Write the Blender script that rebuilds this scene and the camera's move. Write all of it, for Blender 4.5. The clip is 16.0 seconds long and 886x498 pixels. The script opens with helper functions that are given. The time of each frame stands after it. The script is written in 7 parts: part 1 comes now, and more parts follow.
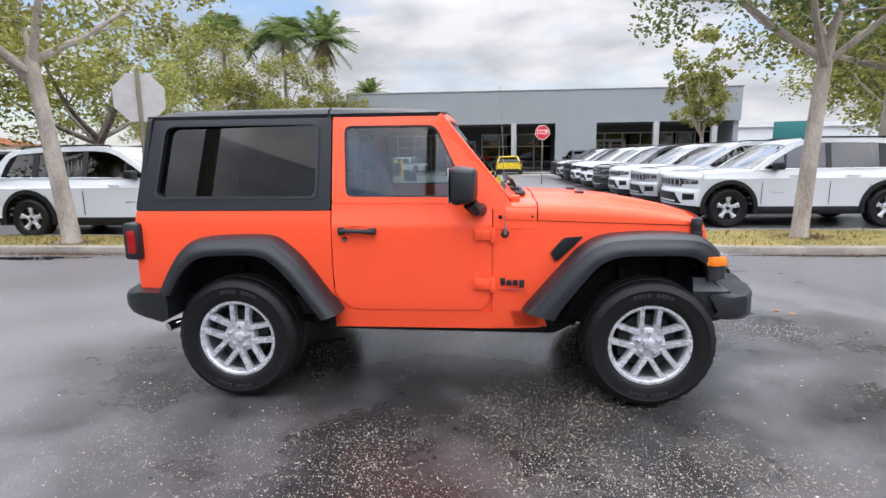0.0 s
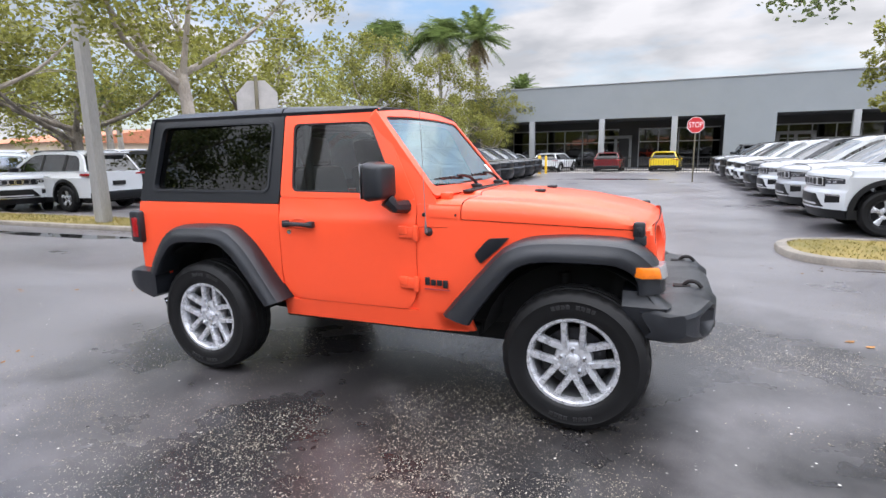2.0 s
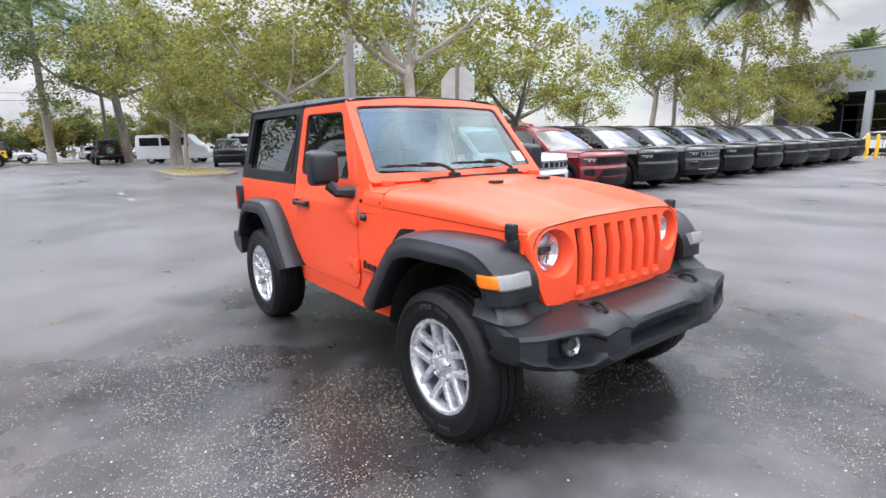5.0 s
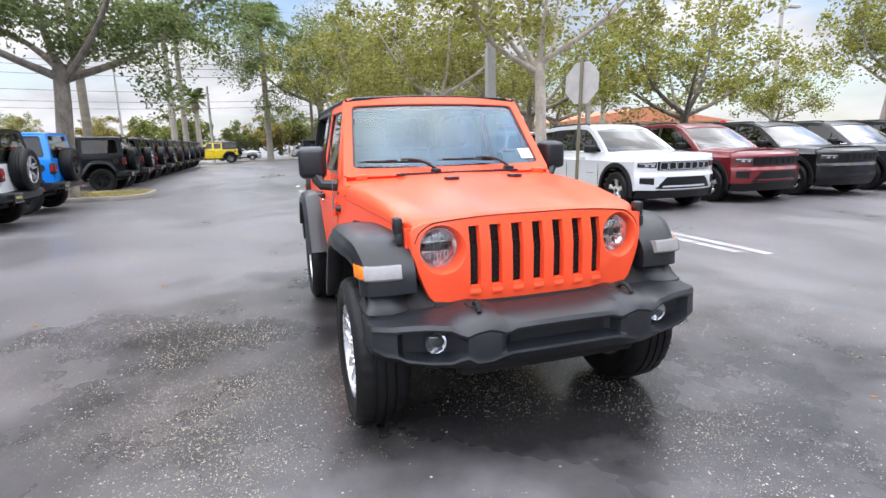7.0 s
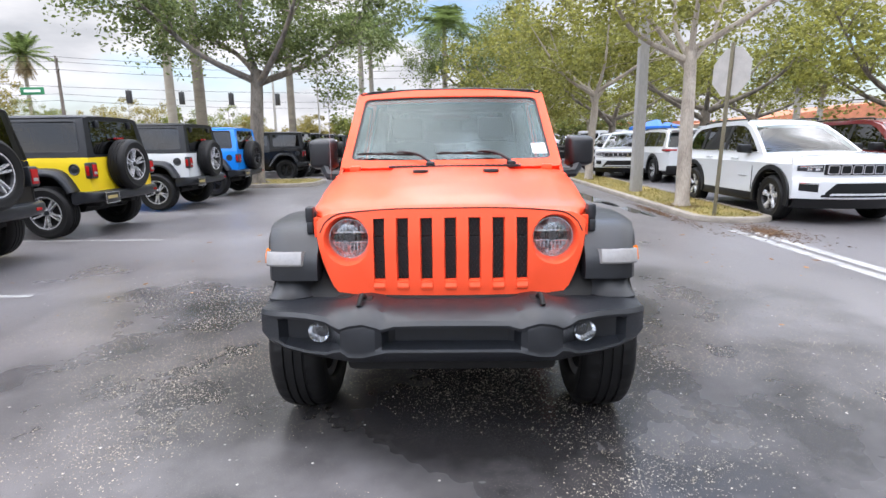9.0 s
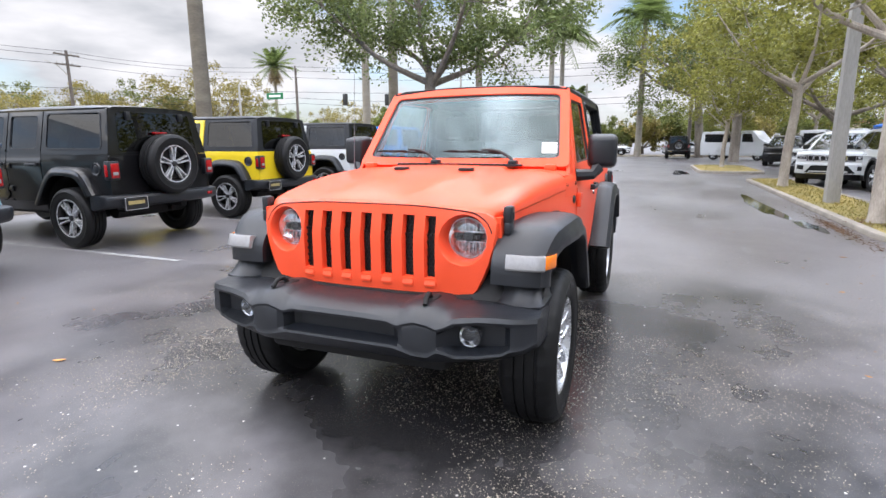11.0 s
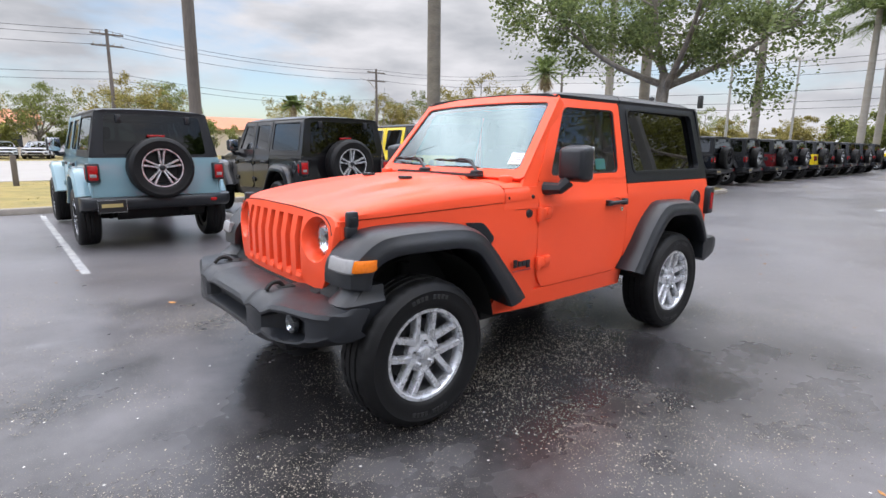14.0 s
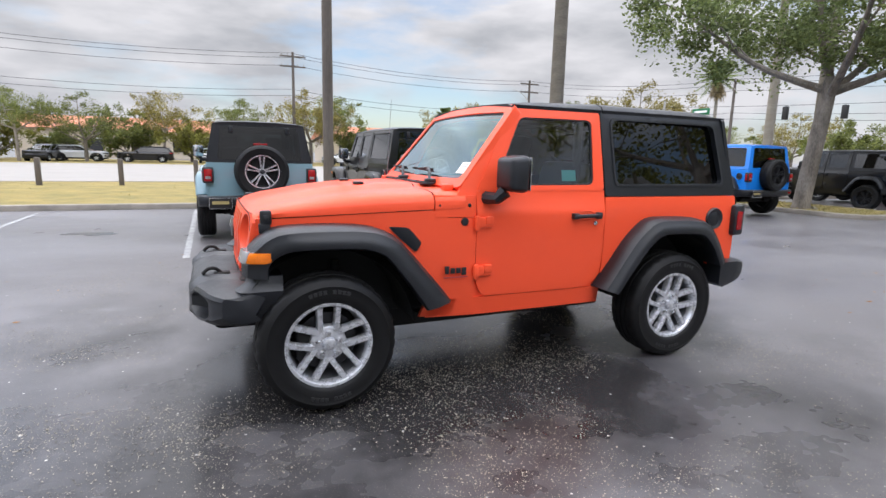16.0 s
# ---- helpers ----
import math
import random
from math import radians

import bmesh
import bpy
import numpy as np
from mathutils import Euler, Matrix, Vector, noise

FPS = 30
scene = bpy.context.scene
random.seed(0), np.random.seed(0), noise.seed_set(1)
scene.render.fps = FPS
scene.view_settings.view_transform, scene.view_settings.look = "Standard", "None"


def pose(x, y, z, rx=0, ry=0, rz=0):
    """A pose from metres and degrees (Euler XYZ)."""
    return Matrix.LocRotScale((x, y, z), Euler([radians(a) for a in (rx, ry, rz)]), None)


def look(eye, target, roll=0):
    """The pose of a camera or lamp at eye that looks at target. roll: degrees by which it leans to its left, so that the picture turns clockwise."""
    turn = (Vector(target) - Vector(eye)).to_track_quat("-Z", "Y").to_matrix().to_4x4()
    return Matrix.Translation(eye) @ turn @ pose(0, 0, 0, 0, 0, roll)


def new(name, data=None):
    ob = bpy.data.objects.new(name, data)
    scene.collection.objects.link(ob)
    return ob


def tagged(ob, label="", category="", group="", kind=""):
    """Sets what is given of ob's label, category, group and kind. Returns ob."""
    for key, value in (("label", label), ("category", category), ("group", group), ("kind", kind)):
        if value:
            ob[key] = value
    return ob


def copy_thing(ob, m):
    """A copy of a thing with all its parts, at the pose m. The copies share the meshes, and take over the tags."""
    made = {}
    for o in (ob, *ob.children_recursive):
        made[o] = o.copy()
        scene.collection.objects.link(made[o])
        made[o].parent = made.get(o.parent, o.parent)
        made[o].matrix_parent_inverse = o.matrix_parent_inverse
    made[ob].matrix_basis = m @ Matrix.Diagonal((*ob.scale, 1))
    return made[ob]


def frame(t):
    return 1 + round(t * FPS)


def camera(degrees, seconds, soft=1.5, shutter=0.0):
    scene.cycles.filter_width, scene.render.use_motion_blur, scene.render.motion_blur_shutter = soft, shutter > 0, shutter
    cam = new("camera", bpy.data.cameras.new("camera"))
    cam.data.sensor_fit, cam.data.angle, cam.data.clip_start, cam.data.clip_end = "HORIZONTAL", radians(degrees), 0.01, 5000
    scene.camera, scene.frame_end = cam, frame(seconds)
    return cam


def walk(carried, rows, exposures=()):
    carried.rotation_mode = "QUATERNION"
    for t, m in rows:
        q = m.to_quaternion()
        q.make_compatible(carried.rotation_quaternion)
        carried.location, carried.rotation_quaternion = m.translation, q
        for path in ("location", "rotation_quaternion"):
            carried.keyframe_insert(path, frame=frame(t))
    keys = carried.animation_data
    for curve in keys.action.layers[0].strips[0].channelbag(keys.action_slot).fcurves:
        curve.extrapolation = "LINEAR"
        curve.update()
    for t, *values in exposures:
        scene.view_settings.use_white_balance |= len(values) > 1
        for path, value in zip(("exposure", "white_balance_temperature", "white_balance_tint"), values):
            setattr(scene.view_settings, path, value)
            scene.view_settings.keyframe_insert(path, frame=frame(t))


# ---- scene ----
cam = camera(79.4, 16.0)
PATH = [
    (0, (0.299, -3.869, 1.477), (0.132, -1.906, 1.132), -0.7),
    (0.5, (0.653, -3.845, 1.469), (0.334, -1.901, 1.122), -0.8),
    (1, (0.99, -3.768, 1.467), (0.528, -1.853, 1.119), -0.8),
    (1.5, (1.301, -3.632, 1.452), (0.705, -1.756, 1.102), -0.9),
    (2, (1.601, -3.511, 1.456), (0.862, -1.687, 1.106), -1.0),
    (2.5, (1.911, -3.38, 1.453), (1.012, -1.628, 1.1), -0.9),
    (3, (2.196, -3.217, 1.455), (1.15, -1.55, 1.097), -0.4),
    (3.5, (2.462, -3.018, 1.454), (1.28, -1.446, 1.093), -0.0),
    (3.7, (2.558, -2.935, 1.465), (1.325, -1.403, 1.1), 0.1),
    (5.8, (3.511, -1.858, 1.473), (1.798, -0.909, 1.065), -1.7),
    (6, (3.581, -1.749, 1.447), (1.838, -0.856, 1.043), -1.6),
    (6.5, (3.757, -1.47, 1.443), (1.944, -0.723, 1.046), -1.6),
    (7, (3.856, -1.187, 1.43), (1.99, -0.584, 1.036), -1.4),
    (7.5, (3.903, -0.889, 1.418), (1.995, -0.436, 1.026), -1.2),
    (8, (3.946, -0.6, 1.404), (2.007, -0.303, 1.012), -1.1),
    (8.5, (3.983, -0.287, 1.401), (2.026, -0.156, 1.01), -1.0),
    (9, (3.965, 0.014, 1.38), (2.004, -0.026, 0.989), -0.8),
    (9.5, (3.906, 0.312, 1.375), (1.956, 0.095, 0.986), -0.7),
    (10, (3.859, 0.604, 1.366), (1.936, 0.211, 0.98), -0.7),
    (10.2, (3.86, 0.736, 1.365), (1.953, 0.273, 0.978), -0.7),
    (12.3, (3.425, 1.955, 1.397), (1.808, 0.843, 1.013), 0.7),
    (12.5, (3.375, 2.068, 1.417), (1.797, 0.9, 1.035), 0.7),
    (13, (3.199, 2.329, 1.4), (1.723, 1.035, 1.017), 0.7),
    (13.5, (2.994, 2.574, 1.421), (1.62, 1.171, 1.039), 0.7),
    (14, (2.788, 2.815, 1.401), (1.523, 1.312, 1.025), 0.6),
    (14.5, (2.561, 3.062, 1.437), (1.411, 1.467, 1.069), 0.5),
    (15, (2.301, 3.254, 1.403), (1.269, 1.578, 1.048), 0.9),
    (15.5, (2.035, 3.425, 1.427), (1.124, 1.679, 1.079), 1.3),
    (16, (1.777, 3.602, 1.411), (0.99, 1.796, 1.064), 1.4),
]
# stops, as the clip brightens and darkens
EXPOSURES = [(0, 0.98), (2.5, 1.02), (6.5, 1.12), (9.5, 1.20), (12.5, 0.98), (14.5, 0.82), (16, 0.79)]
walk(cam, [(t, look(e, g, r)) for t, e, g, r in PATH], exposures=EXPOSURES)

# ---------- world and light ----------
world = bpy.data.worlds.new("world")
scene.world = world
world.use_nodes = True
wn, wl = world.node_tree.nodes, world.node_tree.links
wn.clear()
w_out = wn.new("ShaderNodeOutputWorld")
w_bg = wn.new("ShaderNodeBackground")
w_sky = wn.new("ShaderNodeTexSky")
w_sky.sky_type = "NISHITA"
w_sky.sun_disc = False
SUN_EL, SUN_AZ = radians(80), radians(140)
w_sky.sun_elevation, w_sky.sun_rotation = SUN_EL, SUN_AZ
w_tc = wn.new("ShaderNodeTexCoord")
w_map = wn.new("ShaderNodeMapping")
w_map.inputs["Scale"].default_value = (1.0, 1.0, 3.2)
w_n1 = wn.new("ShaderNodeTexNoise")
w_n1.inputs["Scale"].default_value = 2.2
w_n1.inputs["Detail"].default_value = 7
w_n1.inputs["Roughness"].default_value = 0.55
w_n2 = wn.new("ShaderNodeTexNoise")
w_n2.inputs["Scale"].default_value = 5.0
w_n2.inputs["Detail"].default_value = 6
w_r1 = wn.new("ShaderNodeValToRGB")
w_r1.color_ramp.elements[0].position, w_r1.color_ramp.elements[1].position = 0.38, 0.53
w_r2 = wn.new("ShaderNodeValToRGB")
w_r2.color_ramp.elements[0].position, w_r2.color_ramp.elements[1].position = 0.36, 0.62
w_r2.color_ramp.elements[0].color = (4.9, 5.05, 5.5, 1)
w_r2.color_ramp.elements[1].color = (7.9, 7.85, 8.3, 1)
w_mix = wn.new("ShaderNodeMix")
w_mix.data_type = "RGBA"
w_gain = wn.new("ShaderNodeVectorMath")
w_gain.operation = "SCALE"
w_gain.inputs["Scale"].default_value = 1.6
# an overcast sky is brighter overhead than near the horizon
w_sep = wn.new("ShaderNodeSeparateXYZ")
w_up = wn.new("ShaderNodeMapRange")
w_up.interpolation_type = "SMOOTHSTEP"
w_up.inputs["From Min"].default_value, w_up.inputs["From Max"].default_value = 0.2, 0.75
w_up.inputs["To Min"].default_value, w_up.inputs["To Max"].default_value = 1.0, 3.5
w_lift = wn.new("ShaderNodeVectorMath")
w_lift.operation = "SCALE"
wl.new(w_tc.outputs["Generated"], w_sep.inputs[0])
wl.new(w_sep.outputs["Z"], w_up.inputs["Value"])
wl.new(w_up.outputs["Result"], w_lift.inputs["Scale"])
# thicker and thinner cloud overhead
w_thin = wn.new("ShaderNodeMapRange")
w_thin.inputs["From Min"].default_value, w_thin.inputs["From Max"].default_value = 0.40, 0.60
w_thin.inputs["To Min"].default_value, w_thin.inputs["To Max"].default_value = 1.7, 6.8
w_n3 = wn.new("ShaderNodeTexNoise")
w_n3.inputs["Scale"].default_value = 4.5
w_n3.inputs["Detail"].default_value = 7
w_n3.inputs["Distortion"].default_value = 0.4
wl.new(w_tc.outputs["Generated"], w_n3.inputs["Vector"])
wl.new(w_n3.outputs[0], w_thin.inputs["Value"])
wl.new(w_thin.outputs["Result"], w_up.inputs["To Max"])
for a, b in ((w_tc.outputs["Generated"], w_map.inputs["Vector"]), (w_map.outputs[0], w_n1.inputs["Vector"]), (w_map.outputs[0], w_n2.inputs["Vector"]),
             (w_n1.outputs[0], w_r1.inputs[0]), (w_n2.outputs[0], w_r2.inputs[0]), (w_r1.outputs[0], w_mix.inputs["Factor"]),
             (w_sky.outputs[0], w_gain.inputs[0]), (w_gain.outputs[0], w_mix.inputs["A"]), (w_r2.outputs[0], w_mix.inputs["B"]),
             (w_mix.outputs["Result"], w_lift.inputs[0]), (w_lift.outputs[0], w_bg.inputs[0]), (w_bg.outputs[0], w_out.inputs[0])):
    wl.new(a, b)
w_bg.inputs[1].default_value = 0.058
sun = new("sun", bpy.data.lights.new("sun", "SUN"))
sun.data.energy, sun.data.angle, sun.data.color = 1.3, radians(130), (1.0, 0.94, 0.88)
sun.rotation_euler = Vector((math.sin(SUN_AZ) * math.cos(SUN_EL), math.cos(SUN_AZ) * math.cos(SUN_EL), math.sin(SUN_EL))).to_track_quat("Z", "Y").to_euler()

# ---------- materials ----------
def ramp_of(nt, src, lo, hi, a, b):
    r = nt.nodes.new("ShaderNodeMapRange")
    r.inputs["From Min"].default_value, r.inputs["From Max"].default_value = lo, hi
    r.inputs["To Min"].default_value, r.inputs["To Max"].default_value = a, b
    nt.links.new(src, r.inputs["Value"])
    return r.outputs["Result"]


def noise_of(nt, scale, detail=4, rough=0.55, stretch=None):
    tc = nt.nodes.new("ShaderNodeTexCoord")
    v = tc.outputs["Object"]
    if stretch:
        m = nt.nodes.new("ShaderNodeMapping")
        m.inputs["Scale"].default_value = stretch
        nt.links.new(v, m.inputs["Vector"])
        v = m.outputs[0]
    n = nt.nodes.new("ShaderNodeTexNoise")
    n.inputs["Scale"].default_value, n.inputs["Detail"].default_value, n.inputs["Roughness"].default_value = scale, detail, rough
    nt.links.new(v, n.inputs["Vector"])
    return n.outputs[0]


def mat(name, color, rough=0.5, metal=0.0, vary=0.12, scale=6.0, fine=60.0, bump=0.0, coat=0.0, spec=0.5, rvary=0.08, stretch=None, second=None, random_tint=0.0):
    """A principled material whose colour, roughness and relief vary at two scales."""
    m = bpy.data.materials.new(name)
    m.use_nodes = True
    nt = m.node_tree
    p = nt.nodes["Principled BSDF"]
    big, small = noise_of(nt, scale, 4, 0.6, stretch), noise_of(nt, fine, 3, 0.6, stretch)
    mixv = nt.nodes.new("ShaderNodeMath")
    mixv.operation = "MULTIPLY_ADD"
    mixv.inputs[1].default_value = 0.6
    nt.links.new(big, mixv.inputs[0])
    sm = nt.nodes.new("ShaderNodeMath")
    sm.operation = "MULTIPLY"
    sm.inputs[1].default_value = 0.4
    nt.links.new(small, sm.inputs[0])
    nt.links.new(sm.outputs[0], mixv.inputs[2])
    c = nt.nodes.new("ShaderNodeMix")
    c.data_type = "RGBA"
    dark = second or tuple(max(0.0, v * (1 - vary)) for v in color)
    light = color if second else tuple(min(1.0, v * (1 + vary * 0.6)) for v in color)
    c.inputs["A"].default_value, c.inputs["B"].default_value = (*dark, 1), (*light, 1)
    nt.links.new(ramp_of(nt, mixv.outputs[0], 0.36, 0.64, 0, 1), c.inputs["Factor"])
    col = c.outputs["Result"]
    if random_tint:
        oi = nt.nodes.new("ShaderNodeObjectInfo")
        hs = nt.nodes.new("ShaderNodeHueSaturation")
        nt.links.new(ramp_of(nt, oi.outputs["Random"], 0, 1, 1 - random_tint, 1 + random_tint), hs.inputs["Value"])
        nt.links.new(col, hs.inputs["Color"])
        col = hs.outputs[0]
    nt.links.new(col, p.inputs["Base Color"])
    nt.links.new(ramp_of(nt, mixv.outputs[0], 0.3, 0.7, max(0.02, rough - rvary), min(1, rough + rvary)), p.inputs["Roughness"])
    p.inputs["Metallic"].default_value = metal
    p.inputs["Specular IOR Level"].default_value = spec
    if coat:
        p.inputs["Coat Weight"].default_value, p.inputs["Coat Roughness"].default_value = coat, 0.03
    if bump:
        b = nt.nodes.new("ShaderNodeBump")
        b.inputs["Strength"].default_value, b.inputs["Distance"].default_value = 1.0, bump
        nt.links.new(small, b.inputs["Height"])
        nt.links.new(b.outputs[0], p.inputs["Normal"])
    return m


def glass(name, tint, rough=0.0, base=0.065, gloss=(0.95, 0.97, 1.0)):
    """Thin tinted car glass: a clear tinted sheet under a mirror coat."""
    m = bpy.data.materials.new(name)
    m.use_nodes = True
    nt = m.node_tree
    nt.nodes.remove(nt.nodes["Principled BSDF"])
    tr, gl, lw, mx = (nt.nodes.new(k) for k in ("ShaderNodeBsdfTransparent", "ShaderNodeBsdfGlossy", "ShaderNodeLayerWeight", "ShaderNodeMixShader"))
    tr.inputs[0].default_value = (*tint, 1)
    gl.inputs["Roughness"].default_value = rough
    gl.inputs[0].default_value = (*gloss, 1)
    lw.inputs[0].default_value = 0.5
    pw = nt.nodes.new("ShaderNodeMath")
    pw.operation = "POWER"
    pw.inputs[1].default_value = 3.8
    ma = nt.nodes.new("ShaderNodeMath")
    ma.operation = "MULTIPLY_ADD"
    ma.inputs[1].default_value, ma.inputs[2].default_value = 1.0 - base, base
    nt.links.new(lw.outputs["Facing"], pw.inputs[0])
    nt.links.new(pw.outputs[0], ma.inputs[0])
    nt.links.new(ma.outputs[0], mx.inputs[0])
    nt.links.new(tr.outputs[0], mx.inputs[1])
    nt.links.new(gl.outputs[0], mx.inputs[2])
    nt.links.new(mx.outputs[0], nt.nodes["Material Output"].inputs[0])
    return m


def paint(name, color, flake=0.0, coat=0.9):
    return mat("paint_" + name, color, rough=0.38, metal=flake, vary=0.03, scale=1.5, fine=900, coat=coat, rvary=0.03, spec=0.2)


ORANGE = paint("orange", (0.90, 0.092, 0.034), 0.0, 0.20)
P_WHITE, P_BLACK, P_GREY = paint("white", (0.60, 0.62, 0.64)), paint("black", (0.004, 0.004, 0.005), 0.0, 0.6), paint("grey", (0.03, 0.032, 0.037), 0.3, 0.7)
P_RED, P_SILVER, P_ICE = paint("red", (0.15, 0.011, 0.014), 0.2), paint("silver", (0.45, 0.46, 0.48), 0.5), paint("ice_blue", (0.19, 0.31, 0.355))
P_YELLOW, P_BLUE = paint("yellow", (0.75, 0.55, 0.02)), paint("blue", (0.01, 0.22, 0.75))
PLASTIC = mat("black_plastic", (0.0110, 0.0128, 0.0165), rough=0.40, vary=0.2, scale=8, fine=420, bump=0.0006, rvary=0.1, spec=0.5)
HARDTOP = mat("hardtop_black", (0.007, 0.0085, 0.0115), spec=0.4, rough=0.42, vary=0.15, scale=5, fine=500, bump=0.0004)
RUBBER = mat("tyre_rubber", (0.0075, 0.0075, 0.008), spec=0.26, rough=0.52, vary=0.25, scale=12, fine=160, bump=0.0008)
LETTERING = mat("sidewall_lettering", (0.017, 0.017, 0.018), rough=0.5, vary=0.2, scale=12)
SILVER = mat("wheel_silver", (0.60, 0.61, 0.64), rough=0.28, metal=0.55, vary=0.05, scale=20, fine=200)
BARREL = mat("wheel_barrel", (0.22, 0.225, 0.24), rough=0.4, metal=0.6, vary=0.12, scale=14)
DARKWHEEL = mat("wheel_dark", (0.03, 0.03, 0.033), rough=0.35, metal=0.5, vary=0.1)
CHROME = mat("chrome", (0.75, 0.76, 0.78), rough=0.10, metal=1.0, vary=0.04, rvary=0.03)
UNDER = mat("underbody", (0.004, 0.004, 0.0044), rough=0.75, vary=0.3, scale=10)
INTERIOR = mat("interior_black", (0.010, 0.010, 0.0115), rough=0.7, vary=0.15, scale=10)
SEAT = mat("seat_cloth", (0.05, 0.048, 0.047), rough=0.85, vary=0.2, scale=12, fine=300, bump=0.001)
MESH_BLACK = mat("grille_mesh", (0.014, 0.014, 0.016), rough=0.4, vary=0.2, spec=0.4)
GLASS_FRONT = glass("glass_windshield", (0.38, 0.50, 0.54), 0.0, 0.10, (0.66, 0.83, 0.88))
GLASS_SIDE = glass("glass_side", (0.50, 0.58, 0.56))
GLASS_DARK = glass("glass_privacy", (0.03, 0.035, 0.037), 0.0, 0.05)
LENS = glass("lens_clear", (0.93, 0.94, 0.95), 0.02)
AMBER = mat("lens_amber", (0.85, 0.20, 0.01), rough=0.12, vary=0.12, scale=70, fine=200)
REDLENS = mat("lens_red", (0.32, 0.008, 0.010), rough=0.12, vary=0.25, scale=60, fine=150)
WHITELENS = mat("lens_white", (0.24, 0.235, 0.235), rough=0.16, vary=0.10, scale=40, fine=120)
LAMPBACK = mat("lamp_reflector", (0.72, 0.73, 0.75), rough=0.12, metal=0.9, vary=0.45, scale=45, fine=130)
PAPER = mat("paper", (0.80, 0.80, 0.78), rough=0.6, vary=0.03)
TEALMARK = mat("teal_mark", (0.10, 0.42, 0.42), rough=0.6, vary=0.05)
INK = mat("ink", (0.30, 0.30, 0.30), rough=0.6)
REDINK = mat("ink_red", (0.45, 0.05, 0.05), rough=0.6)
PLATE = mat("dealer_plate", (0.012, 0.012, 0.012), rough=0.35)
GOLD = mat("plate_gold", (0.34, 0.27, 0.11), rough=0.4)


# ---------- mesh helpers ----------
def smooth(me, angle=38):
    me.polygons.foreach_set("use_smooth", [True] * len(me.polygons))
    me.set_sharp_from_angle(angle=radians(angle))


def part(name, bm, material, parent=None, label="", at=None, angle=38, flat=False):
    """Links a bmesh as one mesh object, under parent where given."""
    if len(bm.faces) > 2:
        bmesh.ops.recalc_face_normals(bm, faces=bm.faces)
    me = bpy.data.meshes.new(name)
    bm.to_mesh(me)
    bm.free()
    if not flat:
        smooth(me, angle)
    ob = new(name, me)
    me.materials.append(material)
    ob.material_slots[0].link = "OBJECT"
    ob.material_slots[0].material = material
    if parent:
        ob.parent = parent
    if at is not None:
        ob.matrix_basis = at
    if label:
        tagged(ob, label)
    return ob


def thing(name, label, category, group="", at=None, kind=""):
    ob = new(name)
    ob.empty_display_size = 0.2
    tagged(ob, label, category, group, kind)
    if at is not None:
        ob.matrix_basis = at
    return ob


def B():
    return bmesh.new()


def box(bm, x0, x1, y0, y1, z0, z1, bevel=0.0, seg=2, m=None):
    vs = [bm.verts.new((x, y, z)) for z in (z0, z1) for y in (y0, y1) for x in (x0, x1)]
    fs = [bm.faces.new([vs[i] for i in f]) for f in ((0, 2, 3, 1), (4, 5, 7, 6), (0, 1, 5, 4), (2, 6, 7, 3), (0, 4, 6, 2), (1, 3, 7, 5))]
    if bevel:
        es = list({e for f in fs for e in f.edges})
        r = bmesh.ops.bevel(bm, geom=es, offset=bevel, segments=seg, affect="EDGES", profile=0.5)
        vs = list({v for f in r["faces"] for v in f.verts} | {v for v in vs if v.is_valid})
    if m is not None:
        bmesh.ops.transform(bm, matrix=m, verts=vs)
    return bm


def loft(bm, rings, closed=True, cap=True):
    """Joins rings of equal length into a skin."""
    rs = [[bm.verts.new(p) for p in r] for r in rings]
    n = len(rs[0])
    for a, b in zip(rs, rs[1:]):
        for i in range(n if closed else n - 1):
            j = (i + 1) % n
            bm.faces.new((a[i], a[j], b[j], b[i]))
    if cap and closed:
        bm.faces.new(rs[0][::-1])
        bm.faces.new(rs[-1])
    return bm


def prism(bm, outline, lo, hi, axis="y", bevel=0.0):
    """A flat outline pushed through from lo to hi along an axis."""
    def put(p, h):
        return {"x": (h, p[0], p[1]), "y": (p[0], h, p[1]), "z": (p[0], p[1], h)}[axis]
    a = [bm.verts.new(put(p, lo)) for p in outline]
    b = [bm.verts.new(put(p, hi)) for p in outline]
    fs = [bm.faces.new(a), bm.faces.new(b[::-1])]
    n = len(a)
    for i in range(n):
        fs.append(bm.faces.new((a[i], b[i], b[(i + 1) % n], a[(i + 1) % n])))
    if bevel:
        bmesh.ops.bevel(bm, geom=list({e for f in fs[:2] for e in f.edges}), offset=bevel, segments=2, affect="EDGES", profile=0.5)
    return bm


def tube(bm, pts, radii, n=10):
    """A round bar through points, with a radius at each."""
    pts = [Vector(p) for p in pts]
    if not hasattr(radii, "__len__"):
        radii = [radii] * len(pts)
    rings, up = [], None
    for i, p in enumerate(pts):
        d = (pts[min(i + 1, len(pts) - 1)] - pts[max(i - 1, 0)]).normalized()
        if up is None:
            up = d.orthogonal().normalized()
        up = (up - d * up.dot(d)).normalized()
        s = d.cross(up)
        rings.append([p + (up * math.cos(k / n * math.tau) + s * math.sin(k / n * math.tau)) * radii[i] for k in range(n)])
    return loft(bm, rings)


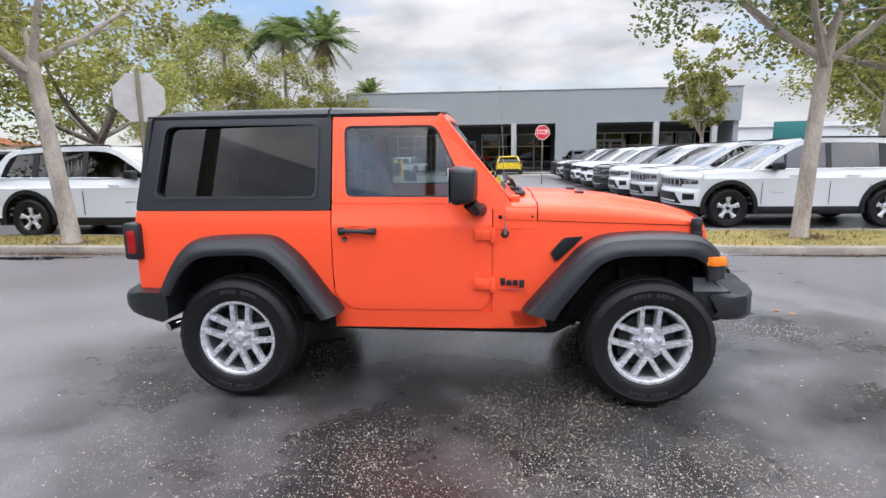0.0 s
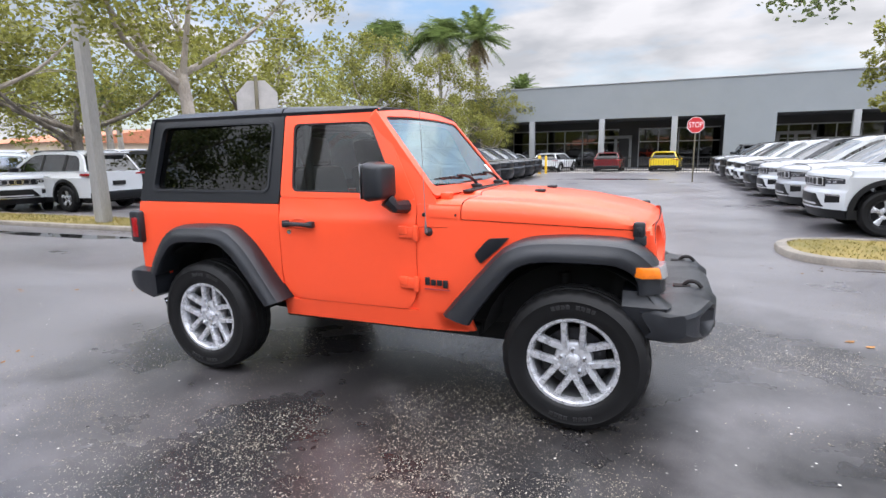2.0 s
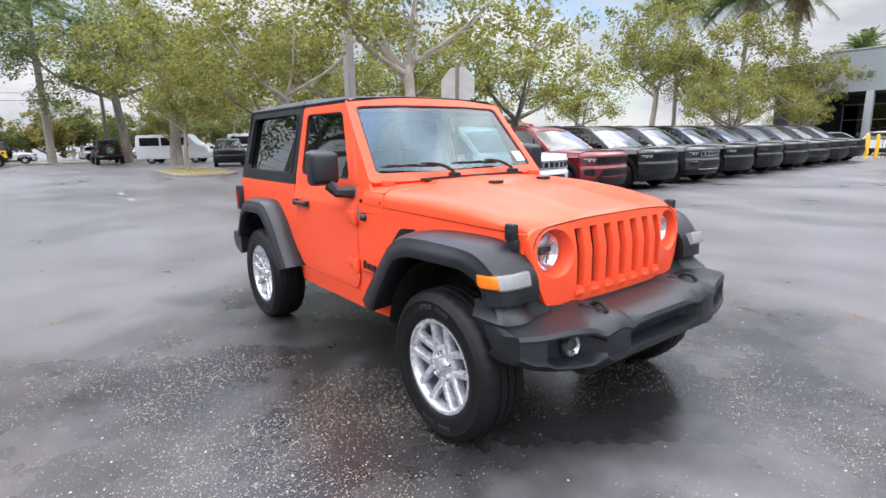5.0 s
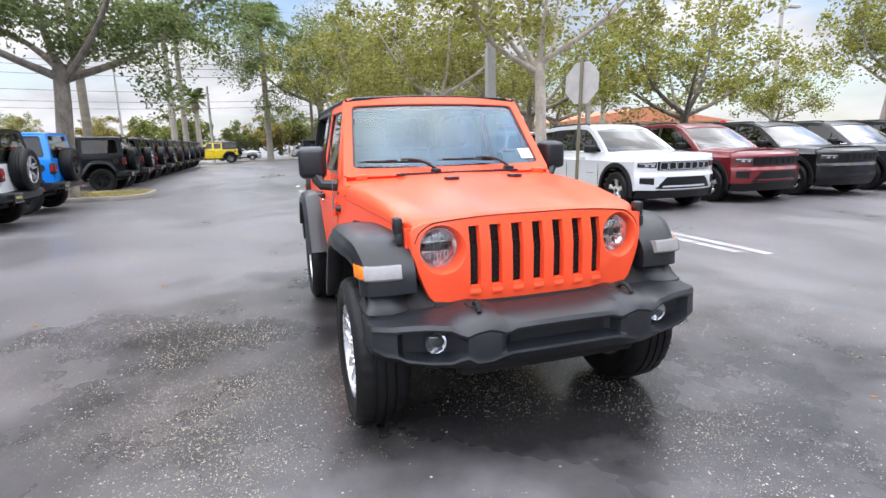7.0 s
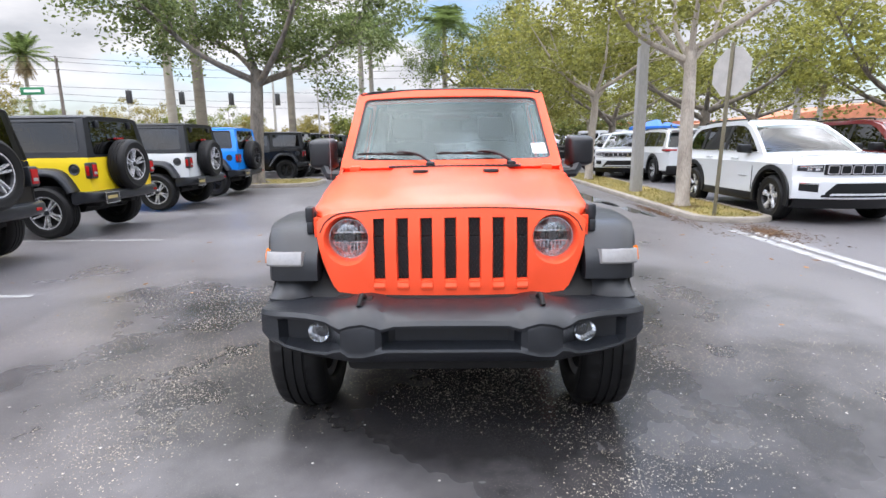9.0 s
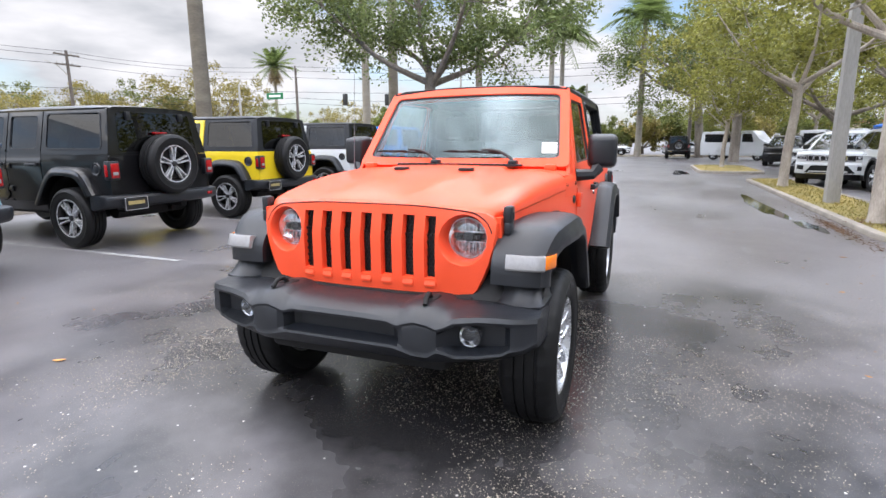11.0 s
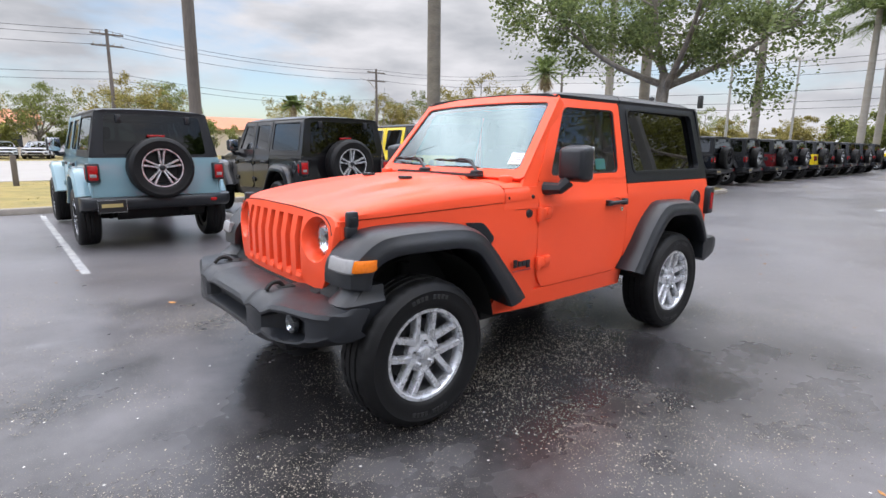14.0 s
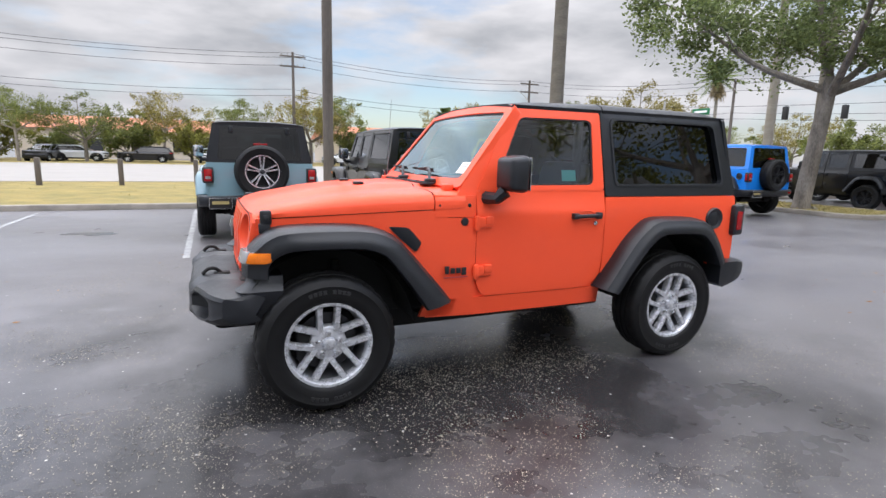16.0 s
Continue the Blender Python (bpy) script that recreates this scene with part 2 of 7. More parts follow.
def lathe(bm, profile, n=48, axis="y", a0=0.0):
    """Turns (radius, height) pairs round an axis; a closed profile gives a ring."""
    rings = []
    for k in range(n):
        c, s = math.cos(a0 + k / n * math.tau), math.sin(a0 + k / n * math.tau)
        rings.append([bm.verts.new({"y": (r * c, h, r * s), "x": (h, r * c, r * s), "z": (r * c, r * s, h)}[axis]) for r, h in profile])
    m = len(profile)
    for k in range(n):
        a, b = rings[k], rings[(k + 1) % n]
        for i in range(m - 1):
            bm.faces.new((a[i], a[i + 1], b[i + 1], b[i]))
    bmesh.ops.remove_doubles(bm, verts=bm.verts, dist=1e-5)
    return bm


def spline(pts, n=6):
    """A smooth line through points."""
    out = []
    P = [Vector(p) for p in pts]
    for i in range(len(P) - 1):
        p0, p1, p2, p3 = P[max(i - 1, 0)], P[i], P[i + 1], P[min(i + 2, len(P) - 1)]
        for k in range(n):
            t = k / n
            out.append(0.5 * ((2 * p1) + (p2 - p0) * t + (2 * p0 - 5 * p1 + 4 * p2 - p3) * t * t + (3 * p1 - p0 - 3 * p2 + p3) * t ** 3))
    out.append(P[-1])
    return out


def lerp(x, xs, ys):
    return float(np.interp(x, xs, ys))


def rounded(pts, radius, n=4):
    """A flat outline with its corners rounded."""
    out = []
    P = [Vector(p) for p in pts]
    for i, p in enumerate(P):
        a, b = P[i - 1] - p, P[(i + 1) % len(P)] - p
        r = min(radius, a.length * 0.48, b.length * 0.48)
        s, e = p + a.normalized() * r, p + b.normalized() * r
        for k in range(n + 1):
            t = k / n
            out.append(tuple(s * (1 - t) ** 2 + p * 2 * t * (1 - t) + e * t * t))
    return out


def band(bm, outer, inner, put, depth):
    """A frame between two outlines of equal length, mapped by put(u, v, d) with the given depth."""
    n = len(outer)
    rows = [[bm.verts.new(put(*p, d)) for p in o] for o, d in ((outer, depth), (outer, 0.0), (inner, 0.0), (inner, depth))]
    for a, b in zip(rows, rows[1:] + rows[:1]):
        for i in range(n):
            bm.faces.new((a[i], a[(i + 1) % n], b[(i + 1) % n], b[i]))
    return bm

# ---------- the off-road cars ----------
def ys(x, z):
    """Half-width of the car's side at a place along it and a height."""
    w = lerp(z, (0.45, 0.6, 0.85, 1.1, 1.17, 1.70, 1.78), (0.735, 0.758, 0.768, 0.765, 0.755, 0.645, 0.605))
    return w - max(0.0, x - 0.35) * 0.118


def strip(bm, rows, s, cols=6, off=0.0, thick=0.025):
    """A side panel of the car between left and right limits at each height."""
    n = cols + 1
    grids = []
    for d in (0.0, thick):
        grids.append([[bm.verts.new((xl + (xr - xl) * k / cols, s * (ys(xl + (xr - xl) * k / cols, z) + off - d), z)) for k in range(n)] for z, xl, xr in rows])
    for g in grids:
        for a, b in zip(g, g[1:]):
            for k in range(cols):
                bm.faces.new((a[k], a[k + 1], b[k + 1], b[k]))
    o, i = grids
    edge = lambda g: g[0] + [r[-1] for r in g[1:-1]] + g[-1][::-1] + [r[0] for r in g[-2:0:-1]]
    eo, ei = edge(o), edge(i)
    for k in range(len(eo)):
        j = (k + 1) % len(eo)
        bm.faces.new((eo[k], eo[j], ei[j], ei[k]))
    return bm


def flare(bm, outer, inner, s, full=0.93, root=0.64, nose=False):
    """A fender flare swept along an arch: outer and inner lines in side view."""
    rings = []
    for (xo, zo), (xi, zi) in zip(outer, inner):
        lip = full - (lerp(xo, (1.25, 1.45, 1.56, 1.65), (0.0, 0.016, 0.040, 0.066)) if nose else 0.0)
        q = lambda f: (xo + (xi - xo) * f, zo + (zi - zo) * f)
        sec = [(q(0.06), root), (q(0.0), lip - 0.11), (q(0.05), lip - 0.06), (q(0.2), lip - 0.025), (q(0.45), lip - 0.012), (q(0.55), lip - 0.002), (q(0.8), lip + 0.004), (q(0.95), lip), (q(1.0), lip - 0.012), (q(0.97), lip - 0.06), (q(0.8), root)]
        rings.append([(p[0], s * y, p[1]) for p, y in sec])
    return loft(bm, rings)


def resample(pts, n):
    P = [Vector(p) for p in pts]
    d = [0.0]
    for a, b in zip(P, P[1:]):
        d.append(d[-1] + (b - a).length)
    return [tuple(float(np.interp(t, d, [p[k] for p in P])) for k in range(len(P[0]))) for t in np.linspace(0, d[-1], n)]


def make_wheel(root, at, style="silver", fine=True, name="wheel"):
    """A wheel lying with its outer face towards -y at the origin."""
    w = B()
    half = [(0.236, 0.10), (0.246, 0.116), (0.262, 0.124), (0.295, 0.129), (0.330, 0.129), (0.336, 0.132), (0.342, 0.127), (0.364, 0.117), (0.378, 0.101), (0.384, 0.082), (0.386, 0.054), (0.378, 0.051), (0.378, 0.041), (0.387, 0.039), (0.388, 0.006), (0.379, 0.004)]
    prof = [(r, -h) for r, h in half] + [(r, h) for r, h in half[::-1]]
    n = 96 if fine else 28
    lathe(w, prof + prof[:1], n)
    if fine:
        for v in w.verts:
            r = math.hypot(v.co.x, v.co.z)
            if r > 0.37 and 0.05 < abs(v.co.y) < 0.11:
                k = round((math.atan2(v.co.z, v.co.x) / math.tau) * n)
                if k % 3 == 0:
                    v.co.x *= 0.983
                    v.co.z *= 0.983
    tyre = part(name, w, RUBBER, root, at=at)
    if fine:
        # raised sidewall lettering, as plain bars
        b = B()
        for c0 in (math.pi / 2, -math.pi / 2):
            for k in range(9):
                if k == 4:
                    continue
                a = c0 + (k - 4) * 0.085
                box(b, -0.010, 0.010, -0.0015, 0.002, -0.011, 0.011, 0.001, 1, Matrix.Translation((0.306 * math.cos(a), -0.1295, 0.306 * math.sin(a))) @ Matrix.Rotation(math.pi / 2 - a, 4, "Y"))
        tagged(part("sidewall_lettering", b, LETTERING, tyre), kind="stuff")
    metal = DARKWHEEL if style == "dark" else SILVER
    b = lathe(B(), [(0.243, -0.100), (0.241, -0.112), (0.226, -0.111), (0.218, -0.100), (0.213, -0.080), (0.211, -0.060), (0.236, -0.060), (0.243, -0.100)], 48 if fine else 24)
    part("rim", b, metal if style not in ("two", "split") else DARKWHEEL, tyre)
    b = lathe(B(), [(0.211, -0.0602), (0.205, -0.03), (0.20, 0.09), (0.215, 0.10), (0.238, 0.10), (0.236, -0.0602), (0.211, -0.0602)], 36 if fine else 20)
    part("rim_barrel", b, BARREL if fine else DARKWHEEL, tyre)
    b = B()
    for k in range(5):
        ac = math.tau * k / 5 + math.pi / 2
        for sgn in ((-1, 1) if style != "two" else (0,)):
            a0, a1 = (ac + sgn * 0.575, ac + sgn * 0.225) if style != "split" else (ac + sgn * 0.25, ac + sgn * 0.155)
            p0, p1 = Vector((0.082 * math.cos(a0), 0.082 * math.sin(a0))), Vector((0.230 * math.cos(a1), 0.230 * math.sin(a1)))
            if style in ("two", "split"):
                p0 = p0 * 0.5
            dirn = (p1 - p0).normalized()
            nrm2 = Vector((-dirn.y, dirn.x))
            rings = []
            for f in (0.0, 0.2, 0.45, 0.75, 1.0):
                p = p0.lerp(p1, f)
                hw = lerp(f, (0, 0.5, 1), (0.010, 0.011, 0.014)) if style == "split" else lerp(f, (0, 0.5, 1), (0.020, 0.0165, 0.0185)) if style != "two" else lerp(f, (0, 0.3, 0.75, 1), (0.034, 0.025, 0.045, 0.060))
                yb = lerp(f, (0, 0.3, 0.8, 1), (-0.080, -0.092, -0.101, -0.104) if fine else (-0.083, -0.096, -0.104, -0.106))
                rings.append([(p.x + nrm2.x * o, y, p.y + nrm2.y * o) for o, y in ((-hw, yb + 0.045), (-hw, yb + 0.010), (-hw * 0.72, yb), (hw * 0.72, yb), (hw, yb + 0.010), (hw, yb + 0.045))])
            loft(b, rings)
    hub = 1.0 if style != "split" else 0.5
    dip = 0.004 if fine else 0.0
    lathe(b, [(q * hub, h + dip) for q, h in [(0.0, -0.088), (0.036, -0.088), (0.040, -0.080), (0.084, -0.080), (0.098, -0.074), (0.102, -0.062), (0.102, -0.03), (0.0, -0.03)]], 40)
    if style == "split":
        lathe(b, [(0.243, -0.101), (0.2425, -0.114), (0.228, -0.113), (0.226, -0.101)], 32)
    part("spokes", b, metal, tyre)
    if fine or style in ("two", "split"):
        b = lathe(B(), [(0.0, dip - 0.103), (0.024, dip - 0.102), (0.034, dip - 0.097), (0.036, dip - 0.085)], 24)
        part("centre_cap", b, SILVER if fine else PLASTIC, tyre)
    if fine:
        for k in range(5):
            a = math.tau * k / 5 + math.pi / 2
            b = lathe(B(), [(0.0, -0.104), (0.009, -0.103), (0.0125, -0.096), (0.0125, -0.07)], 8)
            part("lug_nut", b, CHROME, tyre, at=Matrix.Translation((0.0635 * math.cos(a), dip - 0.004, 0.0635 * math.sin(a))))
        b = lathe(B(), [(0.0, -0.02), (0.165, -0.02), (0.165, 0.0), (0.0, 0.0)], 32)
        part("brake_disc", b, DARKWHEEL, tyre)
        b = box(B(), -0.17, -0.09, -0.045, 0.02, -0.09, 0.09, 0.012)
        part("brake_caliper", b, UNDER, tyre)
    b = lathe(B(), [(0.0, 0.075), (0.20, 0.075), (0.20, 0.085), (0.0, 0.085)] if fine else [(0.0, -0.03), (0.2, -0.03), (0.2, 0.0), (0.0, 0.0)], 24)
    part("wheel_back", b, UNDER, tyre)
    return tyre


def frustum_window(bm, outline, put, d=0.012):
    """A pane that fills an outline, slightly sunk."""
    vs = [bm.verts.new(put(*p, d)) for p in outline]
    f = bm.faces.new(vs)
    f.normal_update()
    if f.normal.dot(f.calc_center_median() - Vector((-0.6, 0, 0.9))) < 0:
        f.normal_flip()
    return bm


def offroad_car(name, label, body, four=False, fine=False, rims="silver", top=None, roof_paint=None):
    """A boxy two- or four-door off-road car; x points ahead, wheels at +-1.23 (rear shifted back on the long one)."""
    top = top or HARDTOP
    L = 0.55 if four else 0.0
    car = thing(name, label, "car")
    R = lambda x: x - L
    # inner body
    for nm, dims in (("floor_pan", (R(-1.80), 0.45, -0.66, 0.66, 0.50, 0.62)), ("rear_floor", (R(-1.70), R(-0.74), -0.48, 0.48, 0.625, 0.95)), ("rear_crossmember", (R(-1.84), R(-1.705), -0.70, 0.70, 0.625, 1.10)),
                     ("load_floor", (R(-1.70), R(-0.80), -0.70, 0.70, 0.955, 1.05)), ("engine_bay", (0.505, 1.50, -0.47, 0.47, 0.55, 1.02)), ("firewall", (0.455, 0.50, -0.62, 0.62, 0.5, 1.1))):
        part(nm, box(B(), *dims), UNDER, car, flat=True)
    b = B()
    for s in (-1, 1):
        box(b, R(-1.75), 1.62, s * 0.40 - 0.05, s * 0.40 + 0.05, 0.44, 0.56, 0.01)
        box(b, R(-0.72), 0.66, s * 0.60 - 0.04, s * 0.60 + 0.04, 0.40, 0.47, 0.01)
    for x in (1.23, R(-1.23)):
        tube(b, [(x, -0.7, 0.40), (x, 0.7, 0.40)], 0.045)
        tube(b, [(x + 0.02, 0.1, 0.36), (x + 0.02, 0.1, 0.50)], 0.10)
        for s in (-1, 1):
            tube(b, [(x - 0.08, s * 0.5, 0.36), (x - 0.10, s * 0.52, 0.80)], 0.03)
    tube(b, [(0.9, -0.25, 0.36), (R(-0.6), -0.3, 0.36), (R(-1.6), -0.35, 0.42)], 0.04)
    tube(b, [(R(-1.45), -0.62, 0.44), (R(-1.45), 0.45, 0.44)], 0.09)
    part("chassis", b, UNDER, car)
    if fine:
        part("skid_plate", prism(B(), rounded([(R(-0.55), 0.30), (0.75, 0.29), (0.95, 0.40), (0.95, 0.45), (R(-0.65), 0.45)], 0.02), -0.34, 0.34, "y", 0.008), UNDER, car)
    # interior
    b = B()
    box(b, 0.14, 0.40, -0.66, 0.66, 0.86, 1.19, 0.04)
    part("dashboard", b, INTERIOR, car)
    for s in (-1, 1):
        b = box(B(), -0.45, 0.05, s * 0.36 - 0.24, s * 0.36 + 0.24, 0.72, 0.88, 0.05)
        box(b, -0.10, 0.03, -0.24, 0.24, 0.0, 0.60, 0.05, m=Matrix.Translation((-0.42, s * 0.36, 0.82)) @ Matrix.Rotation(radians(-14), 4, "Y"))
        box(b, -0.08, 0.02, -0.13, 0.13, 0.62, 0.80, 0.03, m=Matrix.Translation((-0.42, s * 0.36, 0.82)) @ Matrix.Rotation(radians(-14), 4, "Y"))
        part("front_seat", b, SEAT, car)
    b = box(B(), R(-1.30), R(-1.14), -0.55, 0.55, 0.90, 1.38, 0.05)
    part("rear_seat", b, SEAT, car)
    b = B()
    lathe(b, [(0.165, -0.012), (0.180, -0.012), (0.185, 0.0), (0.180, 0.012), (0.165, 0.012), (0.16, 0.0), (0.165, -0.012)], 28, "x")
    box(b, -0.01, 0.02, -0.16, 0.16, -0.03, 0.03, 0.01)
    part("steering_wheel", b, INTERIOR, car, at=pose(0.08, 0.36, 1.12, 0, -20, 0))
    b = B()
    for s in (-1, 1):
        tube(b, spline([(-0.52, s * 0.57, 0.9), (-0.52, s * 0.57, 1.55), (-0.50, s * 0.54, 1.68), (0.02, s * 0.54, 1.69)], 4), 0.03)
        tube(b, spline([(-0.52, s * 0.55, 1.68), (R(-1.4), s * 0.55, 1.66), (R(-1.66), s * 0.56, 1.2)], 4), 0.03)
    tube(b, [(-0.52, -0.55, 1.68), (-0.52, 0.55, 1.68)], 0.03)
    part("roll_bar", b, INTERIOR, car)

    # sides
    doors = [(-0.475, 0.325), (-1.18, -0.485)] if four else [(-0.636, 0.325)]
    end = R(-0.64)
    for s in (-1, 1):
        put = lambda x, z, d: (x, s * (ys(x, z) - d), z)
        for k, (xl, xr) in enumerate(doors):
            arch = four and k == 1
            rows = []
            for z, r in ((0.566, 0.17), (0.574, 0.122), (0.590, 0.084), (0.615, 0.050), (0.65, 0.022), (0.70, 0.004), (0.80, 0), (0.95, 0), (1.06, 0), (1.10, 0), (1.115, 0), (1.20, 0), (1.215, 0)):
                cut = 0.0
                rows.append((z, xl + 0.004 + r + cut, xr - 0.001 - r * 0.55))
            b = strip(B(), rows, s, 8, 0.003)
            for v in b.verts:
                if abs(v.co.z - 1.06) < 0.001:
                    v.co.y += s * 0.004
                if v.co.z > 1.11:
                    v.co.y -= s * 0.006
            door = part("door", b, body, car)
            if not arch:
                part("door_aperture", strip(B(), [(0.552, xl - 0.01, xr + 0.01), (0.62, xl - 0.01, xr + 0.01), (0.70, xl - 0.01, xr + 0.01)], s, 6, -0.014, 0.015), body, car)
            if k == 0:
                outer = rounded([(xl + 0.006, 1.215), (xl + 0.006, 1.735), (0.035, 1.735), (xr - 0.006, 1.215)], 0.03)
                inner = rounded([(xl + 0.088, 1.252), (xl + 0.075, 1.672), (-0.010, 1.668), (0.195, 1.246)], 0.045)
            else:
                outer = rounded([(xl + 0.006, 1.215), (xl + 0.006, 1.735), (xr - 0.006, 1.735), (xr - 0.006, 1.215)], 0.03)
                inner = rounded([(xl + 0.10, 1.252), (xl + 0.09, 1.672), (xr - 0.06, 1.672), (xr - 0.06, 1.252)], 0.045)
            part("window_frame", band(B(), outer, inner, put, 0.03), body, door)
            cx, cz = sum(p[0] for p in inner) / len(inner), sum(p[1] for p in inner) / len(inner)
            shrunk = [(cx + (x - cx) * 0.965, cz + (z - cz) * 0.955) for x, z in inner]
            part("window_seal", band(B(), inner, shrunk, lambda x, z, d: put(x, z, d + 0.006), 0.012), PLASTIC, door)
            part("window_pane", frustum_window(B(), shrunk, put, 0.014), GLASS_SIDE if (k == 0 and not four) else GLASS_DARK, door)
            # handle and lock
            hx = xl + 0.16
            b = B()
            tube(b, spline([(hx - 0.10, s * 0.775, 1.052), (hx - 0.085, s * 0.800, 1.055), (hx + 0.085, s * 0.800, 1.052), (hx + 0.10, s * 0.775, 1.048)], 4), 0.014, 8)
            box(b, hx - 0.112, hx - 0.075, s * 0.785 - 0.02, s * 0.785 + 0.02, 1.032, 1.075, 0.006)
            box(b, hx + 0.072, hx + 0.115, s * 0.785 - 0.02, s * 0.785 + 0.02, 1.034, 1.072, 0.006)
            part("door_handle", b, PLASTIC, door)
            if fine:
                b = lathe(B(), [(0.085, 0.0), (0.062, 0.004), (0.045, -0.012), (0.0, -0.016)], 24)
                for v in b.verts:
                    v.co.z *= 0.45
                part("handle_cup", b, body, door, at=pose(hx, s * 0.772, 1.058, 0, 0, 0 if s > 0 else 180))
                b = lathe(B(), [(0.016, 0.0), (0.015, -0.008), (0.0, -0.009)], 16)
                part("lock", b, CHROME, door, at=pose(hx - 0.077, s * 0.772, 1.002, 0, 0, 0 if s < 0 else 180))
            for hz in (0.730, 1.026):
                b = B()
                box(b, xr - 0.105, xr + 0.012, s * 0.776 - 0.012, s * 0.776 + 0.012, hz - 0.030, hz + 0.034, 0.009)
                box(b, xr - 0.012, xr + 0.020, s * 0.784 - 0.014, s * 0.784 + 0.014, hz - 0.046, hz + 0.046, 0.010)
                box(b, xr - 0.105, xr - 0.050, s * 0.780 - 0.014, s * 0.780 + 0.014, hz - 0.010, hz + 0.040, 0.008)
                part("hinge", b, body, door)
        if fine:
            # windscreen pillar between door and windshield frame
            part("windscreen_pillar", strip(B(), [(1.170, 0.332, 0.455), (1.235, 0.300, 0.418), (1.35, 0.232, 0.322), (1.50, 0.148, 0.200), (1.65, 0.064, 0.082)], s, 3, -0.006, 0.02), body, car)
        # quarter panel
        b = strip(B(), [(0.93, R(-1.875), end), (1.02, R(-1.872), end), (1.10, R(-1.868), end), (1.115, R(-1.868), end), (1.165, R(-1.864), end), (1.172, R(-1.860), end)], s, 12)
        strip(b, [(0.45, R(-0.60), end + 0.001), (0.57, R(-0.63), end), (0.75, R(-0.74), end), (0.93, R(-0.87), end)], s, 4)
        strip(b, [(0.66, R(-1.878), R(-1.64)), (0.80, R(-1.878), R(-1.60)), (0.93, R(-1.875), R(-1.55))], s, 4)
        part("quarter_panel", b, body, car)
        if s > 0:
            b = lathe(B(), [(0.0, 0.012), (0.03, 0.014), (0.05, 0.006), (0.062, 0.010), (0.075, 0.016), (0.082, 0.004), (0.083, -0.004)], 28)
            part("fuel_cap", b, PLASTIC, car, at=Matrix.Translation((R(-1.655), ys(-1.6, 1.0), 1.005)))
        # rocker and front side
        b = strip(B(), [(0.448, end, 0.62), (0.46, end, 0.615), (0.53, end, 0.60), (0.562, end, 0.58)], s, 8, 0.0, 0.05)
        part("rocker", b, body, car)
        b = strip(B(), [(0.455, 0.327, 0.66), (0.57, 0.327, 0.62), (0.70, 0.327, 0.68), (0.90, 0.327, 0.86), (0.96, 0.327, 0.93), (0.97, 0.327, 1.562), (1.02, 0.327, 1.567), (1.06, 0.327, 1.572)], s, 14)
        for v in b.verts:
            if v.co.z > 1.05 and v.co.x > 0.58:
                v.co.z = lerp(v.co.x, (0.33, 1.53, 1.60), (1.122, 1.066, 1.07)) - 0.005
        part("front_fender", b, body, car)
        cowl = strip(B(), [(1.0625, 0.331, 0.585), (1.12, 0.331, 0.585), (1.165, 0.331, 0.585), (1.19, 0.331, 0.585)], s, 4, 0.002)
        part("cowl_side", cowl, body, car)
        # side vent
        b = prism(B(), rounded([(0.665, 0.915), (0.725, 0.985), (0.75, 1.006), (0.86, 1.012), (0.80, 0.95), (0.70, 0.862)], 0.012), 0.0, 0.012, "y", 0.004)
        for v in b.verts:
            v.co.y = s * (ys(v.co.x, v.co.z) + v.co.y)
        part("side_vent", b, PLASTIC, car)
        # flares
        fo = resample(spline([(0.505, 0.585), (0.60, 0.70), (0.80, 0.925), (0.89, 0.995), (1.00, 1.03), (1.20, 1.043), (1.44, 1.035), (1.535, 1.005), (1.60, 0.945), (1.648, 0.880), (1.655, 0.790)], 4), 40)
        fi = resample(spline([(0.685, 0.552), (0.74, 0.64), (0.90, 0.845), (0.97, 0.895), (1.06, 0.920), (1.22, 0.925), (1.38, 0.922), (1.45, 0.905), (1.50, 0.875), (1.525, 0.835), (1.53, 0.775)], 4), 40)
        part("front_flare", flare(B(), fo, fi, s, 0.902, 0.60, True), PLASTIC, car)
        ro = resample(spline([(R(-1.70), 0.70), (R(-1.63), 0.83), (R(-1.54), 0.955), (R(-1.43), 1.018), (R(-1.22), 1.035), (R(-1.0), 1.030), (R(-0.90), 0.975), (R(-0.80), 0.88), (R(-0.68), 0.715), (R(-0.575), 0.57)], 4), 40)
        ri = resample(spline([(R(-1.60), 0.675), (R(-1.54), 0.78), (R(-1.46), 0.87), (R(-1.38), 0.91), (R(-1.22), 0.922), (R(-1.05), 0.918), (R(-0.965), 0.875), (R(-0.88), 0.79), (R(-0.77), 0.65), (R(-0.685), 0.535)], 4), 40)
        part("rear_flare", flare(B(), ro, ri, s, 0.912, 0.70), PLASTIC, car)
        # arch liners
        for x, lo_a, hi_a in ((1.23, 28, 172), (R(-1.23), 8, 150)):
            r = 0.495
            b = B()
            rings = [[(x + r * math.cos(a), s * 0.45, 0.42 + r * math.sin(a)), (x + r * math.cos(a), s * 0.82, 0.42 + r * math.sin(a))] for a in np.linspace(radians(lo_a), radians(hi_a), 16)]
            loft(b, rings, closed=False)
            part("arch_liner", b, UNDER, car)
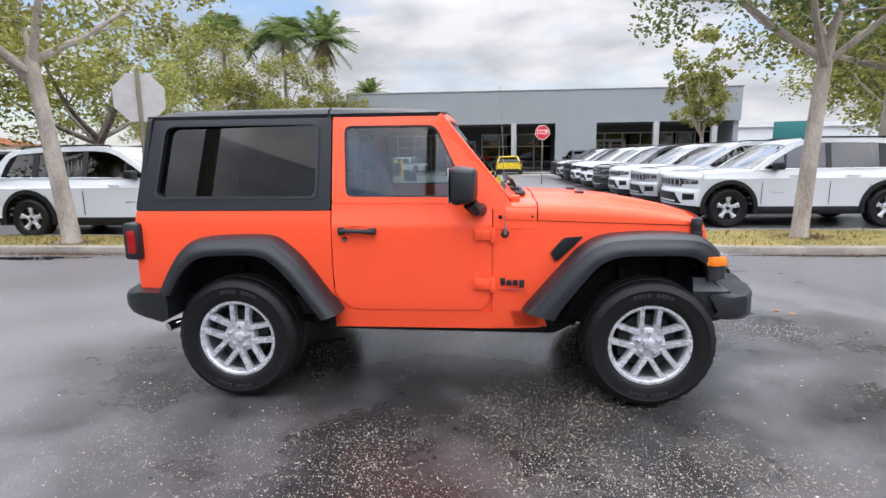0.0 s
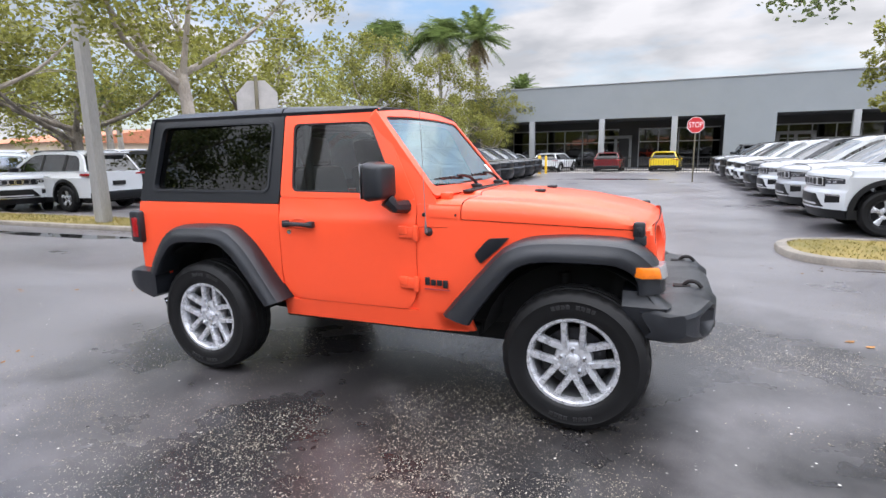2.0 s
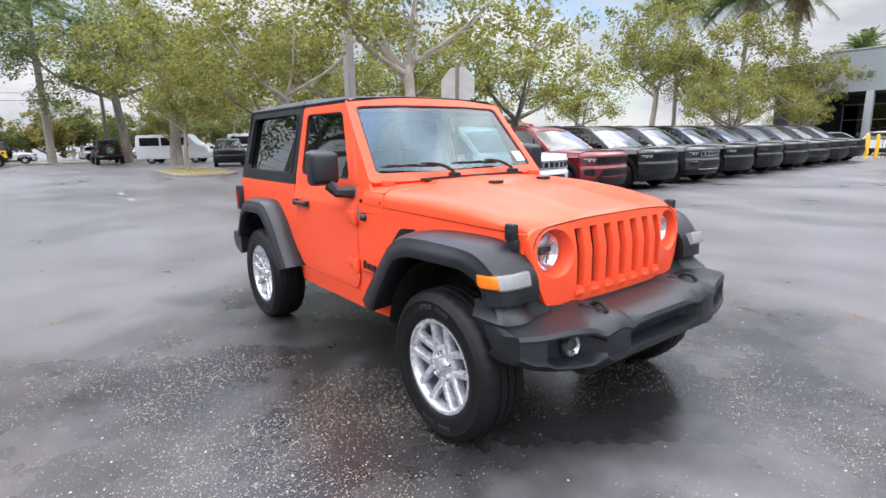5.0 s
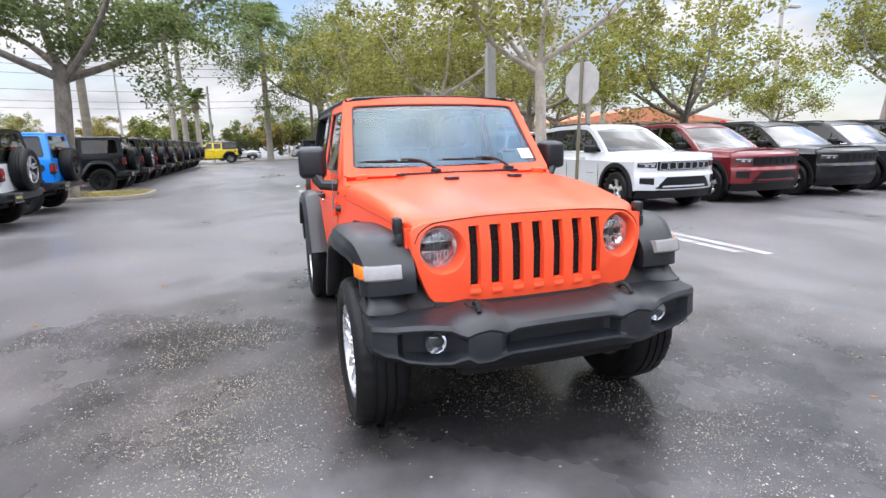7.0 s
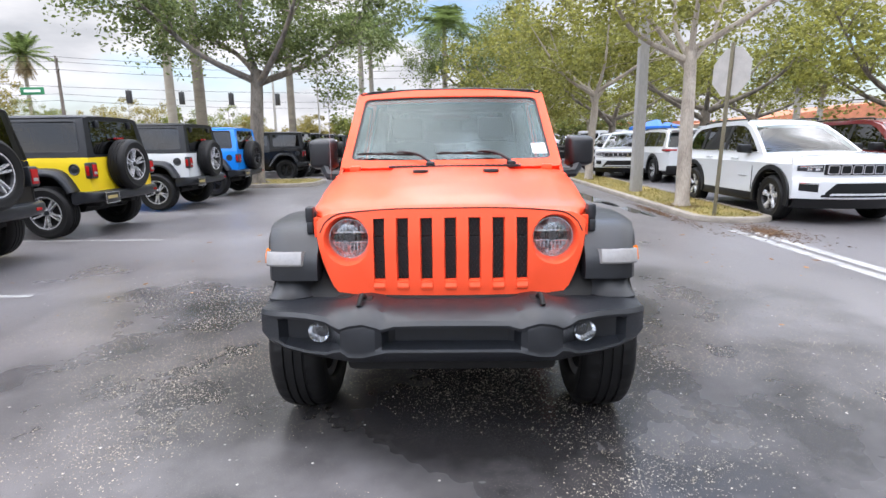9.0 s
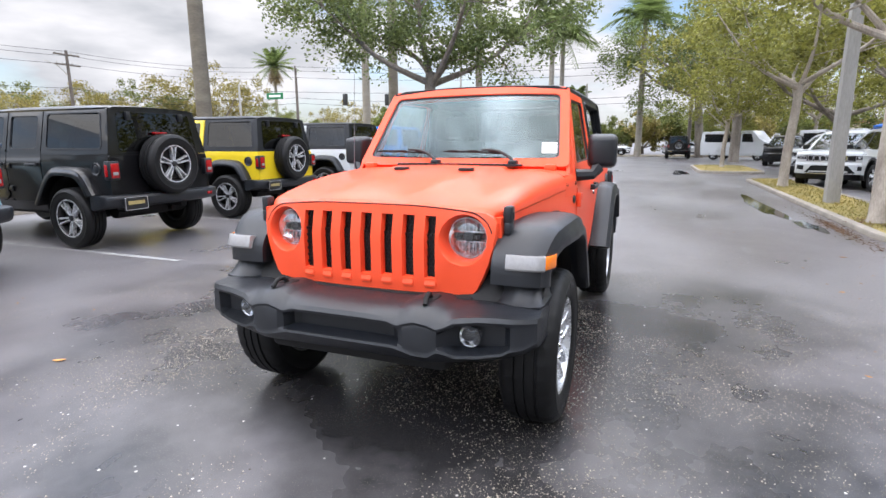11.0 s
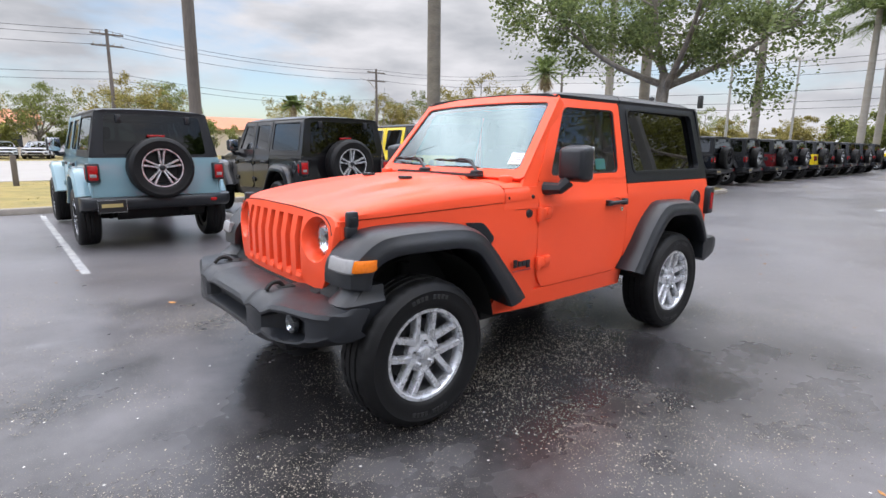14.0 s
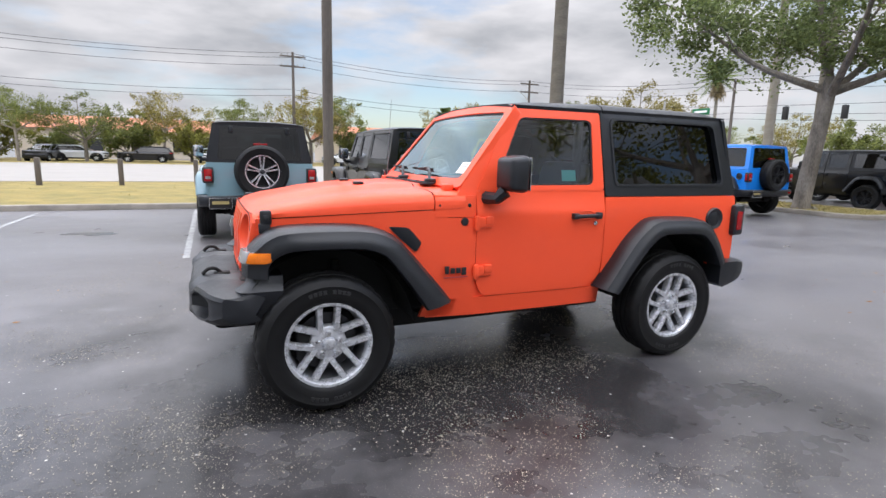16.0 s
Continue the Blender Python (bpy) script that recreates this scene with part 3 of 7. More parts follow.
        # signal lamp on the flare's nose
        def lens_strip(path, z0, z1):
            return loft(B(), [[(x - 0.03, s * (y - 0.01), z0 + 0.004), (x, s * y, z0), (x + 0.004, s * (y + 0.002), z0 + 0.008), (x - 0.008, s * (y + 0.001), z1 - 0.008), (x - 0.016, s * y, z1), (x - 0.045, s * (y - 0.01), z1 - 0.004)] for x, y in path])
        part("front_signal_lamp", lens_strip(spline([(1.660, 0.665), (1.660, 0.74), (1.650, 0.800), (1.634, 0.828)], 3), 0.858, 0.922), WHITELENS, car, "clear signal lens")
        part("side_marker", lens_strip(spline([(1.6335, 0.826), (1.612, 0.840), (1.582, 0.850), (1.548, 0.858)], 3), 0.864, 0.918), AMBER, car, "amber side marker")
        # headlamp
        b = lathe(B(), [(0.0, -0.024), (0.05, -0.019), (0.080, -0.004), (0.090, 0.010), (0.091, 0.02)], 36, "x")
        for v in b.verts:
            v.co.x = -v.co.x
        lamp = part("headlamp", b, LENS, car, at=Matrix.Translation((1.572, s * 0.466, 0.965)))
        b = lathe(B(), [(0.0, -0.075), (0.03, -0.07), (0.07, -0.04), (0.088, -0.012), (0.092, -0.012)], 32, "x")
        part("reflector", b, LAMPBACK, lamp)
        b = B()
        for k in range(9):
            a = (k - 4) * 0.017
            h = math.sqrt(0.079 ** 2 - a * a)
            d = 0.006 * (k % 3)
            box(b, -0.040 - d, -0.030 - d, a - 0.0025, a + 0.0025, -h, -0.020)
            box(b, -0.046 - d, -0.034 - d, a - 0.0025, a + 0.0025, 0.030, h)
        box(b, -0.050, -0.026, -0.074, 0.074, -0.022, -0.016, 0.002)
        box(b, -0.050, -0.026, -0.072, 0.072, 0.022, 0.030, 0.002)
        part("lamp_fins", b, LAMPBACK, lamp)
        b = tube(B(), [(-0.07, 0, 0.004), (-0.024, 0, 0.004)], [0.020, 0.022], 16)
        for q in (-0.045, 0.045):
            box(b, -0.055, -0.030, q - 0.012, q + 0.012, -0.010, 0.016, 0.003)
        part("bulb_shield", b, PLASTIC, lamp)
        # tail lamp
        b = box(B(), R(-1.935), R(-1.83), -0.075, 0.075, 0.875, 1.105, 0.022)
        tl = part("tail_lamp", b, PLASTIC, car, at=Matrix.Translation((0, s * 0.735, 0)))
        b = box(B(), R(-1.944), R(-1.90), -0.055, 0.055, 0.90, 1.08, 0.014)
        box(b, R(-1.905), R(-1.850), min(s * 0.045, s * 0.082), max(s * 0.045, s * 0.082), 0.915, 1.06, 0.01)
        part("red_lens", b, REDLENS, tl, "red tail-lamp lens")
        b = box(B(), R(-1.948), R(-1.935), -0.035, 0.035, 0.935, 0.975, 0.004)
        part("reverse_lens", b, WHITELENS, tl)
        # mirror
        b = B()
        box(b, -0.065, 0.07, -0.092, 0.092, -0.108, 0.108, 0.036, 3)
        for v in b.verts:
            if v.co.x > 0.0:
                v.co.z *= 0.90
                v.co.y *= 0.93
        mir = part("door_mirror", b, PLASTIC, car, at=pose(0.165, s * 0.895, 1.325, 0, 0, s * 8))
        b = tube(B(), [(0.03, -s * 0.03, -0.10), (0.06, -s * 0.06, -0.145), (0.07, -s * 0.16, -0.15)], [0.045, 0.035, 0.04], 8)
        part("mirror_arm", b, PLASTIC, mir)
        b = box(B(), -0.074, -0.068, -0.078, 0.078, -0.095, 0.095, 0.002)
        part("mirror_glass", b, CHROME, mir)
        # hood latch
        b = B()
        box(b, 1.455, 1.515, -0.016, 0.016, 1.00, 1.055, 0.008)
        box(b, 1.448, 1.508, -0.022, 0.018, 1.045, 1.125, 0.012)
        box(b, 1.465, 1.492, -0.026, 0.022, 1.065, 1.10, 0.006)
        part("hood_latch", b, PLASTIC, car, at=Matrix.Translation((0.042, s * 0.645, -0.012)))
        if fine:
            for x in (0.372, 0.556):
                part("bolt", lathe(B(), [(0.0, -0.010), (0.008, -0.009), (0.012, -0.002), (0.012, 0.004)], 12), UNDER, car, at=pose(x, s * (ys(x, 1.13)), 1.132, 0, 0, 0 if s < 0 else 180))
            part("antenna_base" if s < 0 else "side_plug", lathe(B(), [(0.0, -0.030 if s < 0 else -0.010), (0.014, -0.026 if s < 0 else -0.010), (0.022, -0.008), (0.026, 0.004)], 18), PLASTIC, car, at=pose(0.40, s * ys(0.40, 1.04), 1.035, 0, 0, 0 if s < 0 else 180))
            # fender badge, drawn as plain bars
            b = B()
            for k, (x0, x1, h) in enumerate(((0.0, 0.028, 0.046), (0.036, 0.066, 0.034), (0.073, 0.103, 0.034), (0.110, 0.140, 0.034))):
                box(b, x0, x1, -0.005, 0.004, 0.0 if k < 3 else -0.012, h, 0.003)
            badge = part("badge", b, PLASTIC, car, "black raised badge bars", at=pose(0.375 if s < 0 else 0.525, s * 0.765, 0.725, 0, 0, 0 if s < 0 else 180))
            b = box(B(), -0.005, 0.150, -0.003, 0.003, -0.026, -0.020)
            part("badge_line", b, REDINK, badge)
        # hard top side
        h0, h1 = R(-1.865), end
        zt = 1.738
        outer = rounded([(h0, 1.176), (R(-1.80), zt), (h1, zt), (h1, 1.176)], 0.02)
        inner = rounded([(R(-1.735), 1.258), (R(-1.675), 1.682), (R(-0.725), 1.682), (R(-0.735), 1.258)], 0.05)
        part("hardtop_side", band(B(), outer, inner, put, 0.03), top, car)
        part("quarter_window", frustum_window(B(), inner, lambda x, z, d: put(x, z, d + 0.032 * (R(-0.72) - x)), 0.003), GLASS_DARK, car)
        cx, cz = R(-1.22), 1.47
        big = [(cx + (x - cx) * 1.03, cz + (z - cz) * 1.07) for x, z in inner]
        part("window_moulding", band(B(), big, inner, lambda x, z, d: put(x, z, d - 0.006), 0.012), PLASTIC, car)

    # roof
    def roof(x0, x1, inset):
        b = B()
        rings = []
        for x in np.linspace(x0, x1, 7):
            zc = lerp(x, (R(-1.82), R(-1.70), -0.66, -0.1, 0.06), (1.752, 1.782, 1.790, 1.772, 1.752))
            rings.append([(x, y, z) for y, z in ((-0.632, 1.722), (-0.636, 1.744), (-0.615, zc - 0.020), (-0.56, zc - 0.003), (-0.2, zc + 0.012), (0.2, zc + 0.012), (0.56, zc - 0.003), (0.615, zc - 0.020), (0.636, 1.744), (0.632, 1.722))])
        return loft(b, rings)
    part("roof_rear_panel", roof(R(-1.803), -0.662, 0), top, car)
    part("roof_front_panel", roof(-0.652, 0.035, 0), roof_paint or top, car)
    # rear face
    rear = lambda y, z, d: (R(lerp(z, (0.66, 1.17, 1.75), (-1.875, -1.862, -1.795))) + d, y, z)
    b = band(B(), rounded([(-0.735, 0.66), (-0.745, 1.172), (0.745, 1.172), (0.735, 0.66)], 0.03), rounded([(-0.3, 0.8), (-0.3, 1.0), (0.3, 1.0), (0.3, 0.8)], 0.03), rear, 0.03)
    prism(b, [(-0.32, 0.78), (-0.32, 1.02), (0.32, 1.02), (0.32, 0.78)], R(-1.868), R(-1.85), "x")
    part("tailgate", b, body, car)
    o = rounded([(-0.745, 1.176), (-0.645, 1.74), (0.645, 1.74), (0.745, 1.176)], 0.03)
    i = rounded([(-0.60, 1.215), (-0.545, 1.695), (0.545, 1.695), (0.60, 1.215)], 0.05)
    part("hardtop_back", band(B(), o, i, rear, 0.03), top, car)
    part("rear_window", frustum_window(B(), i, rear, -0.004), GLASS_DARK, car)
    if not fine:
        for y in (-0.40, 0.40):
            part("glass_hinge", box(B(), R(-1.845), R(-1.80), y - 0.03, y + 0.03, 1.60, 1.70, 0.01), PLASTIC, car)
        part("brake_lamp", box(B(), R(-1.90), R(-1.86), -0.10, 0.10, 1.43, 1.46, 0.008), REDLENS, car)
    # spare wheel
    b = tube(B(), [(R(-1.85), 0, 1.05), (R(-2.0), 0, 1.05)], 0.09)
    part("spare_mount", b, UNDER, car)
    make_wheel(car, Matrix.Translation((R(-2.0), 0.0, 1.05)) @ Matrix.Rotation(radians(-90), 4, "Z"), rims, False, "spare_wheel")
    # rear bumper
    b = B()
    rings = [[(R(x0), y, z) for x0, z in ((x1 + 0.06, 0.535), (x1 + 0.01, 0.56), (x1 - 0.015, 0.60), (x1 - 0.02, 0.655), (x1 - 0.005, 0.682), (x1 + 0.03, 0.692), (-1.66, 0.69), (-1.64, 0.66), (-1.64, 0.53), (-1.68, 0.505))] for y, x1 in ((-0.885, -1.78), (-0.88, -1.85), (-0.85, -1.90), (-0.78, -1.945), (-0.5, -2.02), (0.5, -2.02), (0.78, -1.945), (0.85, -1.90), (0.88, -1.85), (0.885, -1.78))]
    loft(b, rings)
    part("rear_bumper", b, PLASTIC, car)
    if not fine:
        for y in (-0.62, 0.62):
            part("bumper_reflector", box(B(), R(-2.025), R(-1.98), y - 0.04, y + 0.04, 0.60, 0.64, 0.006), REDLENS, car)
        pl = part("dealer_plate", box(B(), R(-2.045), R(-2.02), 0.43, 0.735, 0.515, 0.665, 0.008), PLATE, car, "black dealer plate with a bright frame and gold bar")
        b = band(B(), rounded([(0.425, 0.510), (0.425, 0.670), (0.740, 0.670), (0.740, 0.510)], 0.01), rounded([(0.434, 0.519), (0.434, 0.661), (0.731, 0.661), (0.731, 0.519)], 0.01), lambda y, z, d: (R(-2.052) + d, y, z), 0.008)
        part("plate_frame", b, CHROME, pl)
        b = box(B(), R(-2.050), R(-2.044), 0.47, 0.695, 0.578, 0.622)
        part("plate_bar", b, GOLD, pl)
    if fine:
        b = tube(B(), spline([(-1.50, -0.60, 0.44), (-1.62, -0.64, 0.445), (-1.70, -0.70, 0.44), (-1.735, -0.75, 0.43)], 4), 0.030, 14)
        part("exhaust_tip", b, CHROME, car, "bright steel exhaust tip")
    # windshield
    base, tip = Vector((0.475, 0, 1.235)), Vector((0.045, 0, 1.752))
    along = tip - base
    nrm = Vector((along.z, 0, -along.x)).normalized()
    wput = lambda y, u, d: tuple(base + along * u - nrm * d + Vector((-0.035 * (y / 0.65) ** 2, y, 0)))
    o = rounded([(-0.728, 0.0), (-0.648, 0.985), (-0.33, 1.01), (0, 1.015), (0.33, 1.01), (0.648, 0.985), (0.728, 0.0), (0.35, 0.0), (0, 0.0), (-0.35, 0.0)], 0.05)
    i = rounded([(-0.662, 0.098), (-0.598, 0.895), (-0.3, 0.917), (0, 0.921), (0.3, 0.917), (0.598, 0.895), (0.662, 0.098), (0.35, 0.092), (0, 0.090), (-0.35, 0.092)], 0.05)
    part("windshield_frame", band(B(), o, i, wput, 0.06), body, car)
    i2 = [(y * 0.975, 0.5 + (u - 0.5) * 0.97) for y, u in i]
    part("windshield_seal", band(B(), i, i2, lambda y, u, d: wput(y, u, d + 0.008), 0.01), PLASTIC, car)
    part("windshield", frustum_window(B(), i2, wput, 0.012), GLASS_FRONT, car)
    # hood
    def hood_section(x):
        w = ys(x, 1.1) + 0.004 - max(0.0, x - 1.46) * 0.22
        zl = lerp(x, (0.33, 1.53, 1.60), (1.122, 1.066, 1.07))
        zc = lerp(x, (0.33, 0.58, 0.9, 1.2, 1.42, 1.53, 1.59), (1.245, 1.241, 1.230, 1.200, 1.158, 1.133, 1.112))
        up = (zc - zl)
        half = [(w, zl), (w + 0.001, zl + 0.32 * up), (w - 0.012, zl + 0.52 * up), (w - 0.05, zl + 0.72 * up), (w - 0.15, zl + 0.80 * up), (0.32 + 0.06 * (1.6 - x), zl + 0.83 * up), (0.29 + 0.06 * (1.6 - x), zl + 0.97 * up), (0.14, zc), (0, zc + 0.003)]
        return [(x, y, z) for y, z in half] + [(x, -y, z) for y, z in half[-2::-1]]
    b = loft(B(), [hood_section(x) for x in (0.592, 0.62, 0.75, 0.9, 1.05, 1.2, 1.3, 1.38, 1.44, 1.49, 1.52, 1.54, 1.560, 1.570)], closed=False)
    for v in b.verts:
        f = min(1.0, max(0.0, (v.co.x - 1.36) / 0.19))
        g = min(1.0, max(0.0, (v.co.x - 1.15) / 0.36))
        reach = 0.042 * g * g * (3 - 2 * g)
        v.co.x -= 0.045 * f * f * (abs(v.co.y) / 0.6) ** 3
        v.co.x += reach
        v.co.y *= 1 - 0.035 * f * f
        v.co.z -= 0.012 * g * min(1.0, max(0.0, (v.co.z - 1.07) / 0.05))
        v.co.z -= 0.004 * f ** 3 + (0.010 if f > 0.99 and v.co.x > 1.50 else 0.0)
    part("hood", b, body, car)
    b = loft(B(), [hood_section(x) for x in (0.40, 0.46, 0.52, 0.584)], closed=False)
    part("cowl_top", b, body, car)
    b = B()
    prism(b, rounded([(0.475, -0.41), (0.475, 0.46), (0.540, 0.44), (0.550, 0.0), (0.540, -0.39)], 0.025), 1.236, 1.2495, "z", 0.003)
    for k in range(22):
        y = -0.37 + k * 0.79 / 21
        box(b, 0.49, 0.535, y - 0.009, y + 0.009, 1.248, 1.252)
    part("cowl_vent", b, PLASTIC, car, "dark slatted cowl vent")
    if fine:
        for py in (-0.13, 0.39):
            b = box(B(), 0.445, 0.515, py - 0.028, py + 0.028, 1.245, 1.274, 0.01)
            tube(b, spline([(0.485, py, 1.270), tuple(wput(py - 0.07, 0.10, -0.045)), tuple(wput(py - 0.15, 0.145, -0.040)), tuple(wput(py - 0.22, 0.152, -0.034))], 4), [0.010] * 7 + [0.008] * 6, 8)
            wiper = part("wiper", b, PLASTIC, car)
            b = tube(B(), [wput(py - 0.49, 0.158, -0.012), wput(py - 0.30, 0.154, -0.016), wput(py - 0.09, 0.138, -0.012)], [0.005, 0.009, 0.005], 6)
            for d in (-0.42, -0.28, -0.14):
                box(b, -0.006, 0.012, -0.035, 0.035, -0.005, 0.008, 0.003, m=Matrix.Translation(wput(py + d, 0.153, -0.020)))
            part("wiper_blade", b, MESH_BLACK, wiper)
        for y in (-0.17, 0.23):
            b = prism(B(), rounded([(0.885, y - 0.048), (0.885, y + 0.048), (0.945, y + 0.036), (0.945, y - 0.036)], 0.02), 1.226, 1.243, "z", 0.005)
            part("washer_nozzle", b, PLASTIC, car)
        for y in (-0.62, 0.62):
            part("windshield_hinge", box(B(), 0.43, 0.492, y - 0.034, y + 0.034, 1.20, 1.250, 0.010), body, car)
        b = B()
        tube(b, [(0.40, -0.795, 1.035), (0.40, -0.80, 1.06), (0.40, -0.80, 1.10)], [0.010, 0.008, 0.004], 8)
        tube(b, [(0.40, -0.80, 1.10), (0.385, -0.795, 1.50), (0.365, -0.79, 1.86)], [0.0024, 0.002, 0.0016], 6)
        part("antenna", b, BARREL, car)
        # window sticker behind the windshield
        b = B()
        st = [wput(y, u, 0.009) for y, u in ((0.545, 0.165), (0.655, 0.165), (0.645, 0.295), (0.535, 0.295))]
        b.faces.new([b.verts.new(p) for p in st])
        paper = part("windshield_sticker", b, PAPER, car, "white paper sticker behind the windshield", flat=True)
        b = B()
        for k in range(4):
            u = 0.185 + 0.025 * k
            b.faces.new([b.verts.new(wput(y, uu, 0.007)) for y, uu in ((0.556, u), (0.632, u), (0.631, u + 0.010), (0.555, u + 0.010))])
        part("printed_line", b, INK, paper, flat=True)
        # flat teal rectangle set just inside the left door glass
        b = B()
        b.faces.new([b.verts.new((x, ys(x, z) - 0.02, z)) for x, z in ((-0.42, 1.275), (-0.31, 1.275), (-0.31, 1.345), (-0.42, 1.345))])
        part("window_tag", b, TEALMARK, car, "small flat teal rectangle inside the door glass", flat=True)
    # grille
    gx = lambda z: 1.654 - max(0.0, z - 0.97) * 0.22 - max(0.0, 0.78 - z) * 0.15
    hw = lambda z: lerp(z, (0.69, 0.71, 0.76, 0.86, 0.97, 1.06, 1.10, 1.125), (0.46, 0.50, 0.545, 0.59, 0.617, 0.622, 0.605, 0.56))
    bow = lambda y: -0.05 * (abs(y) / 0.62) ** 3
    gp = lambda y, z, d=0.0: (gx(z) + bow(y) - d, y, z)
    b = B()
    ys_ = [-0.3575]
    for k in range(7):
        c = (k - 3) * 0.1095
        ys_ += [c - 0.029, c + 0.029]
    ys_.append(0.3575)
    zs_ = [0.69, 0.72, 0.76, 0.795, 0.85, 0.92, 0.97, 1.03, 1.078, 1.10, 1.122]
    for zi in range(len(zs_) - 1):
        za, zb = zs_[zi], zs_[zi + 1]
        for yi in range(len(ys_) - 1):
            if yi % 2 == 1 and 0.79 < (za + zb) / 2 < 1.079:
                continue
            b.faces.new([b.verts.new(gp(y, z)) for y, z in ((ys_[yi], za), (ys_[yi + 1], za), (ys_[yi + 1], zb), (ys_[yi], zb))])
    for k in range(7):
        c = (k - 3) * 0.1095
        loop = [(c - 0.029, z) for z in zs_[3:9]] + [(c + 0.029, z) for z in zs_[8:2:-1]]
        cz = 0.936
        o1 = [b.verts.new(gp(y, z)) for y, z in loop]
        o2 = [b.verts.new(gp(c + (y - c) * 0.86, cz + (z - cz) * 0.97, 0.012)) for y, z in loop]
        o3 = [b.verts.new(gp(c + (y - c) * 0.82, cz + (z - cz) * 0.965, 0.034)) for y, z in loop]
        for A, C in ((o1, o2), (o2, o3)):
            for q in range(len(A)):
                j = (q + 1) % len(A)
                b.faces.new((A[q], A[j], C[j], C[q]))
    for k in range(7):
        c = (k - 3) * 0.1095
        rings = [[gp(c - w, z, 0.004), gp(c - w * 0.8, z, -d), gp(c + w * 0.8, z, -d), gp(c + w, z, 0.004)] for z, w, d in ((0.752, 0.022, -0.002), (0.758, 0.030, 0.007), (0.770, 0.032, 0.008), (0.786, 0.030, 0.001))]
        loft(b, rings)
    for s in (-1, 1):
        oz = [0.69, 0.70, 0.72, 0.76, 0.82, 0.88, 0.94, 1.0, 1.05, 1.09, 1.11, 1.122]
        outline = [(0.352, z) for z in (1.122, 1.05, 1.0, 0.95, 0.88, 0.80, 0.72)] + [(0.352, 0.69)] + [(hw(z), z) for z in oz] + [(y, 1.122) for y in (0.53, 0.505, 0.48, 0.455, 0.43, 0.405, 0.38)]
        n = len(outline)
        cy, cz = 0.478, 0.975
        ring0 = [b.verts.new(gp(s * y, z)) for y, z in outline]
        angs = [math.atan2(z - cz, y - cy) for y, z in outline]
        levels = [ring0]
        for r, d in ((0.112, 0.0), (0.106, 0.008), (0.099, 0.040), (0.092, 0.078)):
            levels.append([b.verts.new(gp(s * (cy + r * math.cos(a)), cz + r * math.sin(a), d)) for a in angs])
        for A, C in zip(levels, levels[1:]):
            for q in range(n):
                j = (q + 1) % n
                b.faces.new((A[q], A[j], C[j], C[q]))
        # return edge round the shield
        e1 = [b.verts.new(gp(s * hw(z), z)) for z in oz]
        e2 = [b.verts.new(gp(s * (hw(z) + 0.006), z, 0.012)) for z in oz]
        e3 = [b.verts.new(gp(s * (hw(z) + 0.004), z, 0.05)) for z in oz]
        for A, C in ((e1, e2), (e2, e3)):
            for q in range(len(A) - 1):
                b.faces.new((A[q], A[q + 1], C[q + 1], C[q]))
    bmesh.ops.remove_doubles(b, verts=b.verts, dist=0.0008)
    for v in b.verts:
        if v.co.z > 1.05 and math.hypot(abs(v.co.y) - 0.478, v.co.z - 0.975) > 0.1125:
            v.co.z -= 0.036 * (max(0.0, abs(v.co.y) - 0.15) / 0.45) ** 2 * (v.co.z - 1.05) / 0.072
    for v in b.verts:
        v.co.y, v.co.z = v.co.y * 0.975, v.co.z - 0.010
    part("grille", b, body, car, angle=30)
    b = B()
    for k in range(7):
        c = (k - 3) * 0.1095
        prism(b, [(c - 0.035, 0.78), (c + 0.035, 0.78), (c + 0.035, 0.99), (c - 0.035, 0.99)], 1.54, 1.608, "x")
        prism(b, [(c - 0.035, 0.991), (c + 0.035, 0.991), (c + 0.035, 1.085), (c - 0.035, 1.085)], 1.54, 1.592, "x")
        if fine:
            for q in range(17):
                z = 0.80 + q * 0.0165
                for h in (0, 1, 2):
                    box(b, 1.585, 1.619 if z < 0.985 else 1.602, c - 0.026 + 0.018 * h + 0.009 * (q % 2) - 0.009, c - 0.026 + 0.018 * h + 0.009 * (q % 2) - 0.003, z, z + 0.012)
    for v in b.verts:
        v.co.y, v.co.z = v.co.y * 0.975, v.co.z - 0.010
    part("grille_insert", b, MESH_BLACK, car, "black honeycomb mesh behind the slots")
    # near-black tube added to stand for the shaded gap between hood and grille
    seam = []
    for y in np.linspace(-0.605, 0.605, 61):
        z = 1.119 - 0.10 * max(0.0, (abs(y) - 0.50) / 0.10) ** 2.2
        z -= 0.036 * (max(0.0, abs(y) - 0.15) / 0.45) ** 2 * max(0.0, z - 1.05) / 0.072
        p = gp(y, z, 0.001)
        seam.append((p[0], p[1] * 0.975, p[2] - 0.010))
    part("hood_seal", tube(B(), seam, 0.003, 6), UNDER, car)
    # front bumper
    b = B()
    rings = []
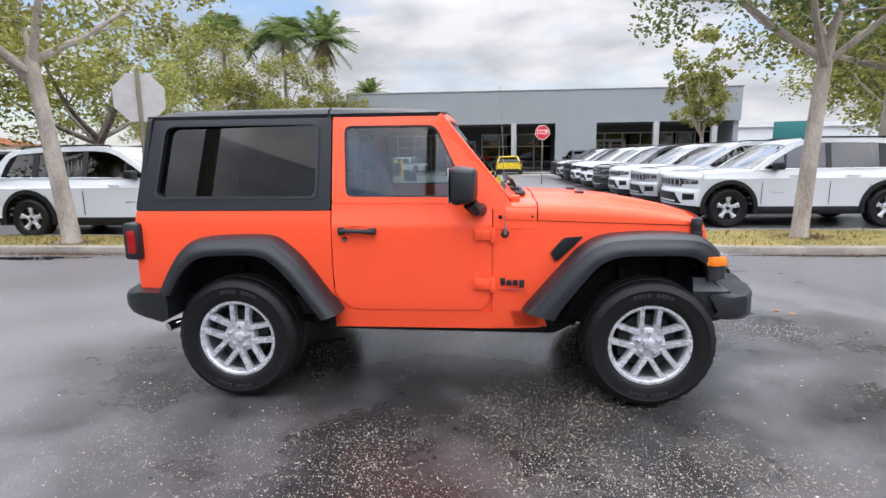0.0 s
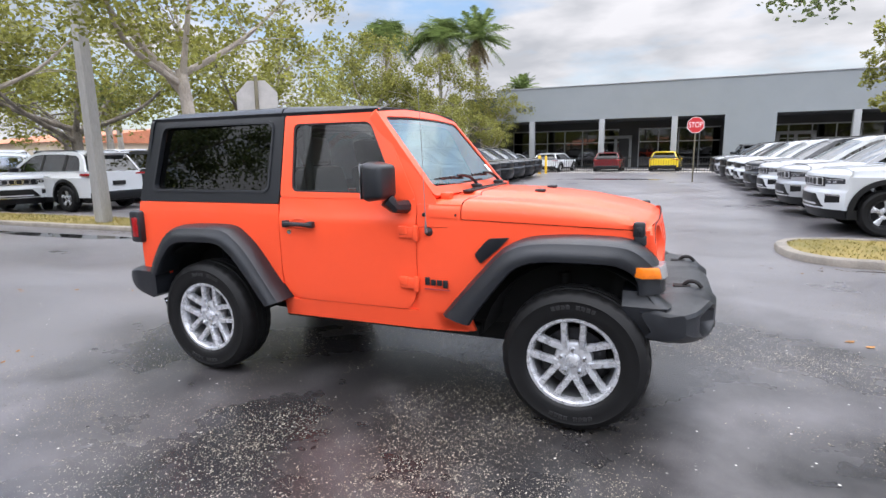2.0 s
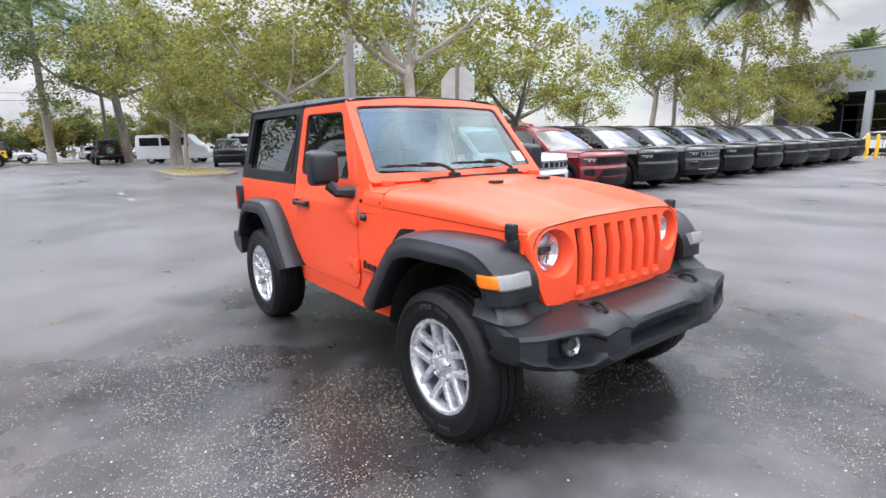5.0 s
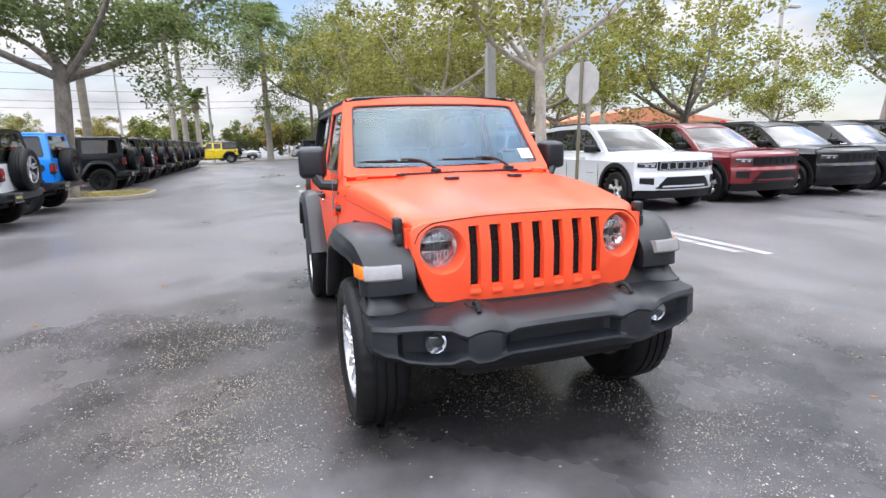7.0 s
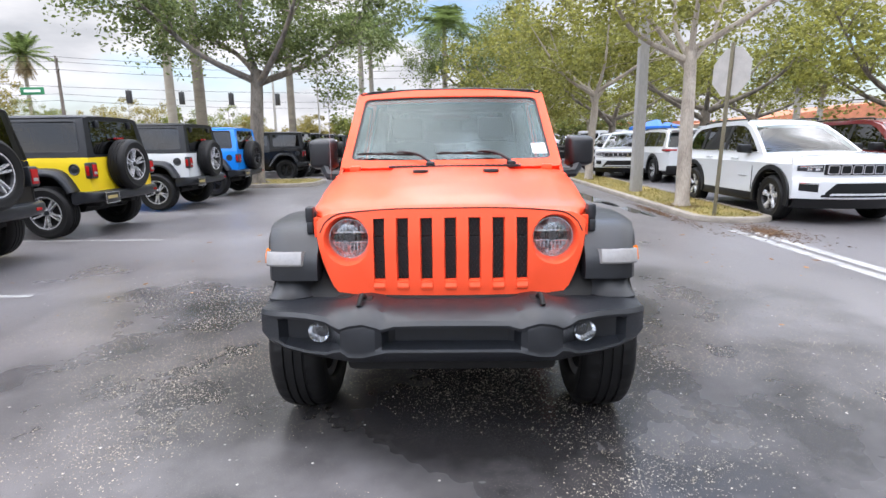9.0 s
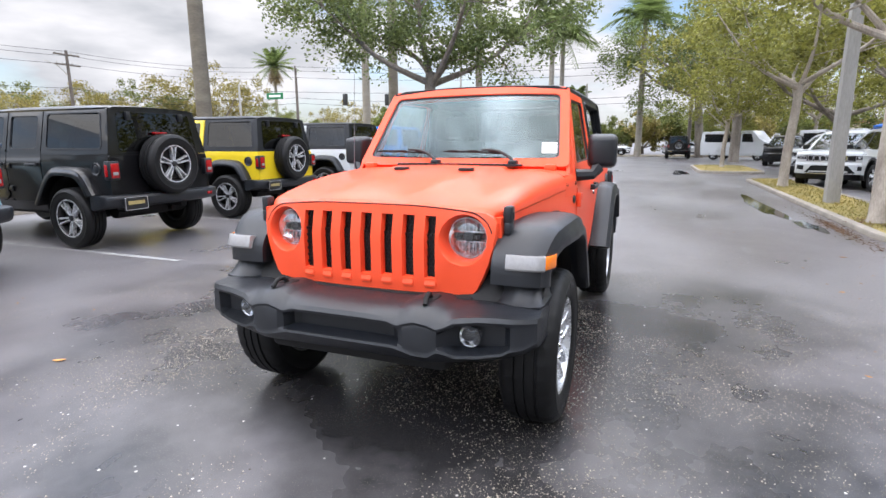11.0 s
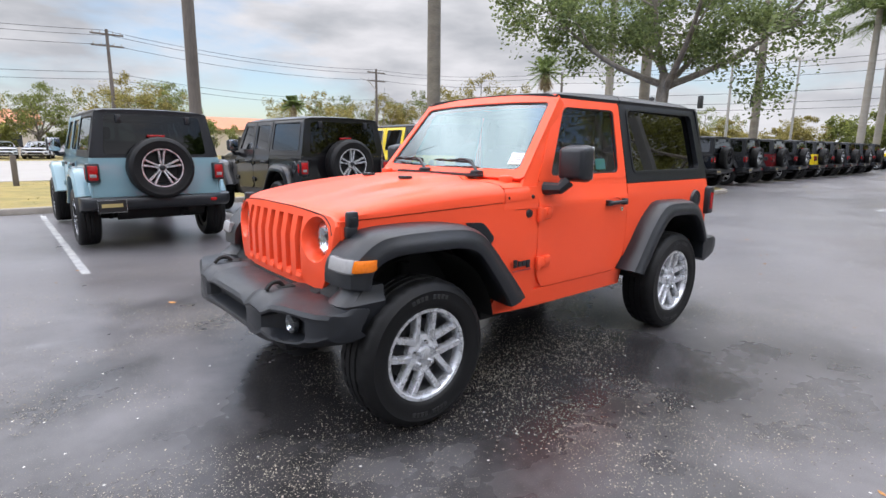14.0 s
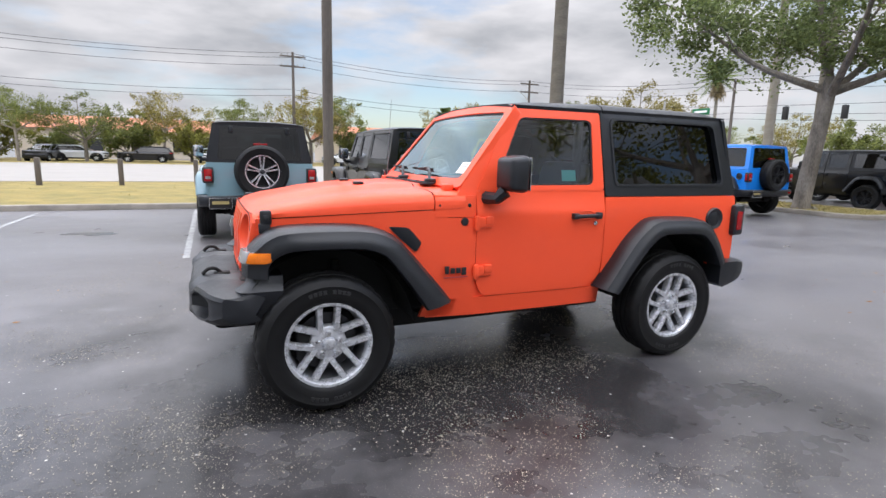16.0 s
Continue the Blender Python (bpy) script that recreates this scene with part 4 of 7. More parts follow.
    for y, xf, zt, zb, rec, r0, r1 in ((-0.838, 1.69, 0.690, 0.580, 0.0, 0.620, 0.650), (-0.828, 1.755, 0.702, 0.562, 0.0, 0.605, 0.662), (-0.785, 1.800, 0.708, 0.545, 0.0, 0.585, 0.668), (-0.735, 1.825, 0.710, 0.533, 0.006, 0.578, 0.670),
                                       (-0.705, 1.838, 0.711, 0.526, 0.06, 0.562, 0.674), (-0.61, 1.866, 0.712, 0.513, 0.095, 0.548, 0.676), (-0.52, 1.890, 0.713, 0.505, 0.085, 0.546, 0.668), (-0.485, 1.900, 0.714, 0.502, 0.05, 0.560, 0.650),
                                       (-0.455, 1.908, 0.717, 0.500, 0.004, 0.566, 0.640), (-0.42, 1.916, 0.728, 0.498, 0.0, 0.545, 0.655), (-0.36, 1.920, 0.734, 0.497, 0.0, 0.545, 0.664), (-0.31, 1.919, 0.728, 0.497, 0.0, 0.556, 0.650), (-0.285, 1.917, 0.718, 0.497, 0.012, 0.561, 0.640),
                                       (-0.262, 1.915, 0.714, 0.497, 0.06, 0.564, 0.644), (-0.235, 1.914, 0.713, 0.497, 0.075, 0.564, 0.652), (-0.12, 1.914, 0.712, 0.497, 0.075, 0.564, 0.654), (0.0, 1.914, 0.712, 0.497, 0.075, 0.564, 0.654)):
        rings.append([(x, y, z) for x, z in ((1.55, zt - 0.01), (xf - 0.13, zt + 0.004), (xf - 0.055, zt - 0.010), (xf - 0.012, r1 + 0.030), (xf, r1 + 0.012), (xf - 0.004, r1), (xf - rec, r1 - 0.012), (xf - rec, r0 + 0.012), (xf, r0), (xf + 0.004, r0 - 0.010), (xf - 0.010, (r0 + zb) / 2), (xf - 0.04, zb), (xf - 0.12, zb - 0.01), (1.60, zb + 0.02))])
    rings += [[(x, -y, z) for x, y, z in r] for r in rings[-2::-1]]
    loft(b, rings)
    part("front_bumper", b, PLASTIC, car, angle=28)
    b = box(B(), 1.45, 1.80, -0.46, 0.46, 0.415, 0.56, 0.04)
    box(b, 1.40, 1.66, -0.52, 0.52, 0.55, 0.72, 0.02)
    part("air_dam", b, UNDER, car)
    part("radiator_support", box(B(), 1.40, 1.52, -0.57, 0.57, 0.64, 0.885), UNDER, car, flat=True)
    for s in (-1, 1):
        b = lathe(B(), [(0.0, -0.012), (0.028, -0.009), (0.040, 0.0), (0.040, 0.03)], 24, "x")
        for v in b.verts:
            v.co.x = -v.co.x
        fog = part("fog_lamp", b, LENS, car, at=Matrix.Translation((1.808, s * 0.565, 0.606)))
        b = lathe(B(), [(0.0, -0.03), (0.02, -0.028), (0.039, -0.004), (0.045, 0.004), (0.046, -0.02)], 24, "x")
        part("fog_reflector", b, LAMPBACK, fog)
        b = B()
        tube(b, spline([(1.745, s * 0.37, 0.725), (1.775, s * 0.373, 0.757), (1.815, s * 0.378, 0.758), (1.845, s * 0.382, 0.730)], 4), 0.0105, 8)
        box(b, 1.70, 1.79, s * 0.37 - 0.03, s * 0.37 + 0.03, 0.715, 0.738, 0.006)
        part("tow_hook", b, UNDER, car)
        # filler between flare and bumper
        b = B()
        rings = [[(x, s * y, z) for x, y in ((1.46, 0.615), (xf - 0.085, 0.615), (xf - 0.03, 0.655), (xf, 0.72), (xf - 0.004, yo - 0.05), (xf - 0.025, yo - 0.012), (xf - 0.06, yo), (1.46, yo))] for z, xf, yo in ((0.56, 1.66, 0.79), (0.66, 1.69, 0.82), (0.715, 1.69, 0.83), (0.722, 1.675, 0.825), (0.755, 1.635, 0.815), (0.790, 1.620, 0.81))]
        loft(b, rings)
        part("bumper_filler", b, PLASTIC, car)
    # wheels
    for x in (1.23, R(-1.23)):
        for s in (-1, 1):
            make_wheel(car, Matrix.Translation((x, s * (0.748 if fine else 0.780), 0.398)) @ Matrix.Rotation(0 if s < 0 else math.pi, 4, "Z") @ Matrix.Rotation((0.0 if x > 0 else 0.12) if fine else 0.3 * x, 4, "Y") @ Matrix.Diagonal((0.983, 0.983, 0.983, 1)), rims, fine)
    return car


hero = offroad_car("orange_offroad_car", "glossy orange two-door off-road car with black hardtop on damp asphalt", ORANGE, four=False, fine=True)
hero.matrix_basis = Matrix.Translation((0, 0, -0.012))

from mathutils import noise

# ---------- ground, road and grass ----------
def ground_material():
    m = bpy.data.materials.new("asphalt")
    m.use_nodes = True
    nt = m.node_tree
    p = nt.nodes["Principled BSDF"]
    L = nt.links.new

    def times(a, c):
        n = nt.nodes.new("ShaderNodeMath")
        n.operation = "MULTIPLY"
        L(a, n.inputs[0])
        L(c, n.inputs[1])
        return n.outputs[0]

    def blend(fac, a, c):
        n = nt.nodes.new("ShaderNodeMix")
        n.data_type = "RGBA"
        L(fac, n.inputs["Factor"])
        for v, k in ((a, "A"), (c, "B")):
            if isinstance(v, tuple):
                n.inputs[k].default_value = (*v, 1)
            else:
                L(v, n.inputs[k])
        return n.outputs["Result"]

    def stones(scale):
        tc = nt.nodes.new("ShaderNodeTexCoord")
        v = nt.nodes.new("ShaderNodeTexVoronoi")
        v.inputs["Scale"].default_value = scale
        L(tc.outputs["Object"], v.inputs["Vector"])
        s = nt.nodes.new("ShaderNodeSeparateColor")
        L(v.outputs["Color"], s.inputs[0])
        return ramp_of(nt, v.outputs["Distance"], 0.10, 0.48, 1.0, 0.0), s.outputs[0], s.outputs[1]

    # an old gritty patch of worn asphalt, ragged at its border, with shade under the car painted in
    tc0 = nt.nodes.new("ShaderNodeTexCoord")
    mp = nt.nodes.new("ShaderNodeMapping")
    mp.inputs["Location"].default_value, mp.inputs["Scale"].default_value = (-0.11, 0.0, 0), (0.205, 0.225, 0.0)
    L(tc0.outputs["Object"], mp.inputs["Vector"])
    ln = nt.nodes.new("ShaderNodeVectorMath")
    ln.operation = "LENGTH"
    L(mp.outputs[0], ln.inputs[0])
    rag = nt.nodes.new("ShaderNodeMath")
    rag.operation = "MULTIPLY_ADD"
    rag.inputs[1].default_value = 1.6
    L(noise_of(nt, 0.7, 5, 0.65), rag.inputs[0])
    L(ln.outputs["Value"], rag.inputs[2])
    gritty_shade = ramp_of(nt, rag.outputs[0], 1.10, 1.56, 1.0, 0.0)
    wet = noise_of(nt, 0.33, 5, 0.62, (1.0, 1.6, 1.0))
    mid = noise_of(nt, 1.3, 6, 0.68)
    patch = noise_of(nt, 0.16, 3, 0.5)
    fine = noise_of(nt, 240, 2, 0.6)
    scuff = noise_of(nt, 0.9, 6, 0.72, (0.45, 1.7, 1.0))
    d2, r2, g2 = stones(40)
    crumb = noise_of(nt, 150, 3, 0.75)
    clump = times(ramp_of(nt, mid, 0.38, 0.60, 0.0, 1.0), ramp_of(nt, gritty_shade, 0.0, 1.0, 0.10, 1.0))
    grit = times(ramp_of(nt, crumb, 0.61, 0.69, 0.0, 1.0), clump)
    chips = times(ramp_of(nt, d2, 0.45, 0.8, 0.0, 1.0), ramp_of(nt, r2, 0.990, 0.994, 0.0, 1.0))
    base = blend(ramp_of(nt, wet, 0.34, 0.60, 0.0, 1.0), (0.126, 0.119, 0.124), (0.186, 0.178, 0.183))
    base = blend(ramp_of(nt, patch, 0.50, 0.64, 0.0, 0.5), base, (0.095, 0.080, 0.076))
    base = blend(ramp_of(nt, scuff, 0.60, 0.74, 0.0, 0.55), base, (0.25, 0.25, 0.26))
    base = blend(ramp_of(nt, fine, 0.35, 0.65, 0.0, 0.35), base, (0.05, 0.05, 0.055))
    # near-black blend puts the car's shade and dark reflection into the asphalt colour
    base = blend(ramp_of(nt, gritty_shade, 0.0, 1.0, 0.0, 0.90), base, (0.012, 0.0115, 0.0122))
    # a darker stretch beside the stalls with a ragged edge
    mp2 = nt.nodes.new("ShaderNodeMapping")
    mp2.inputs["Location"].default_value, mp2.inputs["Scale"].default_value = (-1.05, 1.45, 0), (0.21, 0.24, 0.0)
    L(tc0.outputs["Object"], mp2.inputs["Vector"])
    ln2 = nt.nodes.new("ShaderNodeVectorMath")
    ln2.operation = "LENGTH"
    L(mp2.outputs[0], ln2.inputs[0])
    rag2 = nt.nodes.new("ShaderNodeMath")
    rag2.operation = "MULTIPLY_ADD"
    rag2.inputs[1].default_value = 1.3
    L(scuff, rag2.inputs[0])
    L(ln2.outputs["Value"], rag2.inputs[2])
    stall_dark = ramp_of(nt, rag2.outputs[0], 1.25, 1.75, 1.0, 0.0)
    base = blend(ramp_of(nt, stall_dark, 0.0, 1.0, 0.0, 0.25), base, (0.040, 0.040, 0.044))
    base = blend(grit, base, (0.40, 0.355, 0.29))
    base = blend(chips, base, (0.62, 0.60, 0.55))
    L(ramp_of(nt, gritty_shade, 0.0, 1.0, 0.27, 0.33), p.inputs["Specular IOR Level"])
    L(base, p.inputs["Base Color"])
    L(times(ramp_of(nt, wet, 0.34, 0.62, 0.27, 0.40), ramp_of(nt, gritty_shade, 0.0, 1.0, 1.0, 0.75)), p.inputs["Roughness"])
    h = nt.nodes.new("ShaderNodeMath")
    h.operation = "MULTIPLY_ADD"
    h.inputs[1].default_value = 0.5
    L(fine, h.inputs[0])
    L(grit, h.inputs[2])
    bp = nt.nodes.new("ShaderNodeBump")
    bp.inputs["Strength"].default_value, bp.inputs["Distance"].default_value = 0.22, 0.002
    L(h.outputs[0], bp.inputs["Height"])
    L(bp.outputs[0], p.inputs["Normal"])
    return m


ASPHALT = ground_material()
CONCRETE = mat("kerb_concrete", (0.27, 0.24, 0.205), rough=0.85, vary=0.35, scale=3, fine=80, bump=0.003)
ROADTOP = mat("road_concrete", (0.29, 0.27, 0.245), rough=0.8, vary=0.12, scale=0.5, fine=30)
GRASS = mat("dry_grass", (0.32, 0.235, 0.075), rough=0.95, vary=0.3, scale=1.2, fine=45, bump=0.012, second=(0.14, 0.125, 0.032))
LINE = mat("road_paint", (0.40, 0.40, 0.39), rough=0.6, vary=0.5, scale=5, fine=70, second=(0.17, 0.17, 0.175))
BLADE = mat("grass_blades", (0.33, 0.25, 0.07), rough=0.9, vary=0.4, scale=2, fine=30, second=(0.14, 0.14, 0.03))
WATER = mat("puddle_water", (0.012, 0.013, 0.014), rough=0.04, vary=0.2, rvary=0.02)

b = B()
b.faces.new([b.verts.new(v) for v in ((-900, -900, 0), (900, -900, 0), (900, 900, 0), (-900, 900, 0))])
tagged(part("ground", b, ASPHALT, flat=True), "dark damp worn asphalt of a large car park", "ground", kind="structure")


def flat_patch(name, outline, z, material, label, category, kind="structure"):
    b = B()
    b.faces.new([b.verts.new((x, y, z)) for x, y in outline])
    ob = part(name, b, material, flat=True)
    bmf = ob.data.polygons[0].normal.z
    if bmf < 0:
        ob.data.flip_normals()
    return tagged(ob, label, category, kind=kind)


def island(name, pts, label, seed=1, blades=900, height=0.13):
    """A kerbed grass island: a raised kerb round a bed of dry grass."""
    top = thing(name, label, "kerb island", kind="structure")
    P = rounded(pts, 1.0, 6)
    c = Vector((sum(p[0] for p in P) / len(P), sum(p[1] for p in P) / len(P)))
    def shrink(d):
        out = []
        n = len(P)
        for i in range(n):
            t = (Vector(P[(i + 1) % n]) - Vector(P[i - 1])).normalized()
            nn = Vector((-t.y, t.x))
            if nn.dot(c - Vector(P[i])) < 0:
                nn = -nn
            out.append(Vector(P[i]) + nn * d)
        return out
    prof = ((0.0, 0.0), (0.0, height - 0.035), (0.012, height - 0.01), (0.04, height), (0.14, height), (0.15, height - 0.03))
    b = B()
    rings = [[(p.x, p.y, z) for p in shrink(d)] for d, z in prof]
    loft(b, rings, cap=False)
    part("kerb", b, CONCRETE, top)
    b = B()
    inner = shrink(0.14)
    b.faces.new([b.verts.new((p.x, p.y, height - 0.015)) for p in inner])
    bmesh.ops.triangulate(b, faces=b.faces)
    part("grass_bed", b, GRASS, top, flat=True)
    rnd = random.Random(seed)
    b = B()
    lo = [min(p[k] for p in P) for k in (0, 1)]
    hi = [max(p[k] for p in P) for k in (0, 1)]
    def inside(x, y):
        r, n = False, len(inner)
        for i in range(n):
            a, d = inner[i], inner[i - 1]
            if (a.y > y) != (d.y > y) and x < (d.x - a.x) * (y - a.y) / (d.y - a.y) + a.x:
                r = not r
        return r
    verts, faces = [], []
    for k in range(blades * 6):
        if len(faces) >= blades * 3:
            break
        x, y = rnd.uniform(lo[0], hi[0]), rnd.uniform(lo[1], hi[1])
        if not inside(x, y):
            continue
        for q in range(3):
            a, l, w = rnd.uniform(0, math.tau), rnd.uniform(0.03, 0.08), rnd.uniform(0.004, 0.008)
            dx, dy = math.cos(a), math.sin(a)
            i = len(verts)
            verts += [(x - dy * w, y + dx * w, height - 0.017), (x + dy * w, y - dx * w, height - 0.017), (x + dx * l * 0.7, y + dy * l * 0.7, height - 0.015 + l * 0.7)]
            faces.append((i, i + 1, i + 2))
    me = bpy.data.meshes.new("grass_blades")
    me.from_pydata(verts, [], faces)
    g = new("grass_blades", me)
    me.materials.append(BLADE)
    g.parent = top
    tagged(g, kind="stuff")
    return top


island("island_1", [(-4.9, 4.15), (-4.9, 5.55), (-18.5, 5.7), (-18.5, 4.15)], "long kerbed island of patchy dry grass", 1, 2600, 0.09)
island("island_2", [(3.2, 4.2), (14.0, 4.2), (14.0, 6.2), (3.2, 6.2)], "kerbed island of dry grass beside the parked row", 2, 2200, 0.10)
island("island_3", [(-13.5, -4.6), (-13.5, -10.2), (-16.3, -10.2), (-16.3, -4.6)], "kerbed island with patchy grass round an oak", 3, 1500)
island("island_4", [(8.6, 24.6), (8.6, 27.4), (17, 27.4), (17, 24.6)], "kerbed planting island before the grey building", 4, 300)
island("island_5", [(-52.8, -4.5), (-52.8, 11.0), (-51.2, 11.0), (-51.2, -4.5)], "far kerbed grass strip at the end of the aisle", 5, 500)
island("island_6", [(-22.5, 2.9), (-22.5, 5.6), (-30.0, 5.6), (-30.0, 2.9)], "far kerbed island of dry grass with trees", 6, 300)
# verge along the road
island("verge", [(60, -10.5), (-70, -10.5), (-70, -20.2), (60, -20.2)], "wide grass verge with a concrete kerb beside the road", 7, 2500)
flat_patch("road", [(-150, -20.3), (150, -20.3), (150, -50.0), (-150, -50.0)], 0.006, ROADTOP, "pale concrete main road beyond the verge", "road")
flat_patch("far_verge", [(-150, -50.0), (150, -50.0), (150, -70.0), (-150, -70.0)], 0.010, GRASS, "far grass verge across the road", "grass")
flat_patch("side_road", [(-54, -22.0), (-54, 80), (-63.5, 80), (-63.5, -22.0)], 0.006, ROADTOP, "pale side road beyond the car park", "road")

# painted stall lines
def line(x0, y0, x1, y1, w=0.085, z=0.004):
    d = (Vector((x1, y1)) - Vector((x0, y0)))
    n = Vector((-d.y, d.x)).normalized() * w / 2
    return flat_patch("stall_line", [(x0 + n.x, y0 + n.y), (x1 + n.x, y1 + n.y), (x1 - n.x, y1 - n.y), (x0 - n.x, y0 - n.y)], z, LINE, "worn white painted stall line on asphalt", "road marking")


for x in (5.15, 2.12, -0.85, -3.85, -6.95, -9.95):
    line(x, -4.0 if x > -1 else -4.35, x, -10.1)
for k in range(9):
    line(-17.0 - 2.9 * k, -4.6, -17.0 - 2.9 * k, -10.3)
line(-4.2, 4.28, -1.15, 4.28, 0.15)
line(-4.2, 4.52, -0.92, 4.52, 0.15)
for k in range(2):
    line(-14.0 - 2.3 * k, -0.2 + 0.05 * k, -13.2 - 2.3 * k, -0.2, 0.14)
for k in range(8):
    line(-10.0, 8.05 + 2.7 * k, -4.9, 8.05 + 2.7 * k)
    line(4.6, 8.75 + 2.7 * k, 9.6, 8.75 + 2.7 * k)

# shallow puddles
def puddle(x, y, rx, ry, seed):
    rnd = random.Random(seed)
    ph = [rnd.uniform(0, 6.28) for _ in range(4)]
    pts = []
    for k in range(28):
        a = k / 28 * math.tau
        r = 1 + 0.25 * math.sin(2 * a + ph[0]) + 0.18 * math.sin(3 * a + ph[1]) + 0.12 * math.sin(5 * a + ph[2])
        pts.append((x + rx * r * math.cos(a), y + ry * r * math.sin(a)))
    flat_patch("puddle", pts, 0.003, WATER, "thin still puddle of rainwater on asphalt", "puddle", "thing")


for p in ((-9.6, 3.35, 1.9, 0.22, 1), (-6.6, 3.62, 0.7, 0.14, 2), (-0.8, 26.0, 2.6, 0.5, 5),
          (3.6, -6.6, 0.35, 0.18, 9), (4.8, 4.05, 0.8, 0.06, 12), (-23, 2.2, 1.5, 0.4, 13)):
    puddle(*p)


# loose pale grit on the worn asphalt
def grit_bits(n, seed):
    rnd = random.Random(seed)
    verts, faces = [], []
    while len(faces) < n:
        x, y = rnd.gauss(0.5, 1.9), rnd.gauss(-0.2, 1.8)
        c = noise.noise((x * 0.7, y * 0.9, 3.1)) * 0.6 + noise.noise((x * 2.3, y * 2.3, 7.7)) * 0.5
        if c + 0.24 < rnd.random() * 0.75:
            continue
        a, l = rnd.uniform(0, math.tau), 0.0022 + 0.0042 * rnd.random() ** 2.2
        w = l * rnd.uniform(0.35, 0.8)
        cx, sx = math.cos(a), math.sin(a)
        i = len(verts)
        for u, v in ((-1, -0.3), (0.2, -1), (1, 0.2), (-0.1, 1)):
            verts.append((x + cx * u * l - sx * v * w, y + sx * u * l + cx * v * w, 0.0012 + 0.0035 * rnd.random()))
        faces.append((i, i + 1, i + 2, i + 3))
    me = bpy.data.meshes.new("loose_grit")
    me.from_pydata(verts, [], faces)
    ob = new("loose_grit", me)
    me.materials.append(GRIT)
    tagged(ob, "pale loose grit scattered over the worn asphalt", "grit", kind="stuff")


GRIT = mat("grit", (0.38, 0.335, 0.265), rough=0.8, vary=0.2, scale=9)
nt = GRIT.node_tree
g_geo, g_hs = nt.nodes.new("ShaderNodeNewGeometry"), nt.nodes.new("ShaderNodeHueSaturation")
nt.links.new(nt.nodes["Principled BSDF"].inputs["Base Color"].links[0].from_socket, g_hs.inputs["Color"])
nt.links.new(ramp_of(nt, g_geo.outputs["Random Per Island"], 0, 1, 0.15, 1.3), g_hs.inputs["Value"])
nt.links.new(g_hs.outputs[0], nt.nodes["Principled BSDF"].inputs["Base Color"])
grit_bits(85000, 4)

# leaf litter and mulch at the island tips and tree feet
def litter(x, y, rx, ry, z, seed, n=500):
    rnd = random.Random(seed)
    verts, faces = [], []
    for _ in range(n):
        a, r = rnd.uniform(0, math.tau), abs(rnd.gauss(0, 0.5))
        px, py = x + rx * r * math.cos(a), y + ry * r * math.sin(a)
        t, l, w = rnd.uniform(0, math.tau), rnd.uniform(0.015, 0.04), rnd.uniform(0.006, 0.014)
        c, s = math.cos(t), math.sin(t)
        h = rnd.uniform(0.002, 0.012)
        i = len(verts)
        verts += [(px - c * l, py - s * l, z + 0.002), (px + s * w, py - c * w, z + h), (px + c * l, py + s * l, z + 0.003), (px - s * w, py + c * w, z + h)]
        faces.append((i, i + 1, i + 2, i + 3))
    me = bpy.data.meshes.new("leaf_litter")
    me.from_pydata(verts, [], faces)
    ob = new("leaf_litter", me)
    me.materials.append(LITTER)
    tagged(ob, "scattered brown leaf litter and mulch by the kerb", "leaf litter", kind="stuff")


LITTER = mat("leaf_litter", (0.20, 0.115, 0.06), rough=0.9, vary=0.5, scale=9, fine=60, second=(0.06, 0.035, 0.022))
for q in ((-6.8, 4.6, 0.55, 0.4, 0.078, 1, 900), (5.6, 5.3, 0.55, 0.45, 0.088, 2, 900), (-4.0, 4.7, 1.0, 0.5, 0.004, 3, 1300), (-6.5, 3.95, 2.5, 0.2, 0.004, 4, 900), (5.9, 4.05, 2.6, 0.15, 0.004, 5, 700), (-14.8, -7.0, 0.9, 0.9, 0.115, 6, 900)):
    litter(*q)


# ---------- trees ----------
BARK = mat("bark", (0.44, 0.39, 0.33), rough=0.95, vary=0.4, scale=4, fine=40, bump=0.012, stretch=(1, 1, 0.35), second=(0.22, 0.185, 0.155))
BARK_OAK = mat("oak_bark", (0.28, 0.245, 0.205), rough=0.95, vary=0.4, scale=4, fine=40, bump=0.014, stretch=(1, 1, 0.35), second=(0.09, 0.075, 0.062))
BARK_WORN = mat("worn_palm_bark", (0.19, 0.17, 0.14), rough=0.95, vary=0.3, scale=2, fine=25, bump=0.006, stretch=(0.5, 0.5, 1.6), second=(0.11, 0.095, 0.075))
BARK_PALM = mat("palm_bark", (0.32, 0.30, 0.265), rough=0.9, vary=0.3, scale=2, fine=22, bump=0.006, stretch=(0.4, 0.4, 2.2), second=(0.25, 0.22, 0.185))


